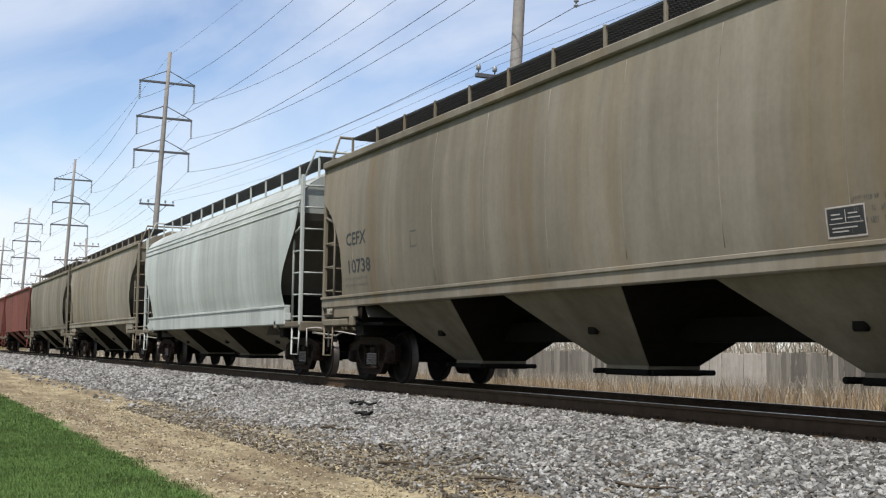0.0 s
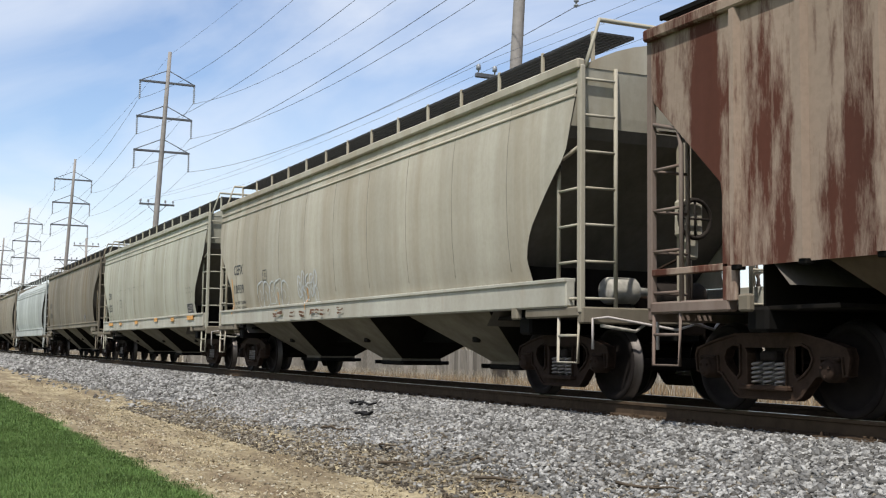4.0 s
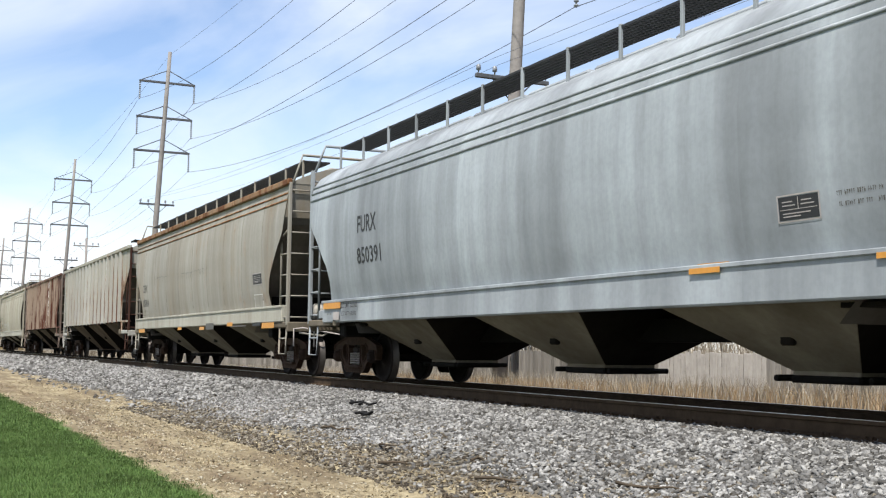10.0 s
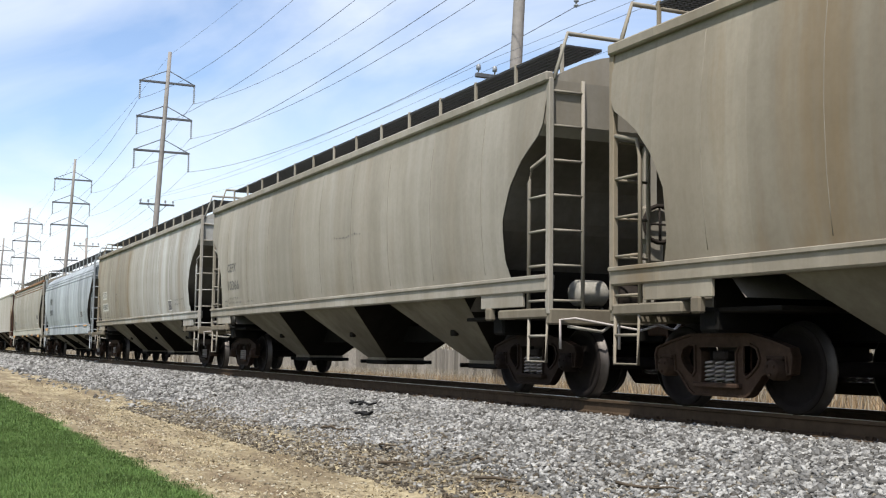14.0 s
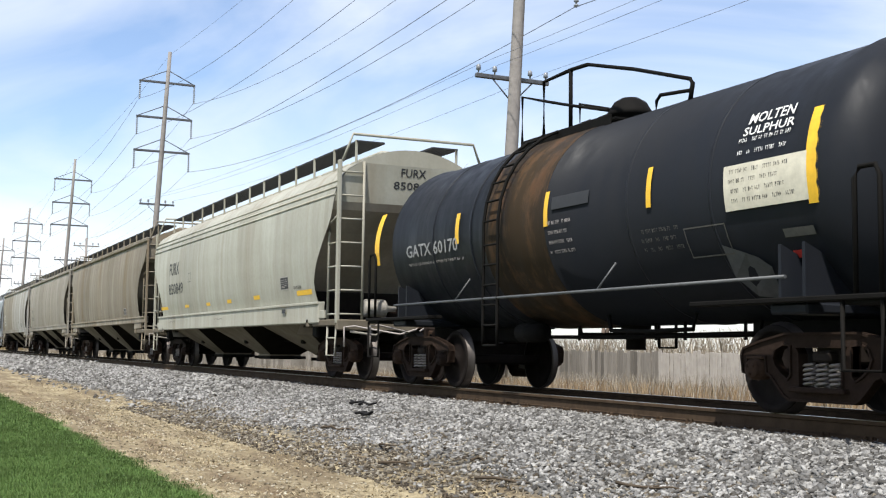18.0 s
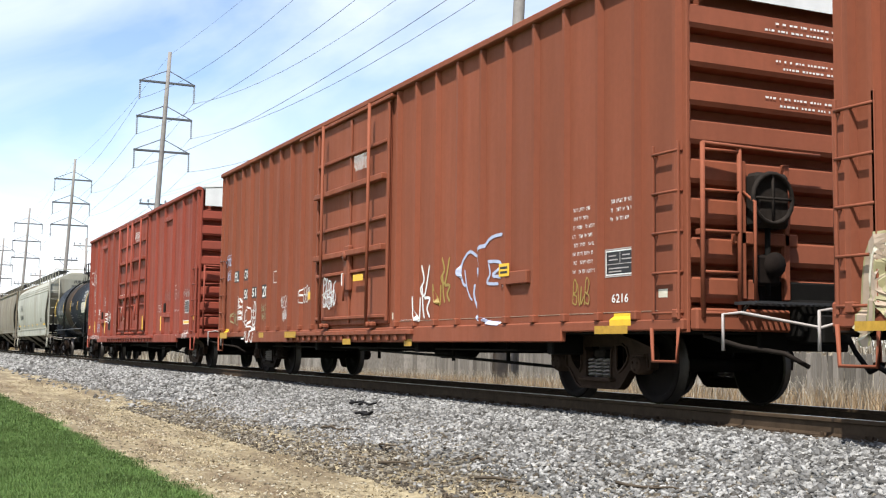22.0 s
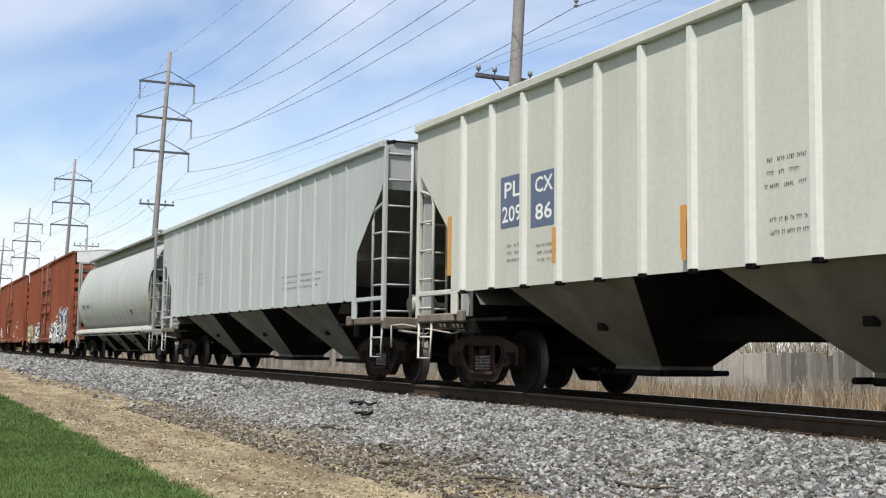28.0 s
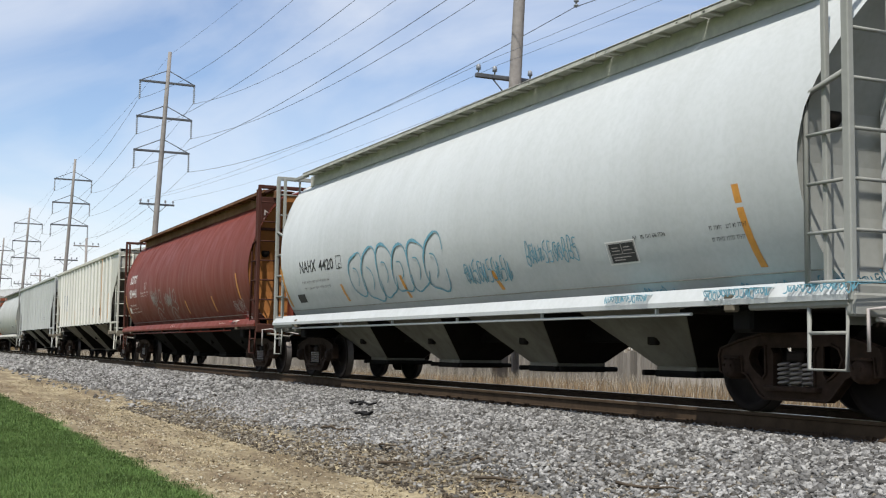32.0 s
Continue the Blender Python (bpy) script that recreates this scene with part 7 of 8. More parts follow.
def bold_tag(c, x0, x1, z0, z1, mat):
    """Three quick bold strokes, crossing, that spell nothing."""
    at, w, h = skin(c, (x0 + x1) / 2), x1 - x0, z1 - z0
    for path in ([(0.35, 1.0), (0.55, 0.72), (0.30, 0.55), (0.62, 0.44), (0.95, 0.98)], [(0.0, 0.42), (0.10, 0.05), (0.24, 0.0), (0.30, 0.40)], [(0.42, 0.60), (0.50, 0.20), (0.62, 0.0)], [(0.58, 0.38), (0.98, 0.36), (0.80, 0.18), (1.0, 0.02)]):
        g = Geo()
        ribbon(g, curve([(x0 + w * u, z0 + h * v) for u, v in path]), 0.045, at, 0.004 + proud())
        part("graffiti_tag", g, mat, c[0], "bold sprayed stroke", fix=False)


def twin_bars(c, x0, x1, z0, z1, mat):
    """A plain two-bar sign in place of a painted initial."""
    e = (x1 - x0) * 0.30
    w = face_of(c, x0)
    g, p = Geo(), 0.010 + proud()
    patch(g, x0, x0 + e, z0, z1, w, p, 2)
    part("painted_bar", g, mat, c[0], fix=False)
    part("painted_bar", patch(Geo(), x1 - e, x1, z0, z1, w, p, 2), mat, c[0], fix=False)


def end_word(c, text, y0, y1, z0, z1, mat, inset, tilt=0.143):
    """A word on the trailing end of a wagon."""
    v, f = words(text, 1.0)
    ax, bx = min(p[0] for p in v), max(p[0] for p in v)
    az, bz = min(p[1] for p in v), max(p[1] for p in v)
    g = Geo().add([(c[2] - inset - tilt * (z1 - z0) * (1 - (q - az) / (bz - az)), y0 + (p - ax) / (bx - ax) * (y1 - y0), z0 + (q - az) / (bz - az) * (z1 - z0)) for p, q in v], f)
    part("lettering", g, mat, c[0], fix=False)


def end_print(c, rows, mat):
    """Stencilled lines on the trailing end, too small to read."""
    for y0, y1, z in rows:
        g, y = Geo(), y0
        while y < y1:
            b = min(y1, y + MARK_RNG.uniform(0.015, 0.05))
            g.add([(c[2] + 0.013, y, z), (c[2] + 0.013, b, z), (c[2] + 0.013, b, z + 0.022), (c[2] + 0.013, y, z + 0.022)], [(0, 1, 2, 3)])
            y = b + MARK_RNG.choice((0.018, 0.018, 0.05))
        tagged(part("small_print", g, mat, c[0], fix=False), kind="stuff")


def bubbles(c, x0, x1, z0, z1, mat):
    """A row of plump sprayed outlines, each with a heavier edge and a short inner mark."""
    at, high, R = skin(c, (x0 + x1) / 2), z1 - z0, MARK_RNG
    n = max(3, round((x1 - x0) / (high * 0.80)))
    cell = (x1 - x0) / n
    for i in range(n):
        g = Geo()
        xm, zm = x0 + cell * (i + 0.5), z0 + high * R.uniform(0.44, 0.54)
        rx, rz, ph = cell * R.uniform(0.50, 0.60), high * R.uniform(0.42, 0.52), R.uniform(0, 6)
        pts = []
        for k in range(30):
            a = 0.4 + k * 2 * math.pi / 30 * 0.93
            q = (abs(math.cos(a)) ** 3 + abs(math.sin(a)) ** 3) ** (-1 / 3) * (1 + 0.10 * math.sin(3 * a + ph))
            pts.append((xm + rx * q * math.cos(a) + 0.08 * rz * math.sin(a), zm + rz * q * math.sin(a)))
        p = 0.006 + 0.004 * (i % 2)
        w = max(0.018, high * 0.030)
        ribbon(g, pts, w, at, p)
        ribbon(g, pts[5:15], w * 2.0, at, p + 0.003)
        ribbon(g, curve([(xm - rx * 0.35, zm + rz * 0.35), (xm + rx * 0.1, zm + rz * R.uniform(0.1, 0.3)), (xm + rx * 0.25, zm - rz * 0.15), (xm - rx * 0.1, zm - rz * R.uniform(0.3, 0.6))]), w * 0.9, at, p + 0.003)
        part("graffiti_tag", g, mat, c[0], "plump sprayed outline", fix=False)


def scrawl(c, x0, x1, z0, z1, mat):
    """A dense knot of strokes beside a ring, with an arch and a pointer below."""
    at, w, h, R = skin(c, x0), x1 - x0, z1 - z0, MARK_RNG
    g = Geo()
    for k in range(11):
        xa, za = x0 + w * R.uniform(0.0, 0.40), z0 + h * R.uniform(0.62, 0.95)
        ribbon(g, curve([(xa, za), (xa + w * R.uniform(0.05, 0.14), za - h * 0.25), (xa + w * R.uniform(0.1, 0.2), za + h * R.uniform(-0.1, 0.05)), (xa + w * 0.22, za - h * R.uniform(0.2, 0.35))]), 0.034, at, 0.005 + 0.003 * k)
    part("graffiti_tag", g, mat, c[0], "dense sprayed scribble", fix=False)
    for path in ([(0.52, 1.0), (0.50, 0.78), (0.58, 0.58), (0.55, 0.92)], [(0.95, 0.78), (0.86, 0.92), (0.74, 0.82), (0.72, 0.62), (0.82, 0.52), (0.93, 0.60), (0.94, 0.76)], [(0.90, 0.52), (1.0, 0.36), (0.88, 0.30)],
                 [(0.32, 0.0), (0.33, 0.22), (0.46, 0.36), (0.62, 0.36), (0.86, 0.20)], [(0.52, 0.0), (0.56, 0.22), (0.62, 0.10), (0.72, 0.02)]):
        g = Geo()
        ribbon(g, curve([(x0 + w * u, z0 + h * v) for u, v in path]), 0.040, at, 0.006)
        part("graffiti_tag", g, mat, c[0], "sprayed stroke", fix=False)


def dark_end(c, mat):
    """A dark panel across the upper trailing end."""
    part("end_panel", Geo().cbox(c[2] - 0.34, c[2] - 0.30, -1.36, 1.36, 3.25, 4.02, 0.01), mat, c[0], "dark brown upper end panel")


def placard_shape(c, x0, x1, z0, z1, mat):
    """An upright diamond with a torn corner, sprayed over."""
    w = face_of(c, x0)
    xm, zm = (x0 + x1) / 2, (z0 + z1) / 2
    pts = [(x0 + 0.05, z1), (xm + 0.05, z1 - 0.1), (x1 - 0.12, zm + 0.12), (x1, zm + 0.02), (xm + 0.1, z0), (x0 + 0.1, z0 + 0.03), (x0, zm - 0.05)]
    part("sprayed_diamond", Geo().add([(x, -w(z) - 0.008, z) for x, z in pts], [tuple(range(7))]), mat, c[0], fix=False)


fit_word(c10738, "CEFX", -7.06, -6.11, 2.40, 2.63, M_INK)
fit_word(c10738, "10738", -6.98, -5.93, 1.91, 2.15, M_INK)
frame_box(c10738, -4.21, -3.96, 2.19, 2.44, M_FADED)
plate(c10738, 4.80, 5.22, 1.61, 1.84, M_INK, "consolidated_stencil")
print_block(c10738, -7.21, -5.88, 1.62, 1.85, M_FADED)
print_block(c10738, 5.08, 6.21, 1.66, 1.94, M_FADED)
fit_word(c10235, "CEFX", -6.77, -6.09, 2.27, 2.50, M_INK)
fit_word(c10235, "10235", -6.81, -6.00, 1.82, 2.07, M_INK)
frame_box(c10235, -4.37, -4.08, 1.93, 2.19, M_INK)
fit_word(c10235, "C", -4.28, -4.15, 2.02, 2.10, M_INK)
print_block(c10235, -6.85, -6.00, 1.45, 1.68, M_FADED)
plate(c10235, -6.62, -5.72, 1.30, 1.41, M_ORANGE, "reflector")
plate(c10235, -4.37, -3.90, 1.30, 1.39, M_ORANGE, "reflector")
plate(c10235, -1.40, -0.92, 1.30, 1.41, M_ORANGE, "reflector")
plate(c10235, 6.28, 7.03, 1.31, 1.45, M_ORANGE, "reflector")
plate(c10235, 4.20, 4.62, 1.30, 1.41, M_ORANGE, "reflector")
plate(c10235, 1.80, 2.30, 1.33, 1.47, M_ORANGE, "reflector")
plate(c10235, 6.06, 6.74, 1.50, 1.75, M_INK, "consolidated_stencil")
print_block(c10235, 6.03, 6.81, 1.98, 2.22, M_FADED)
print_block(c10235, -5.26, -3.69, 1.06, 1.14, M_FADED)
scuffs(c10235, -4.69, -2.90, 2.49, 2.55, M_FADED)
scuffs(c10235, -2.83, -0.05, 2.51, 2.56, M_FADED)
fit_word(c10939, "CEFX", -6.93, -6.17, 2.27, 2.50, M_INK)
fit_word(c10939, "10939", -6.96, -6.15, 1.83, 2.04, M_INK)
frame_box(c10939, -4.57, -4.27, 2.04, 2.27, M_INK)
fit_word(c10939, "C", -4.47, -4.33, 2.12, 2.20, M_INK)
fit_word(c10939, "LD LMT  223800", -6.99, -6.07, 1.59, 1.66, M_INK)
fit_word(c10939, "LT WT   62200", -6.99, -6.10, 1.47, 1.54, M_INK)
plate(c10939, -7.16, -7.09, 1.36, 2.19, M_ORANGE, "reflector")
plate(c10939, -3.56, -3.52, 1.35, 1.76, M_ORANGE, "reflector")
plate(c10939, -1.62, -1.58, 1.33, 1.77, M_ORANGE, "reflector")
bubbles(c10939, -4.99, -2.82, 1.46, 2.01, M_SILVER)
tag(c10939, -2.19, -0.92, 1.49, 2.08, M_SILVER)
rust_run(c10939, -3.74, 0.32, 1.14, 1.33, M_RUSTMARK)
twin_bars(cbrown, 3.27, 3.76, 3.53, 3.90, M_WHITE)
twin_bars(cbrown, 3.30, 3.78, 3.05, 3.41, M_WHITE)
twin_bars(cbrown, 3.33, 3.81, 2.57, 2.93, M_WHITE)
twin_bars(cbrown, 3.35, 3.84, 2.09, 2.45, M_WHITE)
frame_box(cbrown, 1.38, 1.93, 1.47, 1.85, M_WHITE)
frame_box(cbrown, 2.34, 2.80, 1.48, 1.82, M_WHITE)
twin_bars(catgx, 3.50, 3.86, 3.47, 3.89, M_WHITE)
twin_bars(catgx, 3.50, 3.87, 2.92, 3.32, M_WHITE)
twin_bars(catgx, 3.51, 3.88, 2.36, 2.75, M_WHITE)
twin_bars(catgx, 3.52, 3.88, 1.79, 2.20, M_WHITE)
fit_word(catgx, "AT", -6.75, -6.43, 2.31, 2.51, M_INK)
fit_word(catgx, "GX", -5.94, -5.63, 2.33, 2.55, M_INK)
fit_word(catgx, "47", -6.79, -6.44, 1.86, 2.10, M_INK)
fit_word(catgx, "347", -5.99, -5.37, 1.85, 2.08, M_INK)
print_block(catgx, -6.83, -6.36, 1.43, 1.70, M_FADED)
print_block(catgx, -5.98, -5.45, 1.43, 1.69, M_FADED)
print_block(catgx, -4.97, -4.54, 1.47, 1.55, M_INK)
frame_box(catgx, 1.53, 1.97, 1.49, 1.84, M_WHITE)
plate(catgx, 2.51, 2.90, 1.49, 1.82, M_INK, "consolidated_stencil")
plate(catgx, 6.37, 6.62, 1.47, 1.55, M_WHITE, "white_marking")
plate(catgx, -3.94, -3.57, 1.46, 1.59, M_INK, "defect_card_holder")
fit_word(c10084, "CEFX", -6.87, -6.13, 2.28, 2.52, M_FADED)
fit_word(c10084, "10084", -6.90, -6.01, 1.82, 2.06, M_FADED)
print_block(c10084, -6.98, -6.03, 1.46, 1.73, M_FADED)
plate(c10084, -7.36, -6.40, 1.01, 1.12, M_ORANGE, "reflector")
plate(c10084, 5.95, 6.64, 1.99, 2.21, M_INK, "consolidated_stencil")
frame_box(c10084, 5.98, 6.65, 1.46, 1.76, M_WHITE)
plate(c10084, 6.77, 7.68, 1.00, 1.12, M_ORANGE, "reflector")
plate(c10084, 3.83, 4.34, 1.08, 1.17, M_ORANGE, "reflector")
plate(c10084, 1.02, 1.53, 1.02, 1.10, M_ORANGE, "reflector")
plate(c10084, -1.59, -1.10, 1.04, 1.12, M_ORANGE, "reflector")
plate(c10084, 6.03, 6.67, 1.06, 1.13, M_INK, "stencil_line")
plate(c10084, 1.69, 2.52, 1.02, 1.18, M_FADED, "stencil_line")
plate(c10084, 4.18, 5.49, 1.06, 1.09, M_FADED, "stencil_line")
scuffs(c10084, -1.35, 1.72, 2.58, 2.64, M_FADED)
scuffs(c10084, -4.94, -2.83, 2.63, 2.69, M_FADED)
fit_word(c391, "FURX", -5.54, -4.68, 2.59, 2.89, M_INK)
fit_word(c391, "850391", -5.57, -4.47, 2.05, 2.34, M_INK)
plate(c391, -7.27, -6.35, 1.31, 1.42, M_ORANGE, "reflector")
fit_word(c391, "LD LMT 223500", -6.28, -5.50, 1.31, 1.40, M_INK)
fit_word(c391, "LT WT 62500", -6.28, -5.56, 1.17, 1.25, M_INK)
plate(c391, -6.72, -6.42, 1.10, 1.25, M_GREYTAG, "stencil_line")
print_block(c391, -7.08, -6.85, 1.16, 1.25, M_FADED)
plate(c391, 5.17, 5.68, 1.80, 2.01, M_INK, "consolidated_stencil")
plate(c391, 6.37, 7.27, 1.38, 1.48, M_ORANGE, "reflector")
plate(c391, 3.87, 4.36, 1.38, 1.49, M_ORANGE, "reflector")
print_block(c391, 5.89, 6.59, 1.82, 2.01, M_FADED)
plate(c10803, -6.99, -6.04, 2.31, 2.61, M_WHITEPATCH, "white_patch")
fit_word(c10803, "CEFX", -6.93, -6.12, 2.37, 2.57, M_INK)
plate(c10803, -6.99, -5.76, 1.87, 2.17, M_WHITEPATCH, "white_patch")
fit_word(c10803, "10803", -6.91, -5.85, 1.93, 2.13, M_INK)
print_block(c10803, -6.89, -5.70, 1.54, 1.79, M_INK)
frame_box(c10803, -4.16, -3.87, 2.19, 2.43, M_INK)
fit_word(c10803, "C", -4.05, -3.93, 2.24, 2.32, M_INK)
plate(c10803, 4.87, 5.26, 1.65, 1.90, M_INK, "consolidated_stencil")
frame_box(c10803, 4.83, 5.30, 1.62, 1.93, M_WHITE)
print_block(c10803, 5.61, 6.73, 1.70, 1.94, M_FADED)
fit_word(c10366, "CEFX", -6.76, -6.01, 2.37, 2.57, M_FADED)
fit_word(c10366, "10366", -6.75, -5.78, 1.94, 2.16, M_FADED)
print_block(c10366, -6.75, -5.59, 1.57, 1.78, M_FADED)
frame_box(c10366, -7.16, -6.92, 1.58, 1.70, M_FADED)
scuffs(c10366, 0.86, 2.20, 2.55, 2.59, M_INK)
scuffs(c10366, -5.16, -4.71, 1.60, 1.73, M_FADED)
plate(cA, 4.87, 5.34, 1.66, 1.86, M_INK, "consolidated_stencil")
print_block(cA, 5.83, 6.58, 1.73, 1.94, M_FADED)
fit_word(c849, "FURX", -5.83, -4.60, 2.62, 2.97, M_INK)
fit_word(c849, "850849", -5.95, -4.12, 2.07, 2.38, M_INK)
frame_box(c849, -3.45, -3.16, 2.34, 2.59, M_FADED)
plate(c849, 5.98, 6.92, 1.63, 1.73, M_YELLOW, "reflector")
plate(c849, 2.85, 3.34, 1.65, 1.74, M_YELLOW, "reflector")
plate(c849, 0.52, 0.91, 1.64, 1.73, M_YELLOW, "reflector")
plate(c849, -1.58, -1.19, 1.64, 1.72, M_YELLOW, "reflector")
plate(c849, -4.03, -3.56, 1.66, 1.73, M_YELLOW, "reflector")
plate(c849, -7.21, -6.25, 1.66, 1.75, M_YELLOW, "reflector")
plate(c849, 4.98, 5.48, 1.80, 2.03, M_INK, "consolidated_stencil")
fit_word(c849, "CU FT 5200", 5.82, 6.30, 1.77, 1.83, M_INK)
print_block(c849, -5.84, -4.91, 1.21, 1.41, M_FADED)
print_block(c849, -0.49, 0.30, 1.24, 1.31, M_FADED)
plate(c849, 5.22, 5.47, 1.29, 1.37, M_INK, "stencil_line")
fit_word(ctank, "GATX 60170", -4.38, -2.49, 2.05, 2.25, M_GREYLETTER)
print_block(ctank, -4.38, -2.33, 1.83, 1.97, M_GREYTAG)
plate(ctank, -5.75, -5.55, 2.01, 2.90, M_YELLOW, "reflector")
plate(ctank, -2.56, -2.44, 2.15, 2.60, M_YELLOW, "reflector")
plate(ctank, 0.05, 0.15, 2.17, 2.62, M_YELLOW, "reflector")
plate(ctank, 2.31, 2.40, 2.18, 2.63, M_YELLOW, "reflector")
plate(ctank, 4.82, 4.97, 1.96, 2.86, M_YELLOW, "reflector")
plate(ctank, 3.65, 4.83, 2.00, 2.45, M_CREAM, "data_sheet")
fit_word(ctank, "MOLTEN", 3.90, 4.55, 2.85, 2.96, M_WHITE)
fit_word(ctank, "SULPHUR", 3.87, 4.60, 2.73, 2.82, M_WHITE)
print_block(ctank, 3.81, 4.66, 2.47, 2.72, M_WHITE)
plate(ctank, 0.24, 1.11, 2.37, 2.53, M_INK, "marking")
print_block(ctank, 0.10, 0.78, 1.75, 2.24, M_GREYTAG)
print_block(ctank, 2.11, 2.99, 1.66, 1.96, M_FADED)
frame_box(ctank, 2.91, 3.59, 1.59, 1.90, M_FADED)
plate(ctank, 4.41, 4.60, 1.50, 1.57, M_REDMARK, "marking")
plate(ctank, 4.39, 4.80, 1.69, 1.77, M_FADED, "marking")
fit_word(cLW, "LW", -8.34, -7.76, 2.24, 2.47, M_WHITE)
fit_word(cLW, "50", -8.21, -7.78, 1.77, 1.99, M_WHITE)
fit_word(cLW, "384", -7.24, -6.58, 1.76, 1.99, M_WHITE)
print_block(cLW, -7.41, -6.54, 1.41, 1.65, M_WHITE)
plate(cLW, -7.74, -7.62, 1.08, 1.52, M_YELLOW, "reflector")
plate(cLW, -5.32, -5.18, 1.04, 1.50, M_YELLOW, "reflector")
plate(cLW, -2.73, -2.61, 1.07, 1.54, M_YELLOW, "reflector")
plate(cLW, 7.43, 7.55, 1.15, 1.62, M_YELLOW, "reflector")
plate(cLW, 5.01, 5.15, 1.05, 1.47, M_YELLOW, "reflector")
plate(cLW, 2.45, 2.62, 1.09, 1.54, M_YELLOW, "reflector")
plate(cLW, 8.98, 9.34, 1.30, 1.41, M_YELLOW, "step_marker")
plate(cLW, -9.14, -8.87, 1.26, 1.37, M_YELLOW, "step_marker")
frame_box(cLW, -8.53, -7.77, 1.22, 1.33, M_YELLOW)
plate(cLW, 7.79, 8.62, 1.20, 1.31, M_WHITE, "marking")
plate(cLW, 7.84, 8.58, 1.22, 1.29, M_YELLOW, "marking_fill")
plate(cLW, 7.97, 8.46, 1.52, 1.85, M_INK, "consolidated_stencil")
frame_box(cLW, 7.97, 8.46, 1.52, 1.85, M_WHITE)
print_block(cLW, 6.62, 6.78, 1.87, 2.36, M_WHITE)
print_block(cLW, 7.26, 7.40, 1.87, 2.35, M_WHITE)
print_block(cLW, 4.30, 4.97, 1.57, 1.85, M_WHITE)
print_block(cLW, 6.62, 7.40, 1.52, 1.64, M_WHITE)
print_block(cLW, 7.10, 7.42, 0.85, 1.02, M_WHITE)
print_block(cLW, 7.90, 8.43, 1.05, 1.08, M_WHITE)
fit_word(cLW, "CLOSE THIS DOOR FIRST", -1.66, -0.72, 2.28, 2.35, M_WHITE)
fit_word(cLW, "OPEN  CLOSE", -1.38, -0.96, 2.14, 2.20, M_WHITE)
fit_word(cLW, "SEAL", -0.89, -0.65, 1.47, 1.53, M_WHITE)
plate(cLW, -1.47, -1.28, 1.72, 1.93, M_WHITE, "placard")
plate(cLW, -4.94, -4.27, 1.16, 1.57, M_GRIME, "vent_plate")
fit_word(cLW, "CLOSE AND LOCK", 0.92, 1.91, 4.22, 4.33, M_WHITE)
fit_word(cLW, "BOTH DOORS BEFORE", 0.80, 1.91, 4.12, 4.22, M_WHITE)
fit_word(cLW, "MOVING CAR", 1.05, 1.75, 4.01, 4.09, M_WHITE)
frame_box(cLW, -5.84, -5.54, 2.09, 2.38, M_WHITE)
fit_word(cLW, "F", -5.74, -5.61, 2.16, 2.26, M_WHITE)
print_block(cLW, -3.77, -3.55, 1.29, 1.38, M_WHITE)
tag(cLW, -9.16, -7.78, 2.96, 3.62, M_PALEROSE)
tag(cLW, -8.53, -7.69, 2.52, 2.86, M_PALEROSE)
tag(cLW, -5.25, -4.41, 1.40, 1.88, M_WHITE)
tag(cLW, -7.51, -6.73, 1.12, 1.42, M_BLUETAG)
tag(cLW, -8.68, -6.53, 0.83, 1.00, M_PALEROSE)
tag(cLW, -3.39, -2.87, 1.34, 1.99, M_PINKTAG)
tag(cLW, 7.93, 8.55, 0.81, 1.02, M_WHITE)
tag(cLW, 7.75, 8.63, 1.96, 2.16, M_GREYTAG)
tag(cLW, 5.23, 6.21, 1.90, 2.26, M_PINKTAG)
tag(cLW, 6.60, 7.20, 1.90, 2.21, M_PINKTAG)
fit_word(cF1, "FL", -8.20, -7.87, 2.14, 2.35, M_WHITE)
fit_word(cF1, "OX", -7.35, -6.99, 2.15, 2.36, M_WHITE)
fit_word(cF1, "50", -7.34, -7.00, 1.70, 1.90, M_WHITE)
fit_word(cF1, "51", -6.68, -6.38, 1.72, 1.91, M_WHITE)
fit_word(cF1, "20", -5.87, -5.48, 1.69, 1.93, M_WHITE)
fit_word(cF1, "203200", -6.71, -6.33, 1.37, 1.43, M_WHITE)
fit_word(cF1, "77800", -6.65, -6.34, 1.21, 1.28, M_WHITE)
plate(cF1, -6.71, -6.38, 0.95, 1.03, M_WHITE, "marking")
frame_box(cF1, -5.04, -4.76, 1.96, 2.21, M_WHITE)
for c, x0, x1, z0, z1 in ((cF1, -8.20, -7.87, 2.14, 2.35), (cF1, -7.35, -6.99, 2.15, 2.36), (cF1, -7.34, -7.00, 1.70, 1.90), (cF1, -6.68, -6.38, 1.72, 1.91), (cF1, -5.87, -5.48, 1.69, 1.93), (cF2, -7.37, -7.01, 2.13, 2.34), (cF2, -6.72, -6.31, 2.13, 2.34)):
    part("dark_backing", patch(Geo(), x0 - 0.03, x1 + 0.06, z0 - 0.03, z1 + 0.03, face_of(c, x0), 0.0008, 1), M_INK, c[0], fix=False)
plate(cF1, -8.96, -8.56, 0.92, 1.02, M_YELLOW, "step_marker")
plate(cF1, -3.75, -3.02, 0.79, 0.91, M_YELLOW, "reflector")
plate(cF1, -5.87, -5.52, 0.80, 0.91, M_YELLOW, "reflector")
plate(cF1, -0.41, -0.01, 0.66, 0.76, M_YELLOW, "reflector")
plate(cF1, 2.24, 2.54, 0.64, 0.75, M_YELLOW, "reflector")
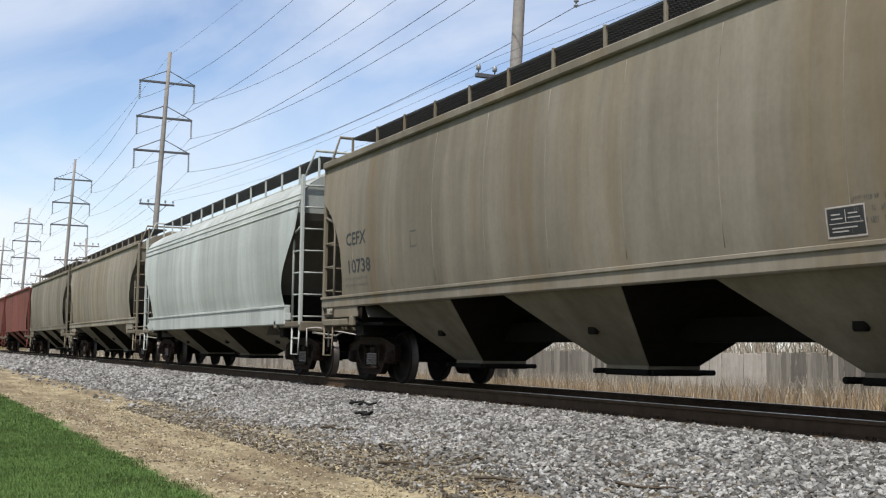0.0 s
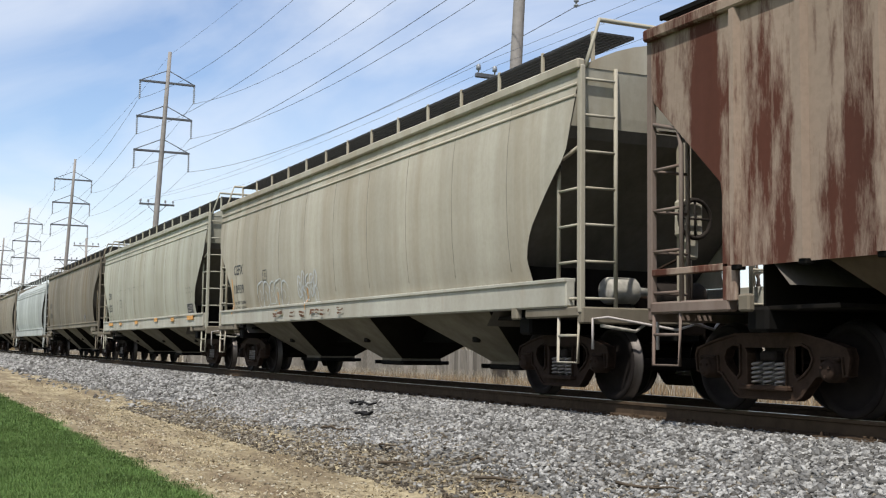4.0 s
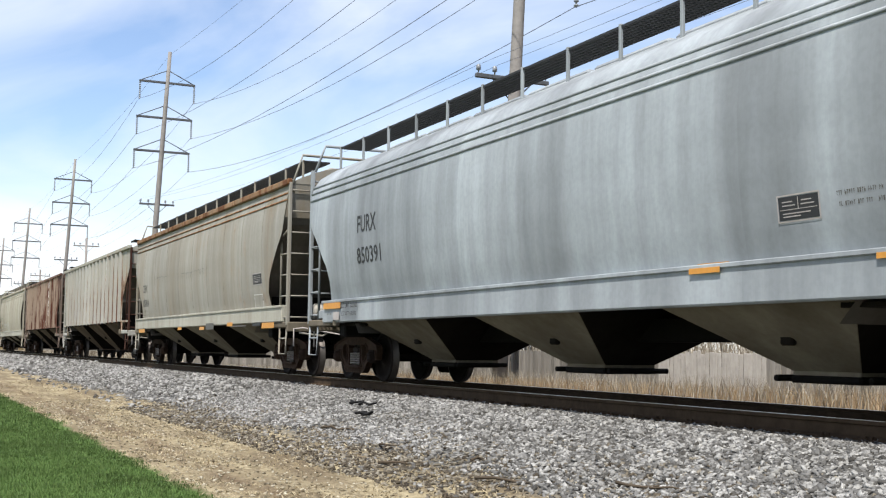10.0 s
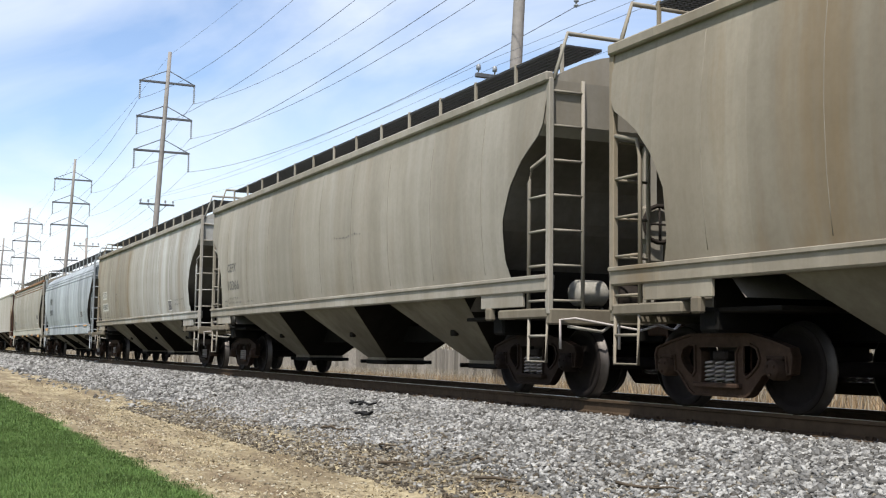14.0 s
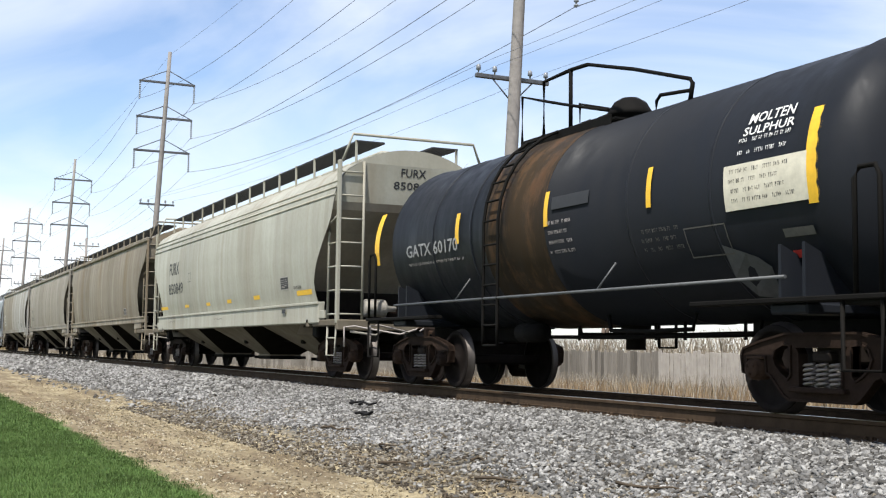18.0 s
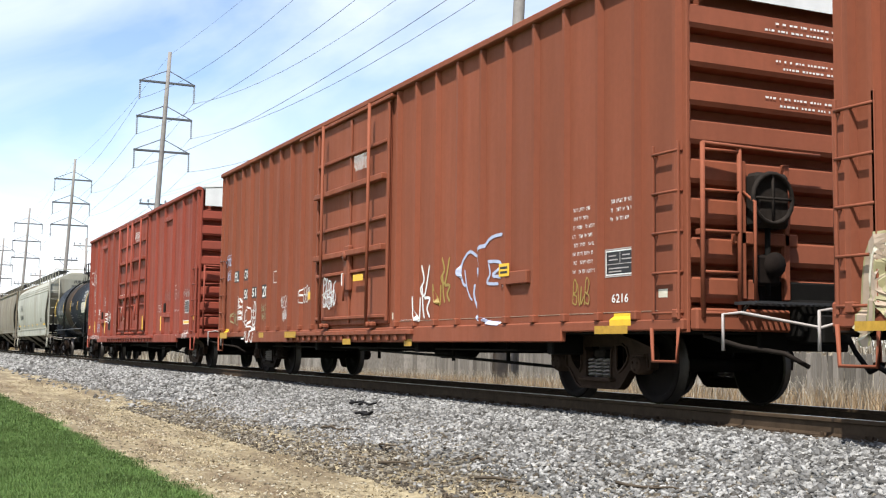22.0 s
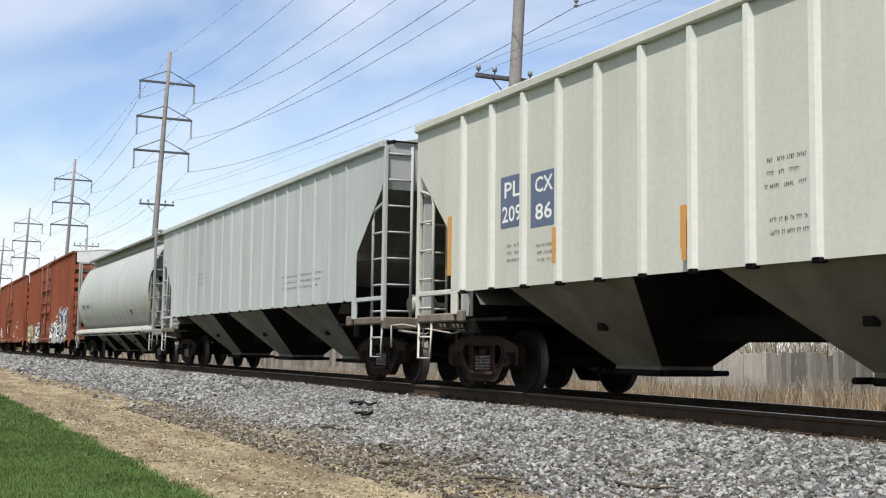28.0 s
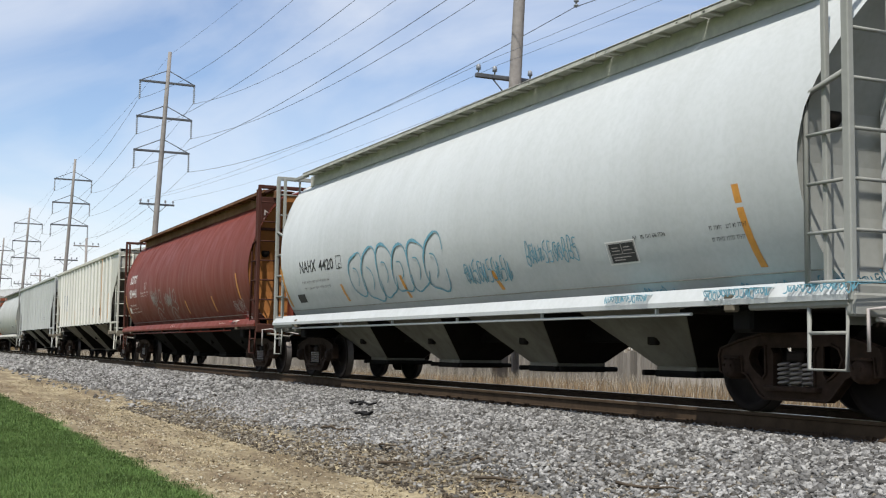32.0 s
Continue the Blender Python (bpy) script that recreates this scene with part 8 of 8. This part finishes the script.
plate(cF1, -8.96, -8.29, 0.79, 0.93, M_YELLOW, "reflector")
plate(cF1, 0.12, 0.60, 1.75, 1.86, M_YELLOW, "placard")
plate(cF1, -2.50, -2.35, 1.52, 1.67, M_YELLOW, "placard")
plate(cF1, -0.47, -0.26, 1.70, 1.92, M_WHITE, "placard")
plate(cF1, 1.59, 1.75, 1.07, 1.18, M_CREAM, "placard")
fit_word(cF1, "CLOSE AND LOCK", 0.07, 0.83, 3.84, 3.94, M_WHITE)
fit_word(cF1, "DOORS BEFORE", 0.10, 0.82, 3.74, 3.84, M_WHITE)
fit_word(cF1, "MOVING CAR", 0.16, 0.74, 3.67, 3.74, M_WHITE)
tag(cF1, -8.98, -8.46, 2.15, 2.85, M_BLUETAG)
tag(cF1, -4.46, -3.88, 1.14, 1.68, M_WHITE)
tag(cF1, -3.19, -2.59, 1.48, 1.79, M_WHITE)
tag(cF1, -1.45, -0.74, 1.33, 1.83, M_WHITE)
bold_tag(cF1, 2.58, 3.08, 1.06, 1.88, M_WHITE)
tag(cF1, -7.30, -6.29, 0.75, 1.53, M_WHITE)
tag(cF1, -5.93, -5.57, 1.18, 1.56, M_OLIVE)
tag(cF1, -1.45, -0.72, 1.37, 1.81, M_SILVER)
tag(cF1, -8.26, -7.79, 1.11, 1.45, M_OLIVE)
plate(cF1, 7.91, 8.48, 1.45, 1.73, M_INK, "consolidated_stencil")
frame_box(cF1, 7.91, 8.48, 1.45, 1.73, M_WHITE)
print_block(cF1, 7.18, 7.72, 1.46, 2.30, M_WHITE)
print_block(cF1, 7.98, 8.46, 2.02, 2.32, M_WHITE)
fit_word(cF1, "6216", 8.03, 8.36, 1.14, 1.24, M_WHITE)
plate(cF1, 8.07, 8.49, 0.88, 1.02, M_YELLOW, "step_marker")
plate(cF1, 7.88, 8.54, 0.79, 0.88, M_YELLOW, "reflector")
fit_word(cF2, "FL", -7.37, -7.01, 2.13, 2.34, M_WHITE)
fit_word(cF2, "OX", -6.72, -6.31, 2.13, 2.34, M_WHITE)
fit_word(cF2, "50", -7.37, -7.04, 1.69, 1.89, M_WHITE)
fit_word(cF2, "51", -6.66, -6.35, 1.68, 1.88, M_WHITE)
fit_word(cF2, "LD LMT", -7.42, -7.04, 1.38, 1.45, M_WHITE)
fit_word(cF2, "208100", -6.72, -6.36, 1.37, 1.43, M_WHITE)
fit_word(cF2, "LT WT", -7.42, -7.09, 1.23, 1.29, M_WHITE)
fit_word(cF2, "77900", -6.72, -6.39, 1.22, 1.28, M_WHITE)
frame_box(cF2, -5.11, -4.87, 1.98, 2.18, M_WHITE)
fit_word(cF2, "F", -5.02, -4.94, 2.02, 2.09, M_WHITE)
plate(cF2, -9.18, -8.29, 0.79, 0.87, M_YELLOW, "reflector")
plate(cF2, -6.49, -6.05, 0.79, 0.88, M_YELLOW, "reflector")
plate(cF2, 2.27, 2.62, 0.65, 0.73, M_YELLOW, "reflector")
plate(cF2, 4.62, 4.90, 0.65, 0.74, M_YELLOW, "reflector")
mural_faded(cF2, -9.30, -5.62, 0.66, 1.86)
mural_silver(cF2, -5.96, -2.47, 0.64, 1.94)
mural_cream(cF2, 1.57, 4.58, 0.64, 1.75)
mural_blue(cF2, 4.81, 7.92, 0.71, 2.21)
plate(cF2, 7.99, 8.49, 1.78, 2.03, M_LIME, "placard")
plate(cF2, 7.98, 8.49, 1.45, 1.74, M_INK, "consolidated_stencil")
frame_box(cF2, 7.98, 8.49, 1.45, 1.74, M_WHITE)
print_block(cF2, 7.17, 7.34, 1.83, 2.31, M_WHITE)
print_block(cF2, 7.57, 7.71, 1.81, 2.31, M_WHITE)
print_block(cF2, 7.98, 8.48, 2.09, 2.30, M_WHITE)
fit_word(cF2, "6216", 8.03, 8.39, 1.12, 1.21, M_WHITE)
plate(cF2, 7.94, 8.77, 0.80, 0.89, M_YELLOW, "reflector")
fit_word(cF2, "CLOSE AND LOCK", 0.04, 0.81, 3.90, 3.99, M_WHITE)
fit_word(cF2, "DOORS BEFORE", 0.08, 0.81, 3.81, 3.89, M_WHITE)
fit_word(cF2, "MOVING CAR", 0.14, 0.79, 3.74, 3.80, M_WHITE)
plate(cF2, -0.48, -0.26, 1.69, 1.89, M_WHITE, "placard")
print_block(cF2, -0.75, 0.16, 2.30, 2.36, M_WHITE)
tag(cF2, 4.08, 4.57, 1.91, 2.17, M_WHITE)
tag(cF2, -3.67, -3.27, 1.84, 2.02, M_CREAM)
fit_word(c4424, "NAHX", -6.76, -5.80, 2.06, 2.29, M_INK)
fit_word(c4424, "4424", -5.49, -4.75, 2.08, 2.28, M_INK)
frame_box(c4424, -4.25, -3.94, 2.04, 2.28, M_INK)
fit_word(c4424, "C", -4.15, -4.03, 2.06, 2.15, M_INK)
print_block(c4424, -6.77, -4.56, 1.62, 1.83, M_INK)
plate(c4424, -7.15, -6.85, 1.55, 1.67, M_WHITE, "placard")
slant_stripe(c4424, -7.92, -7.60, 1.53, 2.20, M_ORANGE)
slant_stripe(c4424, -5.27, -5.03, 1.38, 1.76, M_ORANGE)
slant_stripe(c4424, -1.96, -1.77, 1.36, 1.73, M_ORANGE)
plate(c4424, 4.05, 4.56, 1.63, 1.85, M_INK, "consolidated_stencil")
frame_box(c4424, 4.05, 4.56, 1.63, 1.85, M_WHITE)
print_block(c4424, 3.27, 3.77, 1.72, 1.96, M_INK)
slant_stripe(c4424, 7.10, 7.46, 1.40, 2.19, M_ORANGE)
print_block(c4424, 6.17, 6.95, 1.60, 1.85, M_INK)
print_block(cP1, 3.26, 5.83, 1.71, 2.07, M_FADED)
print_block(cP1, -4.26, -3.33, 2.15, 2.53, M_FADED)
plate(cP2, -5.94, -5.32, 2.21, 2.90, M_NAVY, "dark_panel")
plate(cP2, -5.12, -4.49, 2.15, 2.85, M_NAVY, "dark_panel")
fit_word(cP2, "PL", -5.83, -5.40, 2.61, 2.82, M_WHITE)
fit_word(cP2, "209", -5.89, -5.36, 2.28, 2.50, M_WHITE)
fit_word(cP2, "CX", -5.01, -4.56, 2.59, 2.79, M_WHITE)
fit_word(cP2, "86", -5.00, -4.58, 2.24, 2.45, M_WHITE)
plate(cP2, -7.61, -7.47, 1.67, 2.54, M_ORANGE, "reflector")
plate(cP2, -4.48, -4.39, 1.66, 2.10, M_ORANGE, "reflector")
plate(cP2, -1.87, -1.79, 1.53, 2.10, M_ORANGE, "reflector")
print_block(cP2, -5.77, -5.38, 1.71, 2.00, M_FADED)
print_block(cP2, -4.97, -4.52, 1.67, 1.95, M_FADED)
print_block(cP2, -0.67, -0.05, 2.05, 2.42, M_FADED)
print_block(cP2, -0.63, -0.04, 1.62, 1.86, M_FADED)
plate(cP2, 5.28, 5.39, 1.55, 4.03, M_ORANGE, "stripe")
plate(cP2, 6.62, 6.72, 1.57, 2.56, M_ORANGE, "reflector")
plate(cP2, 3.44, 3.55, 1.68, 2.11, M_ORANGE, "reflector")
plate(cP2, 2.91, 3.43, 1.83, 2.09, M_NAVY, "dark_panel")
plate(cP2, 4.65, 5.05, 1.77, 2.05, M_INK, "consolidated_stencil")
plate(cP2, -1.97, -1.82, 1.66, 2.10, M_ORANGE, "reflector")
fit_word(cND, "NDYX", -7.04, -6.00, 2.66, 2.94, M_WHITE)
fit_word(cND, "814441", -7.02, -5.82, 2.19, 2.47, M_WHITE)
frame_box(cND, -4.51, -4.22, 2.40, 2.60, M_WHITE)
fit_word(cND, "C", -4.42, -4.30, 2.43, 2.52, M_WHITE)
print_block(cND, -5.07, -3.83, 2.13, 2.33, M_WHITE)
print_block(cND, -7.10, -5.51, 1.62, 1.97, M_WHITE)
plate(cND, -7.38, -7.10, 1.69, 1.88, M_WHITE, "placard")
slant_stripe(cND, -7.80, -7.42, 1.51, 2.31, M_ORANGE)
slant_stripe(cND, 6.65, 6.85, 1.72, 2.33, M_ORANGE)
slant_stripe(cND, 4.07, 4.31, 1.49, 1.88, M_ORANGE)
slant_stripe(cND, 1.06, 1.33, 1.50, 1.86, M_ORANGE)
scrawl(cND, -3.42, -1.88, 1.38, 2.38, M_DIMTAG)
scrawl(cND, -1.42, 0.10, 1.38, 2.30, M_DIMTAG)
tag(cND, 6.05, 6.97, 1.42, 1.73, M_GREYTAG)
tag(cND, 6.66, 7.04, 1.17, 1.36, M_WHITE)
plate(cND, 6.61, 6.35, 1.18, 1.29, M_REDMARK, "marking")
print_block(cND, 5.35, 6.15, 1.13, 1.20, M_WHITE)
print_block(cND, -0.33, 0.43, 1.09, 1.20, M_WHITE)
fit_word(c4420, "NAHX", -6.53, -5.56, 2.06, 2.29, M_INK)
fit_word(c4420, "4420", -5.39, -4.57, 2.05, 2.26, M_INK)
frame_box(c4420, -4.43, -4.15, 2.04, 2.28, M_INK)
fit_word(c4420, "C", -4.33, -4.22, 2.05, 2.14, M_INK)
print_block(c4420, -6.51, -4.77, 1.67, 1.91, M_FADED)
plate(c4420, -7.03, -6.64, 1.52, 1.66, M_INK, "placard")
slant_stripe(c4420, -7.79, -7.49, 1.44, 2.21, M_ORANGE)
slant_stripe(c4420, -4.44, -4.27, 1.45, 1.76, M_ORANGE)
slant_stripe(c4420, 6.81, 7.12, 1.42, 2.22, M_ORANGE)
bubbles(c4420, -3.80, 0.16, 1.46, 2.30, M_BLUEPAINT)
tag(c4420, 0.72, 2.10, 1.52, 1.86, M_BLUEPAINT)
slant_stripe(c4420, -1.66, -1.44, 1.42, 1.78, M_ORANGE)
slant_stripe(c4420, 1.50, 1.70, 1.42, 1.68, M_ORANGE)
tag(c4420, 2.58, 3.86, 1.69, 1.97, M_BLUEPAINT)
tag(c4420, 4.62, 5.45, 1.13, 1.30, M_BLUEPAINT)
tag(c4420, 6.41, 7.38, 1.12, 1.28, M_BLUEPAINT)
tag(c4420, 7.55, 8.47, 1.13, 1.31, M_BLUEPAINT)
plate(c4420, 4.52, 5.01, 1.60, 1.81, M_INK, "consolidated_stencil")
frame_box(c4420, 4.46, 5.05, 1.58, 1.84, M_WHITE)
print_block(c4420, 5.03, 5.67, 1.73, 1.88, M_INK)
print_block(c4420, 6.36, 7.00, 1.64, 1.87, M_INK)
plate(c4420, -7.03, -6.59, 1.50, 1.66, M_INK, "placard")
bold_tag(cF1, 3.34, 3.78, 1.28, 1.95, M_MUSTARD)
ring_tag(cF1, 4.14, 5.40, 0.92, 2.14, M_BLUETAG)
part("tack_board", Geo().cbox(5.46, 6.16, -1.60, -1.53, 1.45, 1.62, 0.012), P_BOXBROWN, cF1[0], "dark horizontal tack board")
part("placard", Geo().cbox(5.44, 5.72, -1.612, -1.603, 1.56, 1.73, 0.003), M_YELLOW, cF1[0], "yellow placard on the tack board")
part("placard_print", Geo().cbox(5.48, 5.68, -1.6145, -1.612, 1.66, 1.69, 0.0).cbox(5.48, 5.68, -1.6145, -1.612, 1.60, 1.63, 0.0), M_INK, cF1[0])
part("side_seam", Geo().cbox(1.75, 8.9, -1.536, -1.53, 1.03, 1.036, 0.0), M_TANSPRAY, cF1[0], "pale scratched line along the side")
tag(cF1, 7.17, 7.58, 1.13, 1.42, M_MUSTARD)
plate(cF1, 8.92, 9.08, 1.17, 1.26, M_CREAM, "placard")
print_block(cF1, 1.75, 2.96, 1.07, 1.10, M_WHITE)
tag(cF1, -7.69, -7.43, 1.21, 1.74, M_WHITE)
print_block(ctank, 3.72, 4.60, 2.03, 2.42, M_FADED)
placard_shape(ctank, 3.40, 4.02, 1.15, 1.69, M_STEEL)
end_word(c849, "FURX", -0.26, 0.26, 3.84, 4.00, M_INK, 0.001)
end_word(c849, "850849", -0.40, 0.40, 3.60, 3.75, M_INK, 0.037)
for c in (cLW, cF1, cF2):
    end_print(c, [(-0.35, 0.55, 4.14), (-0.5, 0.5, 4.06), (-0.35, 0.5, 3.73), (-0.25, 0.45, 3.65), (-0.5, 0.5, 3.32), (-0.3, 0.4, 3.24)], M_WHITE)
def head_word(c, text, y0, y1, z0, z1, mat):
    """A word on the domed trailing head of the tank."""
    v, f = words(text, 1.0)
    ax, bx = min(p[0] for p in v), max(p[0] for p in v)
    az, bz = min(p[1] for p in v), max(p[1] for p in v)
    dome = [(0.0, 0.0), (0.35, 0.03), (0.75, 0.10), (1.10, 0.24), (1.30, 0.42), (1.385, 0.62)]
    pts = []
    for p, q in v:
        y, z = y0 + (p - ax) / (bx - ax) * (y1 - y0), z0 + (q - az) / (bz - az) * (z1 - z0)
        pts.append((c[2] - 0.25 - lerp(dome, math.hypot(y, z - 2.29)) + 0.03, y, z))
    part("lettering", Geo().add(pts, f), mat, c[0], fix=False)


head_word(ctank, "GATX  60170", -0.72, 0.30, 2.88, 2.99, M_DIMTAG)
for k in range(3):
    head_word(ctank, "CAPY", -0.70, -0.42, 2.72 - 0.13 * k, 2.79 - 0.13 * k, M_DIMTAG)
    head_word(ctank, ("13404", "13030", "112000")[k], -0.26, 0.16, 2.72 - 0.13 * k, 2.79 - 0.13 * k, M_DIMTAG)
dark_end(cND, P_ACFDARK)
end_word(cND, "NDYX", -1.30, -0.55, 3.60, 3.72, M_GREYTAG, 0.292, 0.0)
end_word(cND, "814441", -1.32, -0.35, 3.43, 3.55, M_GREYTAG, 0.292, 0.0)

# ---- power line ----
M_POLE = plain("pole_wood", (0.27, 0.25, 0.235), 0.9, 0, 0.25, 4.0, 0.3)
M_ARM = plain("arm_steel", (0.11, 0.115, 0.125), 0.6, 0.4, 0.2, 6.0)
M_GLASS = plain("insulator_grey", (0.25, 0.27, 0.30), 0.3, 0, 0.2, 9.0, 0)
M_WIRE = plain("wire_aluminium", (0.14, 0.145, 0.16), 0.5, 0.5, 0.1, 3.0, 0)
POLE_Y, LEAN = 7.6, 0.05
LEVELS = ((19.95, 2.05), (17.3, 2.05), (14.8, 2.05))
LOW = 10.9


def insulator(parent, x, y, z, long):
    prof = []
    n = 9
    for k in range(n):
        a = z - long * (k + 0.15) / n
        prof += [(a, 0.03), (a - long * 0.25 / n, 0.085), (a - long * 0.5 / n, 0.085), (a - long * 0.7 / n, 0.03)]
    part("insulator", Geo().lathe([(z, 0.0), (z, 0.02)] + prof + [(z - long, 0.02), (z - long, 0.0)], 8, "z", (x, y, 0)), M_GLASS, parent, "string of disc insulators")


def tall_pole(x, drop):
    p = thing("power_pole", pose(x, POLE_Y, drop), "tall wooden transmission pole with three braced crossarms", "power pole", "transmission line")
    part("pole", Geo().tube([(0, LEAN * z, z) for z in (-0.9 - drop, 6, 12, 18, 22.3)], 0.25, 12, 0.13), M_POLE, p)
    for z, w in LEVELS:
        y = LEAN * z
        part("crossarm", Geo().cbox(-0.08, 0.08, y - w, y + w, z - 0.08, z + 0.08, 0.02), M_ARM, p)
        for s in (-1, 1):
            part("arm_brace", Geo().tube([(0, y + 0.04, z + 0.95), (0, y + s * w * 0.95, z + 0.05)], 0.035, 6), M_ARM, p)
            insulator(p, 0, y + s * w * 0.97, z - 0.08, 1.30)
    z, y = LOW, LEAN * LOW
    part("lower_crossarm", Geo().cbox(-0.24, -0.12, y - 1.28, y + 1.28, z - 0.07, z + 0.07, 0.02), M_ARM, p)
    for s in (-1, 1):
        part("arm_brace", Geo().tube([(-0.18, y, z - 0.75), (-0.18, y + s * 0.7, z - 0.05)], 0.024, 5), M_ARM, p)
        for d in (1.18, 0.62):
            part("pin_insulator", Geo().lathe([(z + 0.06, 0.02), (z + 0.16, 0.03), (z + 0.18, 0.08), (z + 0.32, 0.07), (z + 0.36, 0.0)], 8, "z", (-0.18, y + s * d, 0)), M_GLASS, p)
    return p


LINE = [(19.0, -1.75), (-31.3, -1.95), (-86.0, 0.0), (-136.0, -0.9), (-184.5, -1.4), (-230.0, -2.2), (-279.0, -2.8)]
for x, drop in LINE:
    tall_pole(x, drop)


def short_pole(x, y, h):
    p = thing("utility_pole", pose(x, y, -0.9), "short wooden utility pole with one crossarm", "utility pole", "transmission line")
    part("pole", Geo().tube([(0, 0, 0), (0, 0, h)], 0.16, 10, 0.11), M_POLE, p)
    z = h - 0.8
    part("crossarm", Geo().cbox(-0.06, 0.06, -1.25, 1.25, z - 0.06, z + 0.06, 0.015), M_POLE, p)
    for s in (-1, 1):
        part("arm_brace", Geo().tube([(0, 0, z - 0.7), (0, s * 0.7, z - 0.05)], 0.02, 5), M_ARM, p)
        for y2 in (1.15, 0.62):
            part("pin_insulator", Geo().lathe([(z + 0.06, 0.02), (z + 0.16, 0.03), (z + 0.18, 0.07), (z + 0.30, 0.06), (z + 0.34, 0.0)], 8, "z", (0, s * y2, 0)), M_GLASS, p)


short_pole(-120.5, POLE_Y + 0.5, 12.1)
short_pole(-161.0, POLE_Y + 0.5, 11.2)


def wire(side, z, sag, r):
    pts = []
    for (a, da), (b, db) in zip(LINE, LINE[1:]):
        for k in range(12):
            u = k / 12
            pts.append((a + (b - a) * u, POLE_Y + LEAN * z + side, z + da + (db - da) * u - sag * 4 * u * (1 - u)))
    pts.append((LINE[-1][0], POLE_Y + LEAN * z + side, z + LINE[-1][1]))
    solid("power_wire", Geo().tube(pts, r, 4), M_WIRE, "thin sagging overhead wire", "wire", "transmission line")


for (z, w), sags in zip(LEVELS, ((1.45, 1.55), (0.98, 1.15), (0.80, 1.05))):
    for s, sag in zip((-1, 1), sags):
        wire(s * w * 0.97, z - 1.38, sag, 0.014)
wire(0.0, 22.1, 0.6, 0.010)
for d in (-1.18, -0.62, 1.18):
    wire(d, LOW + 0.34, 0.5, 0.006)

# ---- bare trees and scrub behind the reeds ----
M_BARK = plain("bark_grey", (0.16, 0.125, 0.10), 0.95, 0, 0.3, 6.0)
M_TWIG = islands("bud_brown", (0.13, 0.085, 0.05), (0.21, 0.15, 0.085), (0.25, 0.22, 0.10), 0.9, 10)


def bare_tree(x, y, h, seed):
    rng = random.Random(seed)
    t = thing("bare_tree", pose(x, y, -0.9), "leafless tree with grey-brown branches and fine twigs", "tree", "trees behind the reeds")
    limbs, twigs = Geo(), []

    def grow(p, d, length, r, depth):
        q = p + d * length
        mid = (p + q) / 2 + Vector((rng.uniform(-1, 1), rng.uniform(-1, 1), rng.uniform(-0.3, 0.3))) * length * 0.06
        (trunk if depth == 0 else limbs).tube([p, mid, q], r, 6 if depth < 2 else 4, r * 0.62)
        if depth >= 4:
            twigs.append(q)
            return
        for _ in range(3 if depth < 3 else 2):
            nd = (d + Vector((rng.uniform(-1, 1), rng.uniform(-1, 1), rng.uniform(-0.15, 0.75))) * 0.62).normalized()
            grow(p + d * length * rng.uniform(0.65, 1.0), nd, length * rng.uniform(0.58, 0.78), r * 0.58, depth + 1)
    trunk = Geo()
    grow(Vector((0, 0, 0)), Vector((rng.uniform(-0.08, 0.08), rng.uniform(-0.08, 0.08), 1)).normalized(), h * 0.33, h * 0.018, 0)
    part("trunk", trunk, M_BARK, t)
    tagged(part("branches", limbs, M_BARK, t, fix=False), kind="stuff")
    crown = []
    for p in twigs:
        for _ in range(9):
            crown.append((p.x + rng.gauss(0, h * 0.035), p.y + rng.gauss(0, h * 0.035), p.z + rng.gauss(0, h * 0.03)))
    c = blades("crown", crown, h * 0.03, h * 0.07, 0.012, 0.9, M_TWIG, "fine bare twigs", "", seed)
    del c["kind"]
    c.parent = t


k = 0
for x, y, h in ((-107, 30, 17.0), (-98, 31, 18.0), (-89, 30, 16.0), (-80, 30, 17.0), (-56, 27, 9.0), (-44, 28, 9.5), (-35, 27, 8.0), (-27, 30, 9.0), (-18, 28, 8.5), (-10, 30, 9.0), (-1, 28, 8.0)):
    bare_tree(x, y, h, 100 + k)
    k += 1
rng = np.random.default_rng(77)


def scrub(count, x0, x1, y0, y1, high, seed):
    r = np.random.default_rng(seed)
    px, py = r.uniform(x0, x1, count), r.uniform(y0, y1, count)
    blades("scrub", [(a, b, -0.9) for a, b in zip(px, py)], high * 0.4, high, 0.05, 0.35, M_TWIG, "low brown leafless scrub at the edge of the marsh", "scrub", seed)


scrub(6000, -120, 10, 18, 30, 2.2, 41)
scrub(5000, -420, -120, 12, 60, 4.5, 42)


# ---- movement ----
def motions():
    """The whole train rolls by; its wheels turn with it."""
    for car, mid in CARS:
        walk(car, [(float(t), pose(mid - travel(t), 0, 0)) for t in range(0, 33)])
    steps = [i / FPS for i in range(0, 32 * FPS + 1)]
    for e, sets in SPIN.items():
        first = sets[0]
        walk(first, [(t, Matrix.Translation((e * 0.889, 0, WHEEL_R)) @ Matrix.Rotation(-(travel(t) - travel(0)) / WHEEL_R, 4, "Y")) for t in steps])
        for other in sets[1:]:
            other.rotation_mode = "QUATERNION"
            keys = other.animation_data_create()
            keys.action = first.animation_data.action
            keys.action_slot = first.animation_data.action_slot


motions()
